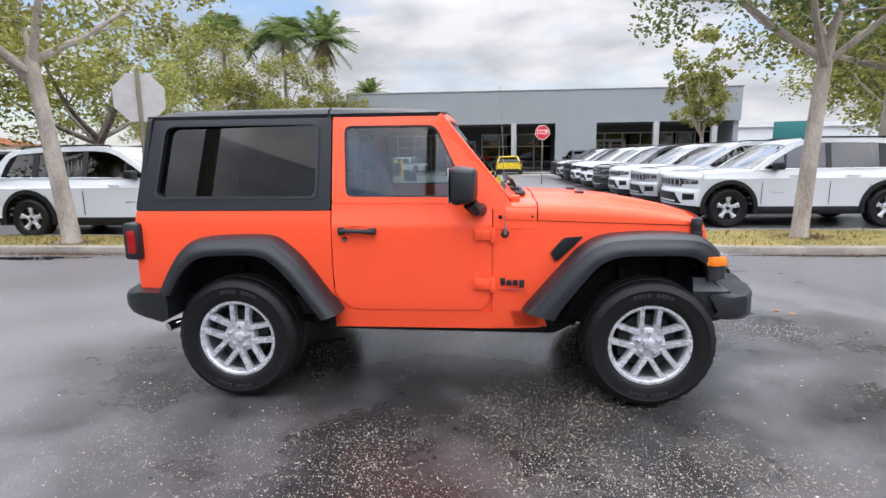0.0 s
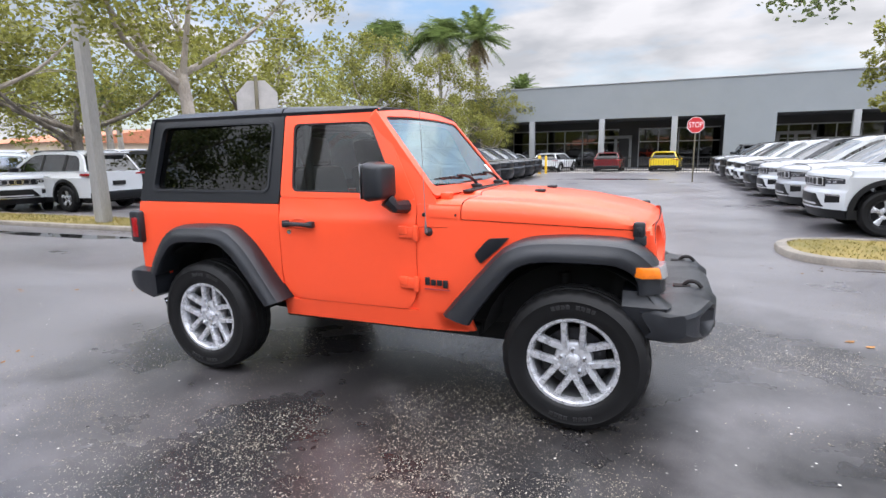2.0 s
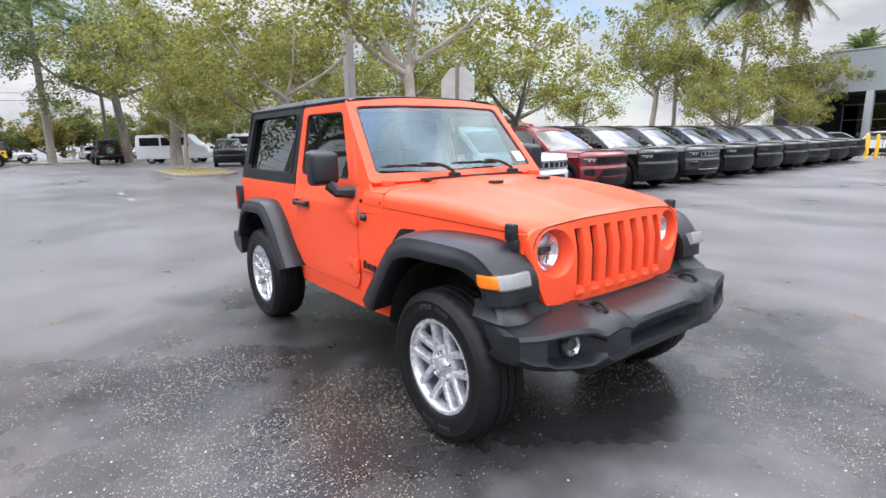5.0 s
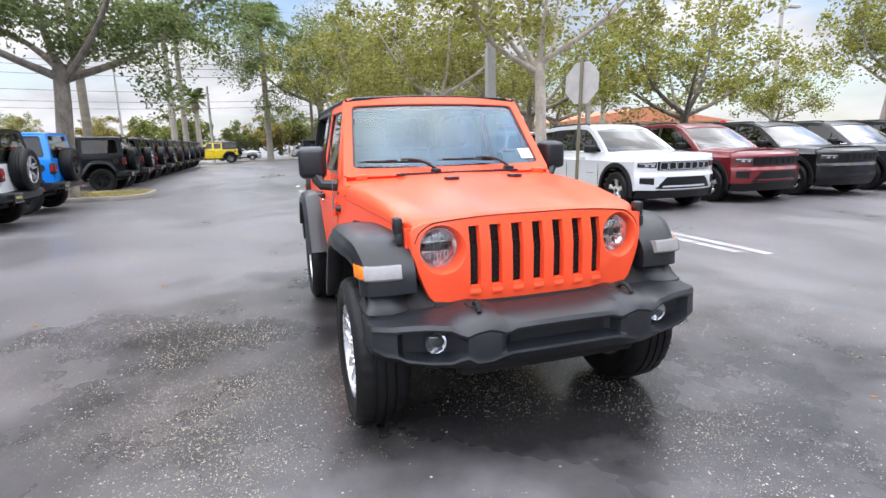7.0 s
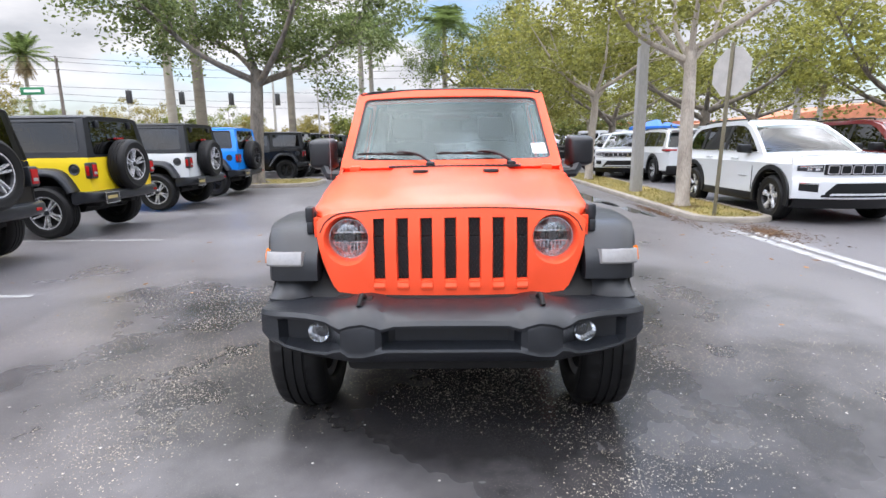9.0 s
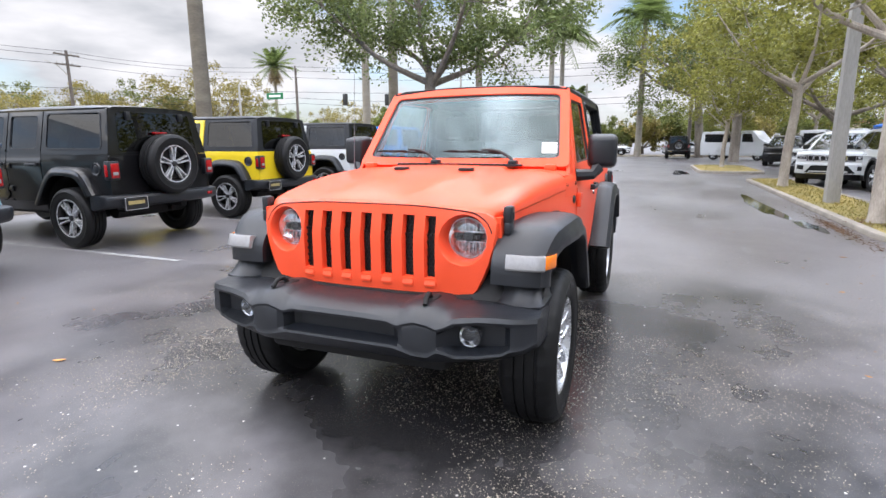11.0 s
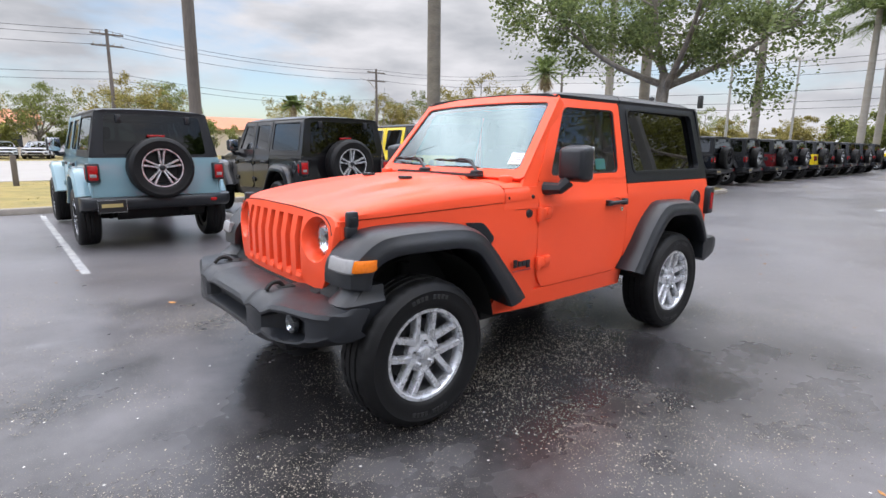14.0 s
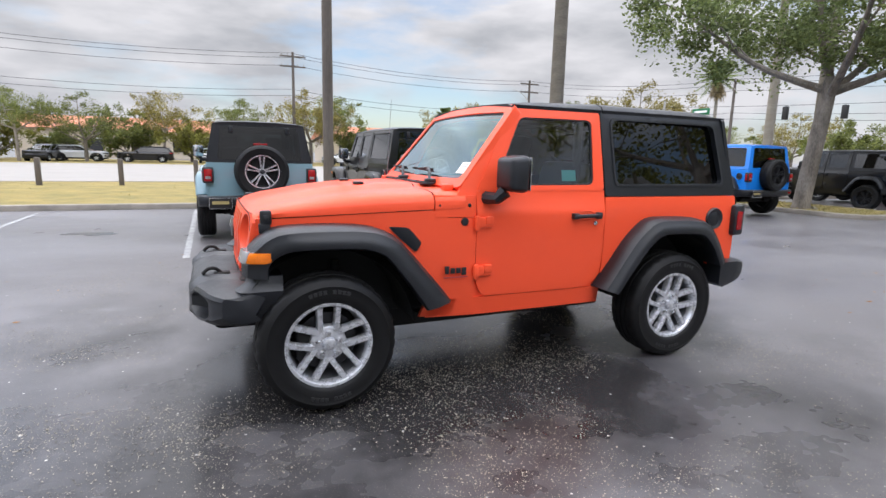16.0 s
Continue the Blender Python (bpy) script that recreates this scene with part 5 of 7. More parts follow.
def leaf_material(name, a, c):
    m = mat(name, a, rough=0.55, vary=0.3, scale=0.9, fine=9, second=c, random_tint=0.12)
    nt = m.node_tree
    geo = nt.nodes.new("ShaderNodeNewGeometry")
    p = nt.nodes["Principled BSDF"]
    old = p.inputs["Base Color"].links[0].from_socket
    hs = nt.nodes.new("ShaderNodeHueSaturation")
    nt.links.new(old, hs.inputs["Color"])
    nt.links.new(ramp_of(nt, geo.outputs["Random Per Island"], 0, 1, 0.6, 1.5), hs.inputs["Value"])
    nt.links.new(hs.outputs[0], p.inputs["Base Color"])
    tr = nt.nodes.new("ShaderNodeBsdfTranslucent")
    mx = nt.nodes.new("ShaderNodeMixShader")
    mx.inputs[0].default_value = 0.5
    nt.links.new(hs.outputs[0], tr.inputs[0])
    nt.links.new(p.outputs[0], mx.inputs[1])
    nt.links.new(tr.outputs[0], mx.inputs[2])
    nt.links.new(mx.outputs[0], nt.nodes["Material Output"].inputs[0])
    return m


LEAF = leaf_material("oak_leaves", (0.205, 0.245, 0.085), (0.07, 0.10, 0.034))
LEAF_Y = leaf_material("olive_leaves", (0.285, 0.275, 0.064), (0.125, 0.135, 0.027))
LEAF_D = leaf_material("dark_leaves", (0.20, 0.22, 0.055), (0.085, 0.105, 0.028))
LEAF_B = leaf_material("browned_leaves", (0.31, 0.255, 0.075), (0.15, 0.135, 0.04))
LEAF_P = leaf_material("palm_leaves", (0.19, 0.25, 0.08), (0.10, 0.14, 0.045))
LEAF_DRY = leaf_material("dry_fronds", (0.36, 0.29, 0.16), (0.18, 0.13, 0.07))


def leaves_mesh(name, spots, rnd, size, material, parent, n_each):
    """Many small leaves round the given spots, as one crown mesh."""
    verts, faces = [], []
    for c, r in spots:
        for _ in range(n_each):
            d = Vector((rnd.gauss(0, 1), rnd.gauss(0, 1), rnd.gauss(0, 0.7)))
            d = d.normalized() * r * rnd.random() ** 0.45
            p = c + d
            u = Vector((rnd.gauss(0, 1), rnd.gauss(0, 1), rnd.gauss(0, 0.6))).normalized()
            w = u.orthogonal().normalized()
            w.rotate(Matrix.Rotation(rnd.uniform(0, 6.28), 3, u))
            l = size * rnd.uniform(0.6, 1.3)
            i = len(verts)
            verts += [tuple(p - u * l * 0.5), tuple(p + w * l * 0.27), tuple(p + u * l * 0.5), tuple(p - w * l * 0.27)]
            faces.append((i, i + 1, i + 2, i + 3))
    me = bpy.data.meshes.new(name)
    me.from_pydata(verts, [], faces)
    ob = new(name, me)
    me.materials.append(material)
    ob.parent = parent
    return ob


def oak(seed, label, trunk=2.6, r0=0.15, height=7.0, spread=3.0, lean=(0, 0), leaf=None, leaf_size=0.10, dense=1.0, category="tree", bark=None):
    rnd = random.Random(seed)
    t = thing("tree", label, category)
    fork = Vector((lean[0], lean[1], trunk))
    b = B()
    tube(b, spline([(0, 0, -0.05), (0.0, 0.0, 0.12), (lean[0] * 0.3 + rnd.uniform(-.05, .05), lean[1] * 0.3, trunk * 0.4), (lean[0] * 0.7, lean[1] * 0.7 + rnd.uniform(-.05, .05), trunk * 0.75), tuple(fork)], 4),
         [r0 * k for k in np.interp(np.linspace(0, 1, 17), (0, 0.1, 0.25, 1), (1.9, 1.35, 1.05, 0.8))], 12)
    part("trunk", b, bark or BARK, t)
    spots = []
    n = 6
    for k in range(n):
        a = k / n * math.tau + rnd.uniform(-0.4, 0.4)
        up = rnd.uniform(0.45, 1.0) if k else 1.25
        rad = spread * rnd.uniform(0.55, 0.95) * (0.35 if not k else 1)
        end = fork + Vector((math.cos(a) * rad, math.sin(a) * rad, (height - trunk) * 0.62 * up))
        start = fork - Vector((0, 0, rnd.uniform(0, 0.5)))
        mid = start.lerp(end, 0.5) + Vector((rnd.uniform(-.3, .3), rnd.uniform(-.3, .3), -0.12 * (height - trunk) * up + rnd.uniform(0, 0.3)))
        line3 = spline([start, mid, end], 5)
        b = B()
        tube(b, line3, [r0 * q for q in np.linspace(0.55, 0.10, len(line3))], 8)
        subs = []
        for q in range(5):
            s = line3[rnd.randint(4, len(line3) - 1)]
            e = s + Vector((rnd.gauss(0, 1), rnd.gauss(0, 1), rnd.uniform(-0.1, 1.0))).normalized() * spread * rnd.uniform(0.25, 0.5)
            tube(b, [s, s.lerp(e, 0.5) + Vector((0, 0, 0.06)), e], [r0 * 0.16, r0 * 0.10, r0 * 0.04], 5)
            subs.append(e)
        part("limb", b, bark or BARK, t)
        for e in subs + [end]:
            for q in range(3):
                spots.append((e + Vector((rnd.gauss(0, .5), rnd.gauss(0, .5), rnd.gauss(0, .35))) * spread * 0.3, spread * rnd.uniform(0.09, 0.23)))
    leaves_mesh("crown", spots, rnd, leaf_size * 1.6, leaf or LEAF, t, int(56 * dense))
    return t


def palm(seed, label, height=9.0, r0=0.17, fronds=18, length=2.6, droop=1.0, material=None, dry=4, bush=1.0, lean=(0.0, 0.0)):
    rnd = random.Random(seed)
    t = thing("palm_tree", label, "palm tree")
    b = B()
    pts = [(lean[0] * f * f, lean[1] * f * f, height * f - 0.05 * (1 - f)) for f in np.linspace(0, 1, 12)]
    tube(b, pts, [r0 * k for k in np.interp(np.linspace(0, 1, 12), (0, 0.08, 0.5, 0.9, 1), (1.35, 1.1, 1.0, 0.85, 0.7))], 14)
    part("trunk", b, BARK_PALM, t)
    top = Vector(pts[-1])
    for k in range(fronds + dry):
        dead = k >= fronds
        a = k * 2.39996 + rnd.uniform(-.2, .2)
        el = rnd.uniform(-0.35, 1.25) if not dead else rnd.uniform(-1.3, -0.9)
        L = length * rnd.uniform(0.8, 1.1) * (0.7 if dead else 1)
        d = Vector((math.cos(a) * math.cos(el), math.sin(a) * math.cos(el), math.sin(el)))
        rib = []
        for f in np.linspace(0, 1, 9):
            rib.append(top + d * L * f + Vector((0, 0, -droop * L * 0.45 * f ** 2.2)))
        verts, faces = [], []
        side = d.cross(Vector((0, 0, 1)))
        side = side.normalized() if side.length > 0.05 else Vector((1, 0, 0))
        for q in range(1, 34):
            f = q / 34
            i0 = min(int(f * 8), 7)
            p = rib[i0].lerp(rib[i0 + 1], f * 8 - i0)
            ll = 0.72 * bush * (1 - abs(f - 0.45) ** 1.6 * 1.7) * length / 2.6
            for s in (-1, 1):
                e = p + side * s * ll * rnd.uniform(0.75, 1) + d * ll * 0.45 + Vector((0, 0, -ll * rnd.uniform(0.15, 0.6)))
                w = d * 0.05
                i = len(verts)
                verts += [tuple(p - w), tuple(p + w), tuple(e)]
                faces.append((i, i + 1, i + 2))
        for q in range(8):
            i = len(verts)
            w = side * 0.02
            verts += [tuple(rib[q] - w), tuple(rib[q] + w), tuple(rib[q + 1] + w), tuple(rib[q + 1] - w)]
            faces.append((i, i + 1, i + 2, i + 3))
        me = bpy.data.meshes.new("frond")
        me.from_pydata(verts, [], faces)
        ob = new("frond", me)
        me.materials.append(LEAF_DRY if dead else (material or LEAF_P))
        ob.parent = t
    return t


def put_at(ob, x, y, z=0.0, rz=0.0, s=1.0):
    ob.matrix_basis = Matrix.Translation((x, y, z)) @ Matrix.Rotation(radians(rz), 4, "Z") @ Matrix.Diagonal((s, s, s, 1))
    return ob


def again(ob, x, y, z=0.0, rz=0.0, s=1.0, label=""):
    c = copy_thing(ob, Matrix.Translation((x, y, z)) @ Matrix.Rotation(radians(rz), 4, "Z"))
    c.scale = (s, s, s)
    if label:
        tagged(c, label)
    return c


def repaint(car, old, fresh):
    """Gives every part of a thing that has one material another."""
    for o in car.children_recursive:
        if o.type == "MESH" and o.material_slots and o.material_slots[0].material == old:
            o.material_slots[0].link = "OBJECT"
            o.material_slots[0].material = fresh
    return car


# island trees near the car
put_at(oak(11, "slender grey-barked tree with sparse olive leaves on the island", 3.1, 0.135, 7.6, 3.0, (-0.45, 0.15), LEAF_Y, 0.075, 1.5), -6.8, 4.6, 0.07)
put_at(oak(12, "slim grey-trunked tree with sparse green leaves on the island", 3.1, 0.125, 7.6, 3.3, (0.2, 0.1), LEAF, 0.075, 2.2), 5.42, 5.3, 0.08)
big = put_at(oak(13, "broad live oak with low spreading limbs on the island", 3.1, 0.19, 7.8, 4.1, (-0.3, 0.1), LEAF, 0.075, 5.2, bark=BARK_OAK), -14.1, -6.6, 0.10, 0, 1.2)
t4 = put_at(oak(14, "young tree with olive leaves and a pale trunk", 2.9, 0.13, 6.6, 2.9, (0.1, 0.1), LEAF_Y, 0.09, 1.5), -14.7, 4.7, 0.07)
put_at(oak(15, "loose-crowned young tree before the grey building", 2.4, 0.11, 8.6, 2.0, (0.0, 0.1), LEAF_Y, 0.13, 0.9), 11.6, 26.0, 0.11)
full = put_at(oak(16, "full-crowned oak with dense olive foliage", 2.6, 0.22, 8.4, 4.4, (0, 0), LEAF_Y, 0.12, 1.7, bark=BARK_OAK), -19.0, 10.5)
far_spots = [(-13.6, 14.5, 45, 0.88, 0), (-21.0, 37.0, 10, 1.75, 1), (-16.4, 38.5, 100, 1.5, 1), (-12.6, 41.0, 200, 1.15, 1), (10.4, 11.0, 210, 1.25, 1), (13.5, 8.0, 100, 1.0, 0), (15.0, 15.5, 15, 0.9, 0), (19.5, 20.0, 65, 1.05, 0), (-27, 9, 40, 1.0, 0), (-15.5, 21.5, 77, 0.75, 1), (-13, 33, 10, 0.72, 0), (-27.5, 4.3, 66, 0.85, 1), (-38, 6, 300, 1.45, 0), (-40, 24, 20, 1.2, 0),
             (-10.5, 37.0, 160, 0.62, 1), (-17.5, 40, 35, 1.0, 1), (25, 12, 70, 1.0, 1), (20, 22, 140, 1.1, 0), (30, 24, 10, 1.2, 0), (-40.0, 6.0, 80, 0.7, 1), (-45, 12, 10, 1.1, 1), (14.5, 10.5, 30, 0.9, 1)]
for x, y, r, s, w in far_spots:
    again(t4 if w else full, x, y, 0.0, r, s, "oak with thin olive foliage further off" if w else "dense-crowned oak further off")
again(big, -50.0, 4.6, 0.0, 140, 1.9, "tall dark-green oak beyond the car park")
# palms
royal = put_at(palm(21, "tall royal palm with a smooth grey trunk and drooping fronds", 9.0, 0.19, 19, 2.9, 1.2, None, 0, 1.7), -20.6, -12.6)
tall = put_at(palm(25, "very tall palm with a smooth grey trunk on the verge", 13.5, 0.20, 18, 2.9, 1.2, None, 3, 1.4), -8.3, -10.9)
for x, y, r, s in ((-52.0, -0.7, 20, 1.4), (-47.5, -8.4, 120, 1.3), (-49.0, -7.7, 220, 1.2)):
    again(royal, x, y, 0.1, r, s)
repaint(tall, BARK_PALM, BARK_WORN)
for x, y, r, s in ((-25.2, -13.4, 200, 1.3), (-37.0, -12.0, 310, 1.25)):
    again(tall, x, y, 0.1, r, s)
date = put_at(palm(22, "date palm with stiff spreading fronds by the grey building", 11.6, 0.22, 40, 3.3, 0.6, None, 12, 0.9), -14.0, 44.0)
again(date, -11.4, 50.0, 0, 120, 0.66)
again(date, -67.0, -55.0, 0, 200, 1.15, "date palm with a round crown beyond the road")
repaint(again(full, -52.0, -53.5, 0, 33, 1.45, "broad tree with rust-brown leaves across the road"), LEAF_Y, LEAF_B)
lush = put_at(palm(23, "leafy palm with thick drooping fronds", 12.2, 0.17, 36, 3.4, 1.6, None, 2, 1.9), -22.6, 43.0)
again(lush, -17.8, 44.5, 0, 75, 1.0)
sabal = put_at(palm(24, "sabal palm with a round fan crown across the road", 5.6, 0.22, 30, 1.5, 0.7, None, 3, 1.2), -22.5, -52.0)
again(sabal, -62, -8, 0, 30, 1.2)
again(sabal, -38, 26, 0, 90, 1.1)
again(sabal, -46, 33, 0, 190, 1.15)
# woods across the road
for k, (x, y, r, s) in enumerate(((17.5, -56, 40, 0.72), (22, -58, 10, 0.7), (12.5, -57, 80, 0.66), (6, -59, 150, 0.78), (-1, -60, 200, 0.72), (-9, -60, 30, 0.85), (-12, -62, 300, 0.9), (-27, -56, 70, 0.78), (-32, -60, 140, 0.8), (-38, -57, 20, 0.9), (-45, -58, 260, 0.95), (-52, -55, 100, 0.85), (-60, -50, 40, 0.8), (-66, -42, 190, 0.8), (-70, -30, 10, 0.7), (-72, -20, 70, 0.6), (32, -60, 160, 0.7), (41, -58, 10, 0.8), (-74, 2, 10, 0.7), (-75, 14, 100, 0.8), (-72, 25, 200, 0.9))):
    repaint(again(full if k % 3 else t4, x, y, 0, r, s * (1.22 if k % 3 else 1.4), "broad olive tree across the road"), LEAF_Y, LEAF_B if k % 2 else LEAF_D)


hedge = put_at(oak(17, "low bushy tree with foliage almost to the ground", 1.1, 0.2, 5.4, 3.6, (0, 0), LEAF_Y, 0.19, 1.5, bark=BARK_OAK), 26.5, -56.5)
for k, x in enumerate((20.5, 15.0, 9.5, 3.5, -3.5, -15.5, -29.5, -35.0, -42.0, -49.0)):
    repaint(again(hedge, x, -59.5 - 1.5 * (k % 3), 0, 70 * k, (0.8, 0.6, 0.9)[k % 3]), LEAF_Y, LEAF_D if k % 3 else LEAF_Y)


for k, (x, y) in enumerate(((-64.5, -18), (-65, -11), (-64, -4), (-65, -0.6), (-65.5, 3), (-61, 6.5), (-64, 10), (-66, 17), (-64, 25), (-65, -26), (-62, -33), (-57, -40))):
    repaint(again(hedge, x, y, 0, 50 * k, (0.85, 1.05, 0.75)[k % 3]), LEAF_Y, LEAF_D if k % 3 else LEAF_B)


# ---------- lamp posts, signs, posts and wires ----------
POLE = mat("pole_concrete", (0.36, 0.35, 0.33), rough=0.85, vary=0.2, scale=2, fine=40, stretch=(1, 1, 0.2))
WOODPOLE = mat("wood_pole", (0.13, 0.11, 0.095), rough=0.9, vary=0.35, scale=3, fine=30, stretch=(1, 1, 0.15))
STEEL = mat("sign_back", (0.45, 0.43, 0.41), rough=0.55, metal=0.15, vary=0.15, scale=6)
SIGNRED = mat("sign_red", (0.55, 0.025, 0.03), rough=0.35, vary=0.08)
SIGNGREEN = mat("sign_green", (0.01, 0.16, 0.06), rough=0.4, vary=0.08)
SIGNWHITE = mat("sign_white", (0.80, 0.80, 0.80), rough=0.4, vary=0.05)
RUSTPOST = mat("sign_post", (0.17, 0.15, 0.10), rough=0.7, metal=0.3, vary=0.3, scale=10)
WIRE = mat("wire", (0.03, 0.03, 0.03), rough=0.8)
YELLOWPOST = mat("bollard_yellow", (0.70, 0.42, 0.02), rough=0.5, vary=0.15)
BLACKMETAL = mat("fence_metal", (0.012, 0.012, 0.012), rough=0.5)


def octagon(r):
    return [(r * math.cos(math.pi / 8 + k * math.pi / 4), r * math.sin(math.pi / 8 + k * math.pi / 4)) for k in range(8)]


def stop_sign(x, y, z, rz, size, post_top, label, lean=0.0):
    """A stop sign whose red face looks towards +x before it is turned."""
    t = thing("stop_sign", label, "stop sign")
    t.matrix_basis = Matrix.Translation((x, y, 0)) @ Matrix.Rotation(radians(rz), 4, "Z") @ Matrix.Rotation(radians(lean), 4, "Y")
    r = size / 2 / math.cos(math.pi / 8)
    part("post", box(B(), -0.045, -0.012, -0.03, 0.03, 0.0, post_top, 0.004), RUSTPOST, t)
    plate = part("sign_plate", prism(B(), octagon(r), -0.006, 0.0, "x"), STEEL, t, "bare metal plate back", at=Matrix.Translation((0, 0, z)))
    part("border", prism(B(), octagon(r * 0.985), 0.001, 0.002, "x"), SIGNWHITE, plate)
    part("red_face", prism(B(), octagon(r * 0.93), 0.0025, 0.004, "x"), SIGNRED, plate)
    cu = bpy.data.curves.new("lettering", "FONT")
    cu.body, cu.size, cu.align_x, cu.align_y, cu.extrude = "STOP", size * 0.42, "CENTER", "CENTER", 0.0008
    tx = new("lettering", cu)
    cu.materials.append(SIGNWHITE)
    tx.parent = plate
    tx.matrix_basis = Matrix.Translation((0.0055, 0, 0)) @ pose(0, 0, 0, 90, 0, 90) @ Matrix.Diagonal((0.82, 1.15, 1, 1))
    return t


stop_sign(-5.3, 4.55, 2.46, 110, 0.76, 2.92, "stop sign seen from its bare metal back on a leaning post", 2.0)
stop_sign(3.0, 23.6, 2.55, -95, 0.70, 2.93, "red stop sign on a steel post by the gate")
stop_sign(-33, 36, 2.3, -60, 0.76, 2.7, "red stop sign at the far exit")


def lamp_post(x, y, label, h=8.0, r=0.13, rz=0.0, head=True, wood=False):
    t = thing("lamp_post", label, "lamp post")
    t.matrix_basis = Matrix.Translation((x, y, 0)) @ Matrix.Rotation(radians(rz), 4, "Z")
    b = B()
    if wood:
        tube(b, [(0, 0, -0.02), (0, 0, h * 0.5), (0, 0, h)], [r, r * 0.9, r * 0.75], 12)
    else:
        box(b, -r, r, -r, r, 0, h, 0.02)
        for v in b.verts:
            f = 1 - 0.35 * v.co.z / h
            v.co.x *= f
            v.co.y *= f
    part("pole", b, POLE if not wood else WOODPOLE, t)
    if head:
        part("arm", tube(B(), [(0, 0, h - 0.1), (0.5, 0, h + 0.05)], 0.03, 8), POLE, t)
        part("lamp_head", box(B(), 0.35, 1.05, -0.16, 0.16, h, h + 0.14, 0.03), STEEL, t)
    return t


lamp_post(-10.0, 4.75, "square concrete lamp post on the grass island", 9.0, 0.13)
lamp_post(-1.3, -11.7, "round weathered utility pole on the verge", 12.0, 0.15, wood=True, head=False)
lamp_post(-14.5, 47.5, "tall lamp post by the grey building", 8.5, 0.10, 180)
lamp_post(-17.5, 23.5, "pale lamp post among the parked cars", 7.5, 0.10, 90)
lamp_post(-31.5, -11.5, "slim grey street lamp beside the verge", 7.0, 0.08, 0)
lamp_post(-40.0, -10.7, "slim grey street lamp at the junction", 7.4, 0.08, 0)


def wooden_post(x, y):
    b = B()
    box(b, -0.075, 0.075, -0.075, 0.075, 0.08, 1.02, 0.015)
    for v in b.verts:
        if v.co.z > 0.95:
            v.co.z += 0.01 * math.sin(40 * v.co.x)
    return b


first = part("wooden_bollard", wooden_post(0, 0), WOODPOLE)
tagged(first, "dark weathered wooden bollard on the grass verge", "bollard", "bollards along the verge")
first.matrix_basis = Matrix.Translation((6.95, -17.8, 0))
for k in range(1, 22):
    copy_thing(first, Matrix.Translation((6.95 - 2.35 * k, -17.8, 0)) @ Matrix.Rotation(radians(3 * math.sin(k * 5)), 4, "X"))


def utility_pole(x, y, h, label, rz=0.0, lamp=False):
    t = thing("utility_pole", label, "utility pole")
    t.matrix_basis = Matrix.Translation((x, y, 0)) @ Matrix.Rotation(radians(rz), 4, "Z")
    part("pole", tube(B(), [(0, 0, 0), (0, 0, h)], [0.20, 0.13], 10), WOODPOLE, t)
    for z in (h - 0.5, h - 1.5):
        part("crossarm", box(B(), -1.3, 1.3, -0.07, 0.07, z, z + 0.14, 0.01), WOODPOLE, t)
        for q in (-1.1, -0.5, 0.5, 1.1):
            part("insulator", tube(B(), [(q, 0, z + 0.14), (q, 0, z + 0.36)], [0.05, 0.03], 6), POLE, t)
    if lamp:
        part("lamp_arm", tube(B(), spline([(0, 0, h - 2.6), (1.2, 0.2, h - 1.6), (2.6, 0.4, h - 1.3)], 4), 0.04, 6), STEEL, t)
    return t


utility_pole(-6.6, -55.8, 11.5, "wooden utility pole with crossarms across the road")
utility_pole(-35.3, -55.7, 10.8, "wooden utility pole with crossarms and a lamp arm", 0, True)
utility_pole(28, -55.8, 11.5, "wooden utility pole with crossarms further along the road")
utility_pole(-52, -40, 10.5, "wooden utility pole near the junction", 40)
utility_pole(-58, 4, 10.0, "wooden utility pole beyond the side road", 80)


def wires(name, a, c, offsets, sag, label):
    t = thing(name, label, "wires")
    for o, dz in offsets:
        p, q = Vector(a) + Vector((o, 0, dz)), Vector(c) + Vector((o, 0, dz))
        part("wire", tube(B(), [p.lerp(q, f) - Vector((0, 0, sag * 4 * f * (1 - f))) for f in np.linspace(0, 1, 13)], 0.022, 4), WIRE, t)


poles = [(70, -55.8, 11.4), (28, -55.8, 11.4), (-6.6, -55.8, 11.4), (-35.3, -55.7, 10.7), (-52, -40, 10.4), (-58, 4, 9.9), (-60, 60, 9.9)]
for p, q in zip(poles, poles[1:]):
    wires("power_lines", p, q, ((0.3, 0.0), (-0.3, -0.4), (0, -1.2), (0.2, -3.6), (-0.2, -4.2)), 0.7, "black overhead power lines along the road")

# traffic lights on a span wire between two poles
span = thing("traffic_signals", "dark traffic lights hung from a span wire between steel poles", "traffic signal")
for x, y in ((-40, -38), (-54, -6)):
    part("signal_pole", tube(B(), [(x, y, 0), (x, y, 7.2)], [0.16, 0.10], 10), POLE, span)
sp, sq = Vector((-40, -38, 6.6)), Vector((-54, -6, 6.6))
part("span_wire", tube(B(), [sp.lerp(sq, f) - Vector((0, 0, 1.2 * f * (1 - f))) for f in np.linspace(0, 1, 13)], 0.022, 4), WIRE, span)
for f in (0.3, 0.42, 0.54, 0.66):
    p = sp.lerp(sq, f) - Vector((0, 0, 1.2 * f * (1 - f)))
    lt = part("signal_head", box(B(), -0.18, 0.18, -0.2, 0.2, -1.2, -0.1, 0.04), BLACKMETAL, span, at=Matrix.Translation(p))
    part("hanger", tube(B(), [(0, 0, -0.12), (0, 0, 0.0)], 0.03, 6), BLACKMETAL, lt)

p = sp.lerp(sq, 0.1) - Vector((0, 0, 0.1))
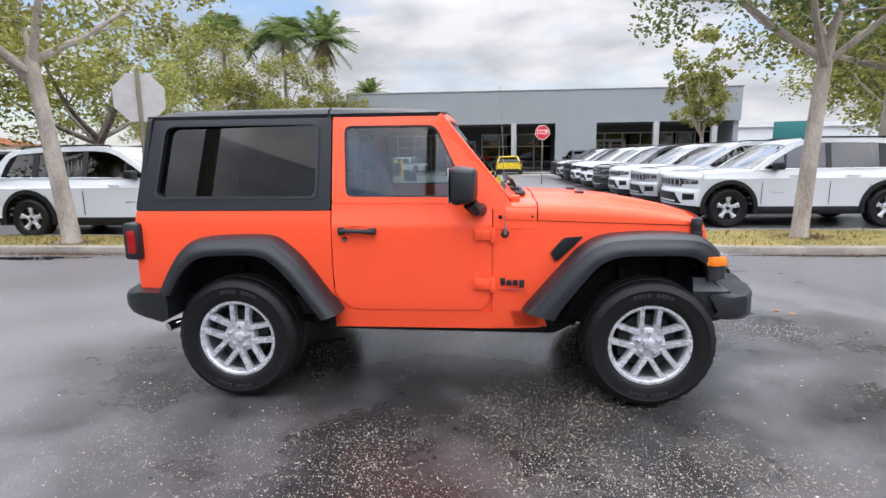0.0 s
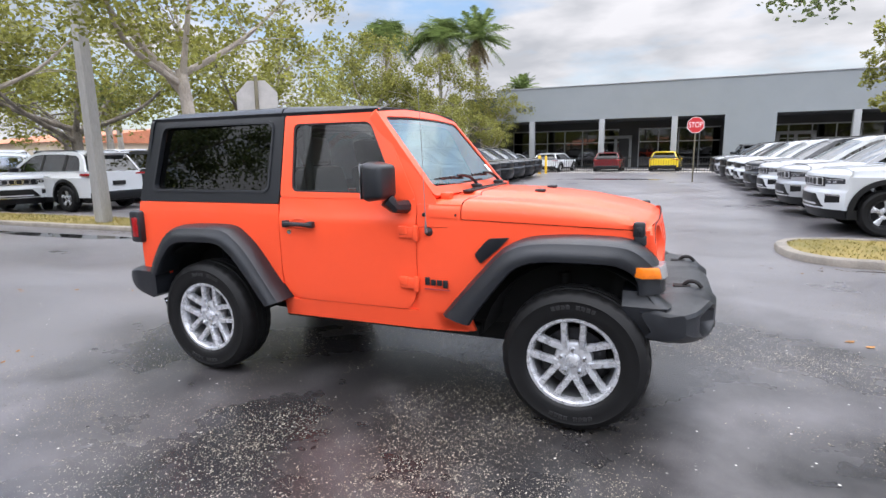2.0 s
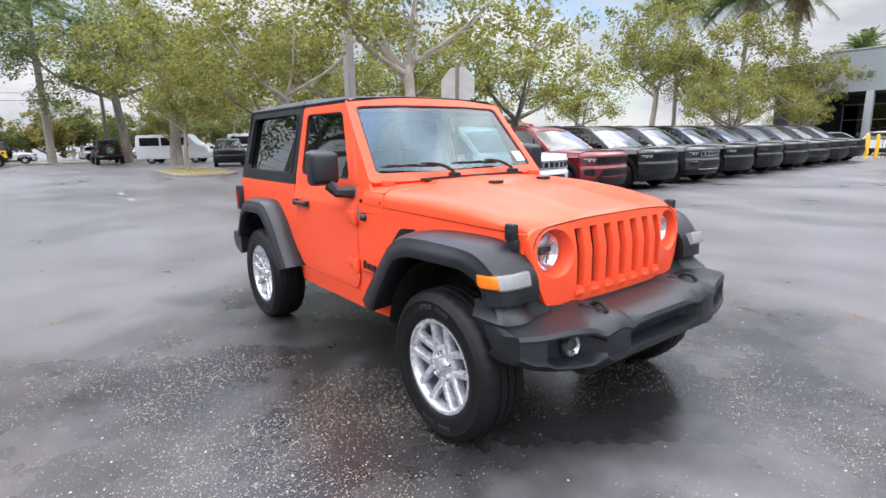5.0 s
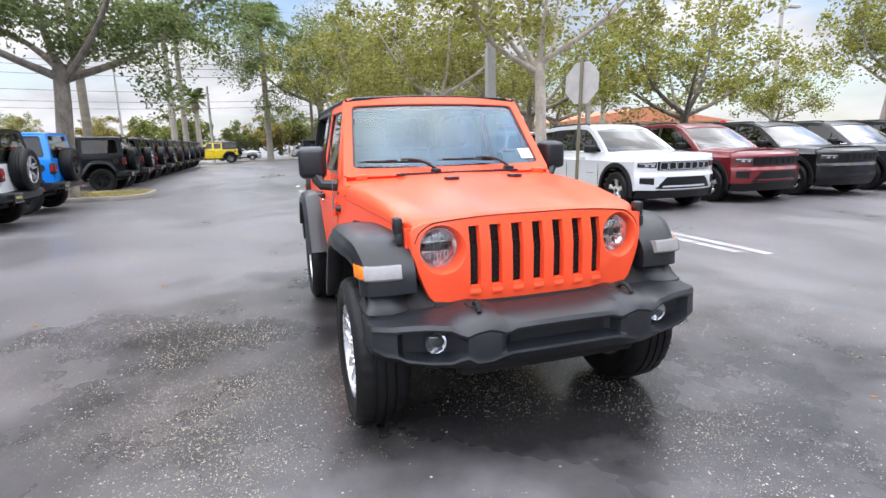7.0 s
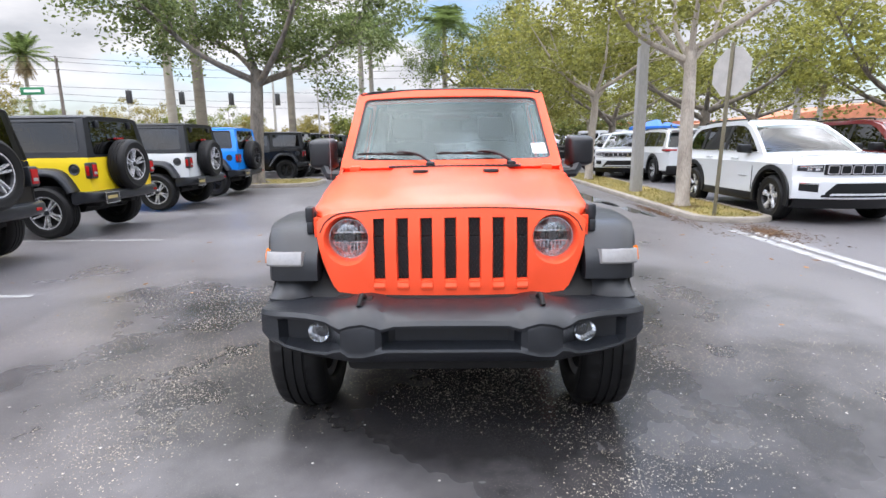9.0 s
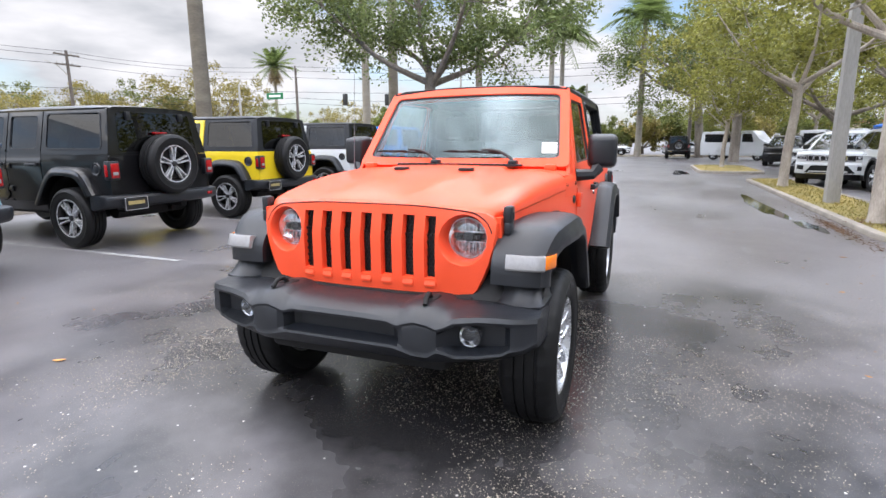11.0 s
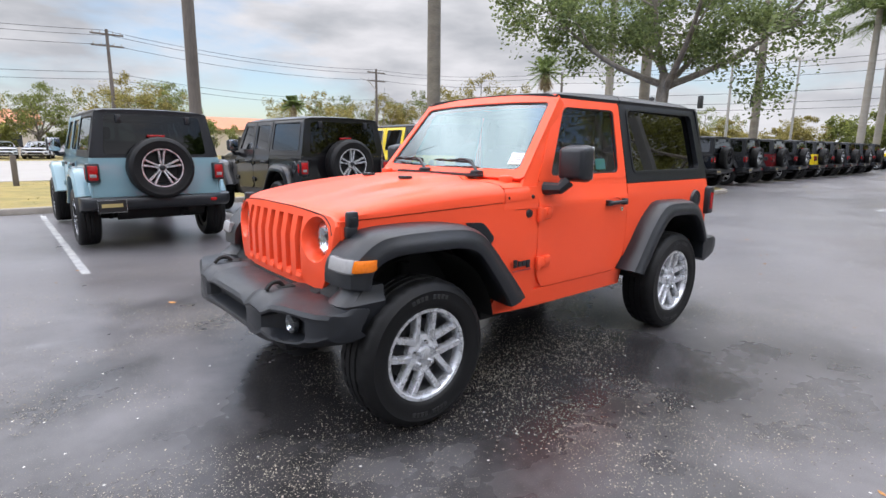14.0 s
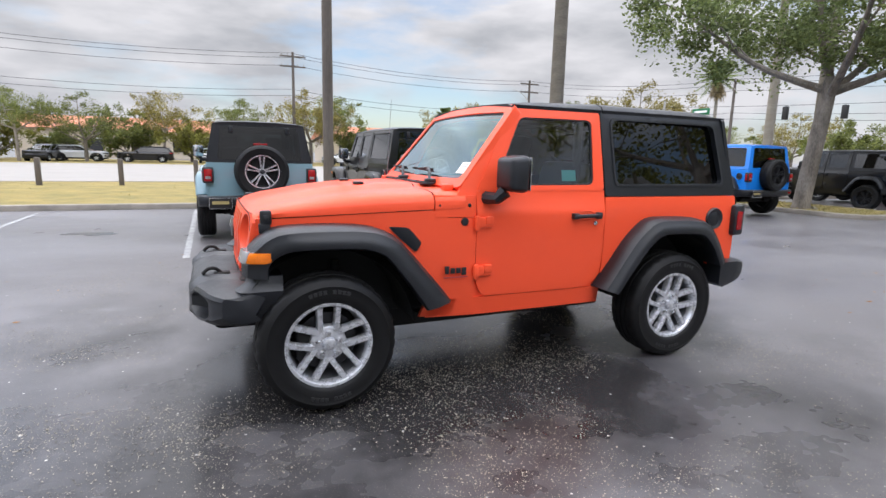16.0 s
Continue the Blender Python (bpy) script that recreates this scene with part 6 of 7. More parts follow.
board = part("street_sign", box(B(), -0.03, 0.03, -1.0, 1.0, -0.75, -0.15, 0.02), SIGNGREEN, span, "green street sign board with pale bars", at=Matrix.Translation(p))
part("sign_bar", box(B(), 0.032, 0.036, -0.7, 0.7, -0.55, -0.35), SIGNWHITE, board, flat=True)


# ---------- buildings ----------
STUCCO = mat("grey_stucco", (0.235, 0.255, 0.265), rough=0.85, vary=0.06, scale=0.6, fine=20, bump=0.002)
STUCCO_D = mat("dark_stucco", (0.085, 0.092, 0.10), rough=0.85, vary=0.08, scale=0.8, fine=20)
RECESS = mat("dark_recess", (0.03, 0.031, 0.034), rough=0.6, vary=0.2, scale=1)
COLUMN = mat("column_grey", (0.30, 0.31, 0.315), rough=0.7, vary=0.06)
ALU = mat("aluminium_frame", (0.32, 0.33, 0.34), rough=0.4, metal=0.5)
TERRA = mat("terracotta_roof", (0.50, 0.19, 0.10), rough=0.85, vary=0.2, scale=2, fine=12)
CREAM = mat("cream_wall", (0.60, 0.52, 0.40), rough=0.85, vary=0.08, scale=0.5)
PALE = mat("pale_wall", (0.62, 0.63, 0.63), rough=0.8, vary=0.06, scale=0.6)
TEAL = mat("teal_sheet", (0.01, 0.13, 0.13), rough=0.5)

Y0 = 43.0
bld = thing("dealership_building", "long grey stucco showroom with a dark glazed ground floor", "building")
def wall_part(x0, x1, z0, z1, y0=0.0, y1=0.35, m=STUCCO, name="wall"):
    return part(name, box(B(), x0, x1, Y0 + y0, Y0 + y1, z0, z1), m, bld, flat=True)


wall_part(-11.9, 21.0, 4.05, 6.75)
wall_part(6.0, 9.4, 0.0, 4.05)
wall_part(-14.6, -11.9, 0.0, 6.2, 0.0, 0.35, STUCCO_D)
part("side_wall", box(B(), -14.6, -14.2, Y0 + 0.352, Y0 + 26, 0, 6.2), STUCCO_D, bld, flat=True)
part("side_wall", box(B(), 20.6, 21.0, Y0 + 0.352, Y0 + 26, 0, 6.75), STUCCO, bld, flat=True)
part("roof", box(B(), -14.2, 20.6, Y0 + 0.352, Y0 + 26, 5.9, 6.1), STUCCO_D, bld, flat=True)
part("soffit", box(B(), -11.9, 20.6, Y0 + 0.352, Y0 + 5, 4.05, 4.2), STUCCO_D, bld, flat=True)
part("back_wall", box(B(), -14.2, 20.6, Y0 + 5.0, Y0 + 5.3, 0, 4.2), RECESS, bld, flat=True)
for x in (-8.8, -3.0, 2.5, 14.3, 19.0):
    part("column", box(B(), x - 0.22, x + 0.22, Y0 + 0.0, Y0 + 0.42, 0.0, 4.05, 0.02), COLUMN, bld)
part("coping", box(B(), -12.0, 21.1, Y0 - 0.06, Y0 + 0.42, 6.752, 6.84, 0.01), ALU, bld)
GLASS_SHOP = glass("glass_showroom", (0.10, 0.12, 0.13))
for k in range(20):
    x = -11.6 + k * 1.62
    if 5.8 < x + 0.8 < 9.6 or -3.4 < x < -1.0:
        continue
    w = part("shop_window", box(B(), x, x + 1.55, Y0 + 4.80, Y0 + 4.82, 0.15, 3.3), GLASS_SHOP, bld, flat=True)
    b = B()
    box(b, x - 0.04, x + 0.04, Y0 + 4.74, Y0 + 4.84, 0.0, 3.4)
    box(b, x, x + 1.58, Y0 + 4.74, Y0 + 4.84, 2.2, 2.27)
    box(b, x, x + 1.58, Y0 + 4.74, Y0 + 4.84, 3.3, 3.4)
    part("window_frame", b, ALU, w, flat=True)
for x in (-2.2, 11.6):
    b = B()
    for q in (-1.25, 0.0, 1.25):
        box(b, x + q - 0.11, x + q + 0.11, Y0 + 4.55, Y0 + 4.75, 0, 2.75)
    box(b, x - 1.36, x + 1.36, Y0 + 4.55, Y0 + 4.75, 2.55, 2.8)
    part("entrance_door", b, COLUMN, bld, "pale framed double doors", flat=True)
# faded sign bars on the wall
for q in range(3):
    part("wall_letter_bar", box(B(), -10.2 + q * 0.55, -9.85 + q * 0.55, Y0 - 0.05, Y0 - 0.005, 4.9, 5.3, 0.02), STUCCO_D, bld)


def simple_building(name, label, x0, x1, y0, y1, h, wall, roof, windows=0, pitched=False):
    t = thing(name, label, "building")
    part("wall", box(B(), x0, x1, y0, y1, 0, h), wall, t, flat=True)
    if pitched:
        ym = (y0 + y1) / 2
        part("roof", prism(B(), [(y0 - 0.6, h), (ym, h + 1.9), (y1 + 0.6, h)], x0 - 0.6, x1 + 0.6, "x"), roof, t, flat=True)
    else:
        part("roof", box(B(), x0 - 0.3, x1 + 0.3, y0 - 0.3, y1 + 0.3, h + 0.004, h + 0.5), roof, t, flat=True)
    for k in range(windows):
        x = x0 + (k + 0.5) * (x1 - x0) / windows
        for yy, s in ((y0, -1), (y1, 1)):
            w = part("window", box(B(), x - 0.9, x + 0.9, yy - 0.05, yy + 0.05, 0.9, 2.4), RECESS, t, flat=True)
            part("window_frame", box(B(), x - 1.0, x + 1.0, yy - 0.04, yy + 0.04, 2.4, 2.55), PALE, w, flat=True)
    return t


simple_building("shop_building", "low cream shop with a terracotta roof across the road", -2, 42, -92, -78, 3.6, CREAM, TERRA, 9, True)
simple_building("shop_building", "low cream shop with an orange tiled roof across the road", -36, -14, -86, -72, 3.4, CREAM, TERRA, 6, True)
simple_building("shop_building", "pale flat-roofed shop across the road", 22, 34, -72, -64, 4.2, PALE, PALE, 3)
simple_building("shop_building", "long low pale building with a terracotta roof far off", -95, -80, 20, 70, 3.6, CREAM, TERRA, 0, False)
simple_building("shop_building", "low orange-roofed building behind the trees", -75, -58, 34, 62, 3.4, CREAM, TERRA, 5, True)
simple_building("warehouse", "pale flat-roofed warehouse beyond the showroom", 25, 60, 56, 80, 4.0, PALE, PALE, 0)

# iron fence with yellow bollards
fence = thing("iron_fence", "low black iron picket fence before the showroom", "fence")
FY = 34.0
part("rail", box(B(), -5.6, 6.0, FY - 0.02, FY + 0.02, 0.95, 1.0), BLACKMETAL, fence, flat=True)
part("rail", box(B(), -5.6, 6.0, FY - 0.02, FY + 0.02, 0.14, 0.19), BLACKMETAL, fence, flat=True)
pick = None
for k in range(78):
    x = -5.55 + 0.15 * k
    if pick is None:
        pick = part("picket", box(B(), -0.012, 0.012, -0.012, 0.012, 0.0, 1.08), BLACKMETAL, fence, flat=True)
        pick.matrix_basis = Matrix.Translation((x, FY, 0))
    else:
        o = new("picket", pick.data)
        o.material_slots[0].link = "OBJECT"
        o.material_slots[0].material = BLACKMETAL
        o.parent = fence
        o.matrix_basis = Matrix.Translation((x, FY, 0))
for x, y in ((-6.1, 33.6), (-5.75, 33.9), (-6.3, 34.2)):
    t = thing("yellow_bollard", "yellow steel bollard at the fence end", "bollard", "bollards at the fence")
    t.matrix_basis = Matrix.Translation((x, y, 0))
    part("pipe", lathe(B(), [(0.0, 1.25), (0.06, 1.22), (0.085, 1.15), (0.085, 0.0)], 16, "z"), YELLOWPOST, t)


# ---------- sport utility cars ----------
CLAD = mat("dark_cladding", (0.006, 0.0065, 0.0075), rough=0.42, vary=0.15, spec=0.35)
LAMPDARK = mat("lamp_housing", (0.035, 0.037, 0.042), rough=0.12, vary=0.3, scale=30, fine=90, coat=0.8)
PANE_BLACK = mat("far_pane", (0.012, 0.014, 0.016), rough=0.08, vary=0.2)
TARP = mat("blue_tarp", (0.01, 0.13, 0.55), rough=0.55, vary=0.15, scale=2)


def nose_x(y, z):
    """The front of the sport utility car at a place across it and a height."""
    return 2.40 - 0.34 * (abs(y) / 0.93) ** 2.8 + lerp(z, (0.28, 0.42, 0.50, 0.70, 0.76, 0.97, 1.02, 1.06, 1.09), (-0.10, -0.02, 0.0, 0.0, -0.035, -0.02, -0.04, -0.11, -0.25))


def nose_patch(y0, y1, z0, z1, proud, n=8, back=0.05, zz=None):
    """A piece of trim that follows the curved nose; zz(y) may give its lower and upper edge."""
    rings = []
    for y in np.linspace(y0, y1, n + 1):
        a, c = zz(y) if zz else (z0, z1)
        rings.append([(nose_x(y, a) - back, y, a), (nose_x(y, a) + proud, y, a), (nose_x(y, (a + c) / 2) + proud + 0.002, y, (a + c) / 2), (nose_x(y, c) + proud, y, c), (nose_x(y, c) - back, y, c)])
    return loft(B(), rings)


def suv(name, label, body):
    """A mid-size five-door car, nose towards +x, wheels at +-1.48."""
    car = thing(name, label, "car")
    xs = sorted(set([-2.44, -2.41, -2.34, -2.2, -0.9, -0.5, 0, 0.5, 0.9, 2.0] + [round(c + 0.47 * math.cos(a), 3) for c in (-1.48, 1.48) for a in np.linspace(0, math.pi, 15)]))

    def low(x):
        z = 0.40
        for c in (-1.48, 1.48):
            d = 0.47 ** 2 - (x - c) ** 2
            if d > 0:
                z = max(z, 0.40 + math.sqrt(d))
        return z
    rings = []
    for x in xs:
        w = lerp(x, (-2.44, -2.38, -2.25, -1.8, 0, 1.6, 2.1), (0.78, 0.86, 0.915, 0.955, 0.965, 0.955, 0.93))
        zs = lerp(x, (-2.44, -2.2, 0.9, 1.4, 2.1), (1.12, 1.15, 1.12, 1.115, 1.085))
        zb = low(x)
        bulge = 0.018 * max(math.exp(-((x - 1.48) / 0.5) ** 2), math.exp(-((x + 1.48) / 0.5) ** 2))
        top = zs + lerp(x, (0.8, 1.1, 2.1), (0.0, 0.03, 0.02))
        z1, z2, z3 = max(zb + 0.01, 0.52), max(zb + 0.02, 0.80), max(zb + 0.03, 0.965)
        half = [(w * 0.94, zb), (w * 0.985, zb + 0.006), (w * 0.99, z1), (w * 0.985 + bulge, z2), (w + bulge, z3), (w * 0.965 + bulge * 0.6, z3 + 0.035), (w * 0.915, zs - 0.02), (w * 0.86, zs + 0.005), (w * 0.6, top), (0, top + 0.012)]
        rings.append([(x, y, z) for y, z in half] + [(x, -y, z) for y, z in half[-2::-1]])
    part("body", loft(B(), rings), body, car, angle=26)
    # front fascia
    rings = []
    for y in np.linspace(-0.935, 0.935, 27):
        rings.append([(1.98, y, 0.42)] + [(max(nose_x(y, z), 2.0), y, z - (0.02 * (abs(y) / 0.93) ** 4 if z > 0.9 else 0)) for z in (0.42, 0.50, 0.70, 0.735, 0.76, 0.90, 0.97, 1.0, 1.02, 1.04, 1.06, 1.075, 1.09)] + [(1.98, y, 1.085)])
    part("front_fascia", loft(B(), rings), body, car, angle=26)
    part("front_skirt", nose_patch(-0.90, 0.90, 0.27, 0.425, 0.004, 14, 0.30), CLAD, car)
    part("skirt_trim", nose_patch(-0.60, 0.60, 0.425, 0.447, 0.012, 10), CHROME, car)
    part("lower_grille", nose_patch(-0.62, 0.62, 0.46, 0.68, 0.004, 14, 0.05, lambda y: (0.455, 0.675 - max(0.0, abs(y) - 0.44) * 1.1)), CLAD, car)
    g = part("grille", nose_patch(-0.60, 0.60, 0.80, 0.965, 0.006, 14), CLAD, car)
    for k in range(7):
        y = (k - 3) * 0.163
        b = band(B(), rounded([(y - 0.076, 0.812), (y - 0.076, 0.955), (y + 0.076, 0.955), (y + 0.076, 0.812)], 0.025), rounded([(y - 0.060, 0.828), (y - 0.060, 0.940), (y + 0.060, 0.940), (y + 0.060, 0.828)], 0.02), lambda u, z, d: (nose_x(u, z) + 0.014 - d, u, z), 0.02)
        part("grille_ring", b, CHROME, g)
    b = B()
    box(b, -2.3, 2.1, -0.74, 0.74, 0.25, 0.6)
    box(b, -1.95, 1.0, -0.80, 0.80, 0.6, 1.08)
    part("underbody", b, UNDER, car, flat=True)
    up = lambda x, z: lerp(z, (1.10, 1.66), (0.885, 0.68))
    for s in (-1, 1):
        lo, hi = (0.612, 0.895) if s > 0 else (-0.895, -0.612)
        lamp = part("headlamp", nose_patch(lo, hi, 0.85, 0.955, 0.006, 8, 0.05, lambda y: (0.845 + 0.05 * (abs(y) - 0.61), 0.960 - 0.06 * (abs(y) - 0.61))), LAMPDARK, car)
        part("lamp_strip", nose_patch(lo + 0.02, hi - 0.02, 0.915, 0.935, 0.010, 8, 0.01), LAMPBACK, lamp)
        for q in (0.68, 0.77):
            part("lamp_eye", nose_patch(s * q - 0.026, s * q + 0.026, 0.868, 0.905, 0.010, 3, 0.01), LAMPBACK, lamp)
        lo, hi = (0.66, 0.87) if s > 0 else (-0.87, -0.66)
        part("fog_pocket", nose_patch(lo, hi, 0.52, 0.67, 0.004, 6, 0.05, lambda y: (0.53 + 0.10 * (abs(y) - 0.66), 0.665)), CLAD, car)
        part("fog_strip", nose_patch(lo, hi, 0.655, 0.680, 0.012, 6), CHROME, car)
        put = lambda x, z, d: (x, s * (up(x, z) - d), z)
        outer = [(-2.30, 1.125), (-2.14, 1.42), (-2.02, 1.58), (-1.85, 1.655), (-1.2, 1.69), (-0.3, 1.70), (0.06, 1.67), (0.30, 1.60), (0.70, 1.36), (1.08, 1.10), (0.4, 1.105), (-0.8, 1.115)]
        inner = [(-2.06, 1.165), (-2.00, 1.38), (-1.92, 1.52), (-1.78, 1.588), (-1.2, 1.628), (-0.3, 1.64), (0.02, 1.615), (0.22, 1.545), (0.56, 1.345), (0.86, 1.145), (0.4, 1.148), (-0.8, 1.155)]
        part("cabin_side", band(B(), outer, inner, put, 0.06), body, car)
        part("side_window", frustum_window(B(), inner, put, 0.012), GLASS_DARK, car)
        for x0, x1, z1 in ((-0.42, -0.32, 1.635), (-1.42, -1.30, 1.62), (0.42, 0.46, 1.42)):
            b = B()
            b.faces.new([b.verts.new(put(x, z, 0.004)) for x, z in ((x0, 1.150), (x1, 1.150), (x1 - 0.04, z1), (x0 - 0.04, z1))])
            part("pillar", b, CLAD, car, flat=True)
        b = tube(B(), spline([(0.92, s * 0.885, 1.137), (0.0, s * 0.885, 1.145), (-2.08, s * 0.88, 1.155)], 4), 0.010, 6)
        part("belt_trim", b, CHROME, car)
        b = tube(B(), spline([(0.06, s * 0.655, 1.70), (-0.1, s * 0.655, 1.745), (-1.5, s * 0.645, 1.735), (-1.75, s * 0.63, 1.685)], 4), 0.016, 6)
        part("roof_rail", b, CLAD, car)
        for c in (-1.48, 1.48):
            b = B()
            rings = [[(c + r * math.cos(a), s * y, 0.40 + r * math.sin(a)) for r, y in ((0.472, 0.88), (0.545, 0.955), (0.54, 0.978), (0.465, 0.984), (0.452, 0.93))] for a in np.linspace(radians(-12), radians(192), 24)]
            loft(b, rings)
            part("arch_trim", b, CLAD, car)
            b = loft(B(), [[(c + 0.47 * math.cos(a), s * 0.5, 0.40 + 0.47 * math.sin(a)), (c + 0.47 * math.cos(a), s * 0.95, 0.40 + 0.47 * math.sin(a))] for a in np.linspace(radians(-5), radians(185), 14)], closed=False)
            part("arch_liner", b, UNDER, car)
        part("sill", box(B(), -1.02, 1.02, s * 0.92 - 0.04, s * 0.92 + 0.04, 0.27, 0.425, 0.02), CLAD, car)
        for x in (-0.78, 0.26):
            part("door_handle", box(B(), x - 0.12, x + 0.12, s * 0.962 - 0.015, s * 0.962 + 0.015, 1.00, 1.03, 0.010), body, car)
        b = B()
        for x in (-1.10, -0.37, 0.88):
            box(b, x - 0.005, x + 0.005, s * 0.955 - 0.004, s * 0.955 + 0.004, 0.47, 0.95)
        tagged(part("door_gap", b, CLAD, car, flat=True), kind="stuff")
        part("door_badge", box(B(), 0.45, 0.72, s * 0.958 - 0.006, s * 0.958 + 0.006, 0.70, 0.712), CHROME, car, flat=True)
        b = box(B(), -0.07, 0.09, -0.11, 0.11, -0.075, 0.075, 0.035)
        box(b, -0.03, 0.05, -s * 0.11 - 0.08, -s * 0.11 + 0.08, -0.085, -0.045, 0.015)
        part("door_mirror", b, CLAD, car, at=pose(0.62, s * 1.0, 1.20))
        part("tail_lamp", box(B(), -2.445, -2.12, s * 0.75 - 0.20, s * 0.75 + 0.175, 1.02, 1.085, 0.02), REDLENS, car)
    rings = []
    for x, z, w in ((0.34, 1.615, 0.62), (0.22, 1.668, 0.64), (0.05, 1.705, 0.655), (-0.3, 1.735, 0.67), (-0.8, 1.742, 0.67), (-1.4, 1.73, 0.665), (-1.85, 1.695, 0.65), (-2.08, 1.64, 0.61)):
        rings.append([(x, y, zz) for y, zz in ((-w, z - 0.05), (-w * 0.96, z - 0.018), (-w * 0.80, z - 0.002), (-w * 0.4, z + 0.012), (0, z + 0.016), (w * 0.4, z + 0.012), (w * 0.80, z - 0.002), (w * 0.96, z - 0.018), (w, z - 0.05))])
    part("roof", loft(B(), rings), body, car)
    rows = [[(lerp(f, (0, 1), (1.12, 0.30)) + (0.10 if f < 0.5 else 0.06) * (1 - (q / 3.0) ** 2) - 0.06, q / 3.0 * lerp(f, (0, 1), (0.83, 0.63)), lerp(f, (0, 1), (1.105, 1.64)) + 0.02 * math.sin(math.pi * f)) for q in (-3, -2, -1, 0, 1, 2, 3)] for f in np.linspace(0, 1, 6)]
    part("windshield", loft(B(), rows, closed=False), GLASS_SIDE, car)
    part("wiper_cowl", loft(B(), [[(1.05 + 0.08 * (1 - (q / 3) ** 2) + d, q / 3 * 0.80, 1.105 + e) for d, e in ((-0.03, 0.005), (0.0, 0.022), (0.06, 0.02), (0.07, 0.0))] for q in (-3, -2, -1, 0, 1, 2, 3)]), CLAD, car)
    b = B()
    v = [b.verts.new(p) for p in ((-2.33, -0.78, 1.14), (-2.33, 0.78, 1.14), (-2.06, 0.60, 1.63), (-2.06, -0.60, 1.63))]
    b.faces.new(v[::-1])
    part("rear_window", b, GLASS_DARK, car)
    part("rear_spoiler", box(B(), -2.26, -1.98, -0.60, 0.60, 1.645, 1.68, 0.015), body, car)
    part("rear_skirt", box(B(), -2.46, -2.00, -0.84, 0.84, 0.30, 0.58, 0.05), CLAD, car)
    part("plate_bar", box(B(), -2.475, -2.455, -0.2, 0.2, 0.74, 0.86), PLATE, car, flat=True)
    for x in (-1.48, 1.48):
        for s in (-1, 1):
            make_wheel(car, Matrix.Translation((x, s * 0.84, 0.385)) @ Matrix.Rotation(0 if s < 0 else math.pi, 4, "Z") @ Matrix.Diagonal((0.99, 0.95, 0.99, 1)), "two", False)
    return car


def van(name, label, colour, x, y, rz):
    """A high-roofed van, nose towards +x."""
    t = thing(name, label, "van", "vans parked far off")
    prof = rounded([(-2.6, 0.35), (-2.65, 1.2), (-2.55, 2.15), (1.1, 2.2), (1.75, 1.45), (2.55, 1.2), (2.65, 0.6), (2.6, 0.35)], 0.12, 3)
    part("body", prism(B(), prof, -0.98, 0.98, "y", 0.06), colour, t)
    for s in (-1, 1):
        for x0, x1 in ((0.45, 1.25), (-0.75, 0.35), (-2.3, -0.9)):
            part("side_window", prism(B(), [(x0, 1.35), (x0, 1.95), (min(x1, 1.1), 1.95), (x1, 1.35)], s * 0.984 - 0.008, s * 0.984 + 0.008, "y"), PANE_BLACK, t, flat=True)
        for wx in (-1.6, 1.6):
            make_wheel(t, Matrix.Translation((wx, s * 0.86, 0.36)) @ Matrix.Rotation(0 if s < 0 else math.pi, 4, "Z") @ Matrix.Diagonal((0.92, 0.92, 0.92, 1)), "two", False)
    t.matrix_basis = pose(x, y, 0, 0, 0, rz)
    return t


SUV_COLOURS = {"white": P_WHITE, "red": P_RED, "black": P_BLACK, "grey": P_GREY, "silver": P_SILVER, "blue": P_BLUE, "yellow": P_YELLOW}
base_suv = suv("sport_utility_car", "white sport utility car with chrome grille rings parked beside the island", P_WHITE)
S = 1.0
base_suv.matrix_basis = pose(-6.8, 6.4, 0) @ Matrix.Diagonal((S, S, S, 1))


def more_suv(colour, x, y, rz, group="", sz=1.0, label="", far=False):
    c = copy_thing(base_suv, pose(x, y, 0, 0, 0, rz))
    c.scale = (S, S, S * sz)
    repaint(c, P_WHITE, SUV_COLOURS[colour])
    tagged(c, label or (colour + " sport utility car parked in a row"), "car", group)
    if far:
        # parts too small to be seen from the path
        small = ("grille_ring", "lamp_strip", "lamp_eye", "door_gap", "door_badge", "belt_trim", "arch_liner", "centre_cap", "door_handle", "fog_strip", "skirt_trim", "wiper_cowl", "plate_bar", "wheel_back", "rim_barrel", "pillar")
        for o in [o for o in c.children_recursive if o.name.split(".")[0] in small]:
            bpy.data.objects.remove(o)
    return c


tagged(base_suv, group="cars facing the aisle")
for k, col in enumerate(("red", "black", "grey", "black", "black", "black", "grey", "black", "black")):
    c = more_suv(col, -7.0 - 0.05 * k, 8.95 + 2.48 * k, 0, "cars facing the aisle", far=k > 3)
    if col in ("red", "black"):
        repaint(c, CHROME, CLAD)
for k, col in enumerate(("white", "silver", "white", "grey", "white", "white", "black", "silver", "black")):
    more_suv(col, 6.5 , 8.0 + 2.65 * k, 180, "cars facing the aisle", far=k > 3)
for k, col in enumerate(("white", "black", "grey", "white", "black", "silver", "white")):
    more_suv(col, -15.6, 7.6 + 2.75 * k, 180, "cars backed up to the island", far=k > 1)
for x, y, rz, col in ((-17.3, 6.9, -25, "white"), (-23.0, 8.0, -35, "silver"), (-30.8, 12.8, -25, "white"), (-33.5, 8.2, -15, "black"), (-24.5, 15.5, -15, "white"), (-36, 14, -10, "grey"), (-30, 20, -15, "white"), (-27, 25, -10, "blue"), (21.5, 12, 180, "white"), (21.5, 15, 180, "grey")):
    more_suv(col, x, y, rz, "cars parked further off", far=x < -29 or x > 0)
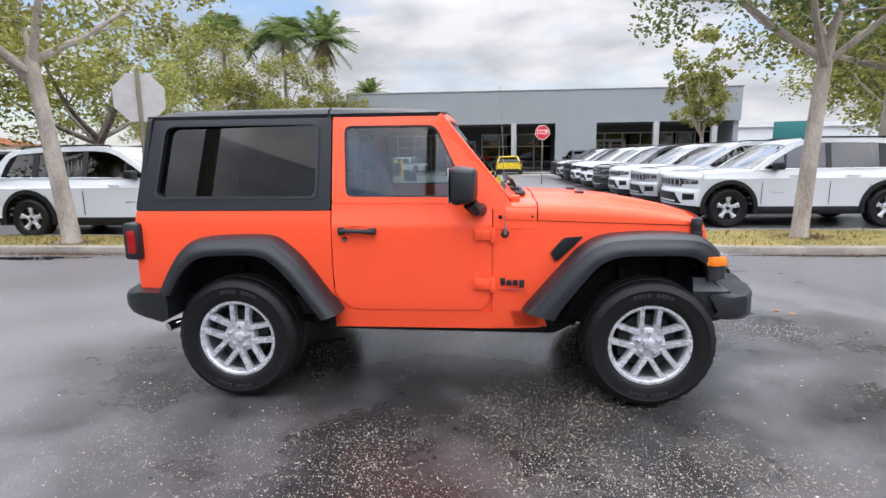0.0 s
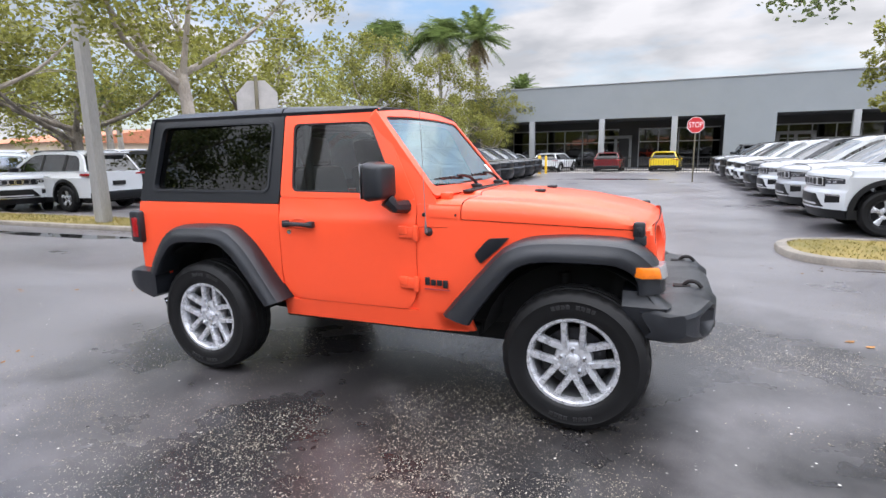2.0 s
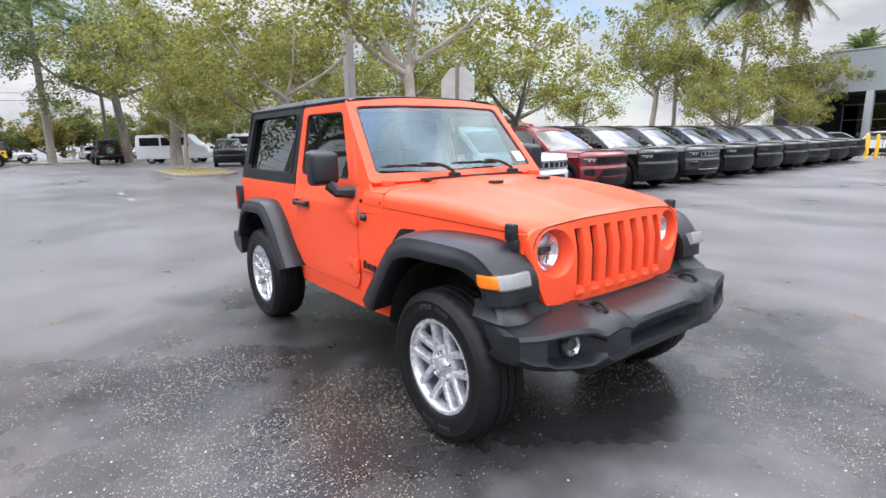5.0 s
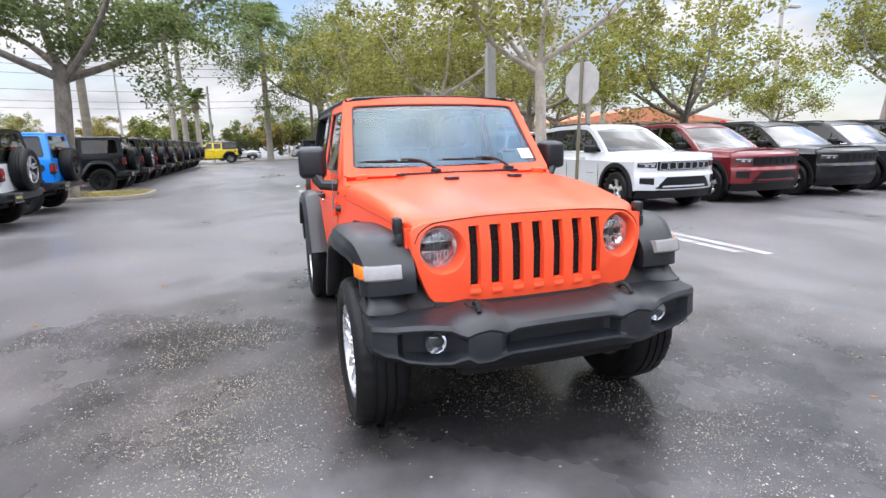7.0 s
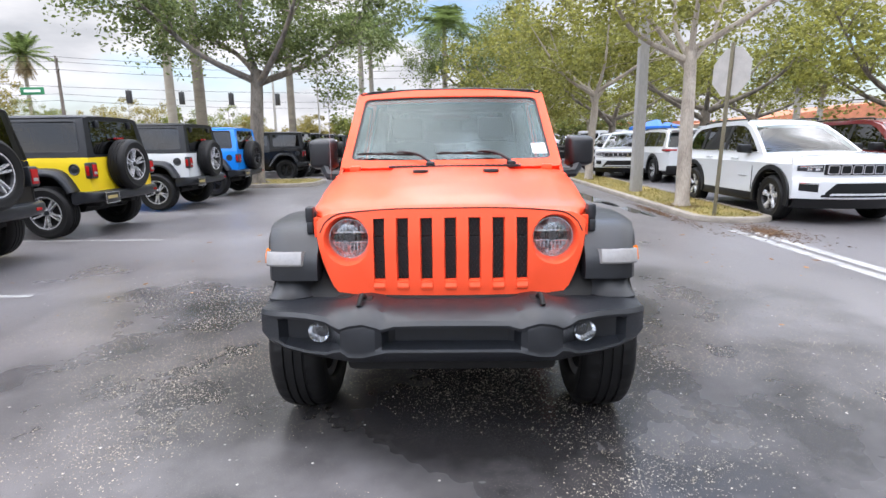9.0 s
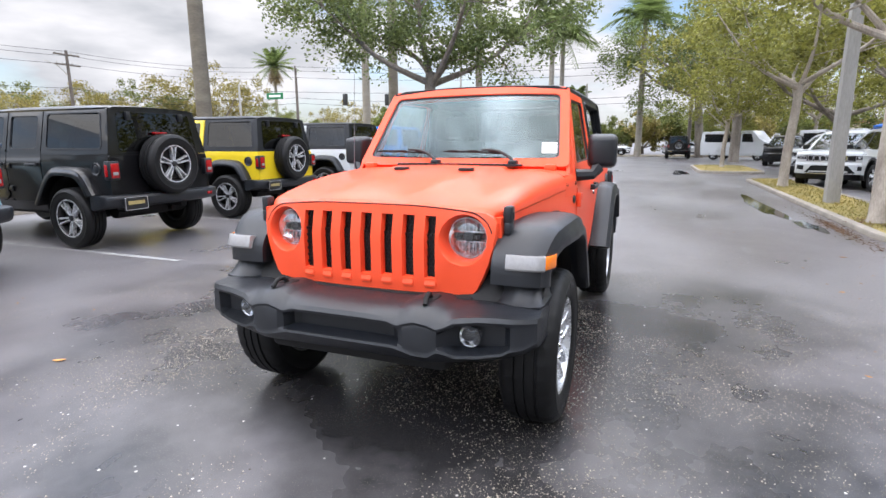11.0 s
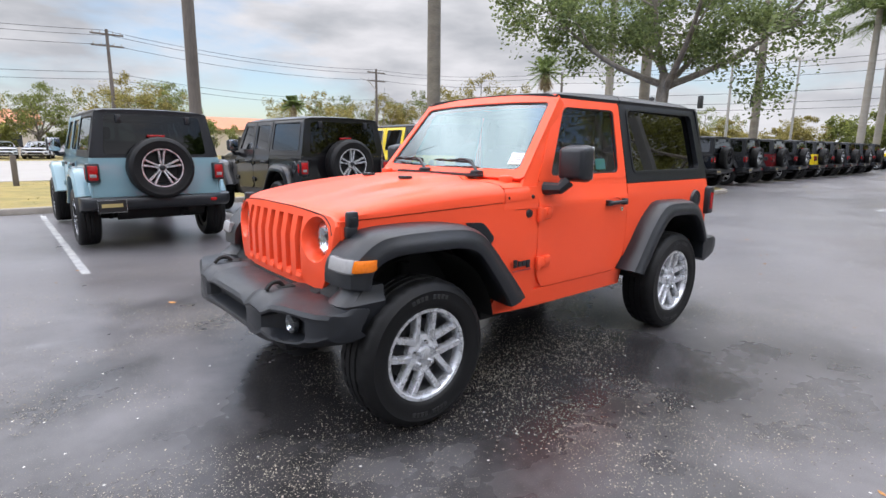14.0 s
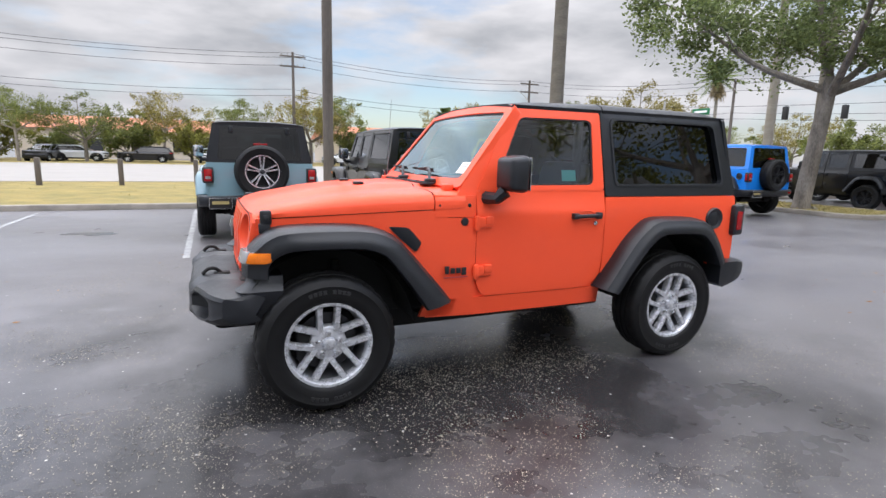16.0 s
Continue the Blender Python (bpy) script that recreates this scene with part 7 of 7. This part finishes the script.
# low cars before the showroom
for x, col, rz in ((-9.3, "silver", 70), (-5.9, "white", 80), (-1.9, "red", 90), (2.0, "yellow", 85), (7.2, "black", 90), (9.6, "white", 90)):
    more_suv(col, x, 38.5, rz, "cars on the showroom apron", 0.80 if col != "black" else 1.0, col + " car parked on the showroom apron", True)
for k in range(13):
    more_suv(("white", "silver", "grey", "white", "black")[k % 5], 27 - 4.6 * k - 1.1 * (k % 3), -56.5 - 1.5 * (k % 2), (0, 90, 80, 180)[k % 4], "cars across the road", 0.88, ("white", "silver", "grey", "white", "black")[k % 5] + " car parked across the road", True)
for k in range(5):
    more_suv(("white", "silver", "white", "grey", "white")[k], -58, -4 + 8 * k, 90, "cars on the side road", 0.85, "pale car on the side road", True)
for k, (x, y, rz) in enumerate(((-40.5, 13.0, 60), (-38.0, 18.5, 60), (-35.0, 25.0, 60), (-43, 7.0, 60))):
    van("van", "white high-roofed van among the far parked cars", P_WHITE, x, y, rz)
# blue canopies over the far cars
for x, y in ((-42.0, 17.0),):
    t = thing("canopy_tent", "bright blue canopy on thin steel legs", "canopy", "blue canopies")
    t.matrix_basis = pose(x, y, 0, 0, 0, 30)
    b = loft(B(), [[(-1.5, -1.5, 2.2), (1.5, -1.5, 2.2), (1.5, 1.5, 2.2), (-1.5, 1.5, 2.2)], [(-1.5, -1.5, 2.45), (1.5, -1.5, 2.45), (1.5, 1.5, 2.45), (-1.5, 1.5, 2.45)], [(-0.1, -0.1, 3.0), (0.1, -0.1, 3.0), (0.1, 0.1, 3.0), (-0.1, 0.1, 3.0)]])
    part("canopy_cloth", b, TARP, t)
    for sx in (-1.45, 1.45):
        for sy in (-1.45, 1.45):
            part("leg", tube(B(), [(sx, sy, 0), (sx, sy, 2.25)], 0.025, 6), STEEL, t)
# box truck beyond the showroom
t = thing("box_truck", "white truck with a teal cargo box behind the showroom", "truck")
t.matrix_basis = pose(26.6, 46.0, 0, 0, 0, 62)
part("cargo_box", box(B(), -3.6, 1.2, -1.25, 1.25, 0.9, 3.9, 0.04), TEAL, t)
part("cab", prism(B(), rounded([(1.3, 0.5), (1.3, 2.7), (2.2, 2.7), (2.9, 1.6), (3.2, 1.4), (3.2, 0.5)], 0.1), -1.1, 1.1, "y", 0.05), P_WHITE, t)
part("cab_window", prism(B(), [(2.24, 2.58), (2.84, 1.66), (2.87, 1.68), (2.27, 2.60)], -0.95, 0.95, "y"), PANE_BLACK, t, flat=True)
part("chassis", box(B(), -3.5, 3.0, -0.5, 0.5, 0.5, 0.9), UNDER, t)
for wx in (-2.4, 2.3):
    for s in (-1, 1):
        make_wheel(t, Matrix.Translation((wx, s * 1.0, 0.48)) @ Matrix.Rotation(0 if s < 0 else math.pi, 4, "Z") @ Matrix.Diagonal((1.2, 1.2, 1.2, 1)), "two", False)
flat_patch("apron", [(-14, 34.6), (22, 34.6), (22, 42.9), (-14, 42.9)], 0.008, ROADTOP, "pale concrete apron before the showroom", "pavement")

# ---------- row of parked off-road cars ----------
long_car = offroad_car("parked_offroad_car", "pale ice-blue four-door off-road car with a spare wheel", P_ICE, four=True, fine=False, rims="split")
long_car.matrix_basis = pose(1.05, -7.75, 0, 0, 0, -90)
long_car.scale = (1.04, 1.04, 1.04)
tagged(long_car, group="parked off-road cars")


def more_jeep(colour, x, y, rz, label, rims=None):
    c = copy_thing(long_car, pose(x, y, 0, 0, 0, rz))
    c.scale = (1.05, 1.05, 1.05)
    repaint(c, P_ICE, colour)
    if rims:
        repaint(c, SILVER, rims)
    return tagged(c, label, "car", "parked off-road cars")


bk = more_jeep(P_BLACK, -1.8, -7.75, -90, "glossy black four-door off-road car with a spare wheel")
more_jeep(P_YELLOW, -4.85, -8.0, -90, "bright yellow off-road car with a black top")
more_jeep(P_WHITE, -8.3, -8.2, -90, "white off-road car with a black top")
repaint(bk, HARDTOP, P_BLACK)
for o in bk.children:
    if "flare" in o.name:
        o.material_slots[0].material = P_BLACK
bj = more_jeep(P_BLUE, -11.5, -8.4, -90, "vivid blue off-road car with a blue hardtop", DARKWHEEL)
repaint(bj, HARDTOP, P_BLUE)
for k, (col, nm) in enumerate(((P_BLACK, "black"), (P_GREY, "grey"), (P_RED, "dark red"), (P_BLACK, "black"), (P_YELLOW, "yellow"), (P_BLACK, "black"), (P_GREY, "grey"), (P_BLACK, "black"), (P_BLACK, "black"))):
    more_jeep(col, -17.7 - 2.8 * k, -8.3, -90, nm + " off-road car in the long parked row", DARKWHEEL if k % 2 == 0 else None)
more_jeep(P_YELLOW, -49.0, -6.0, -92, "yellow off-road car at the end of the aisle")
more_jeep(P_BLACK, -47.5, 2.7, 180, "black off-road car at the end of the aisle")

for o in long_car.children:
    if "flare" in o.name:
        o.material_slots[0].material = P_ICE

# ---------- fallen leaves ----------
DRYLEAF = mat("dry_leaf", (0.42, 0.20, 0.06), rough=0.8, vary=0.4, scale=30, random_tint=0.4)
rnd = random.Random(5)
leaf_bm = B()
prism(leaf_bm, [(-0.045, 0), (-0.02, 0.017), (0.01, 0.02), (0.045, 0.004), (0.012, -0.018), (-0.02, -0.015)], 0.003, 0.006, "z")
for v in leaf_bm.verts:
    v.co.z += 6.0 * v.co.y ** 2 + 2 * v.co.x ** 2
lf = part("fallen_leaf", leaf_bm, DRYLEAF, flat=True)
tagged(lf, "curled dry brown leaf on the asphalt", "leaf", "fallen leaves")
lf.matrix_basis = Matrix.Translation((3.0, 1.2, 0.0)) @ Matrix.Rotation(0.5, 4, "Z")
for k in range(110):
    a, r = rnd.uniform(0, 6.28), 2.2 + 2.6 * rnd.random() ** 0.7
    x, y = 1.35 * r * math.cos(a), r * math.sin(a)
    if abs(x) < 2.0 and abs(y) < 1.0:
        continue
    c = copy_thing(lf, Matrix.Translation((x, y, 0.0)) @ Matrix.Rotation(rnd.uniform(0, 6.28), 4, "Z"))
    s = rnd.choice((0.25, 0.3, 0.35, 0.45, 0.6, 0.9))
    c.scale = (s, s, s)
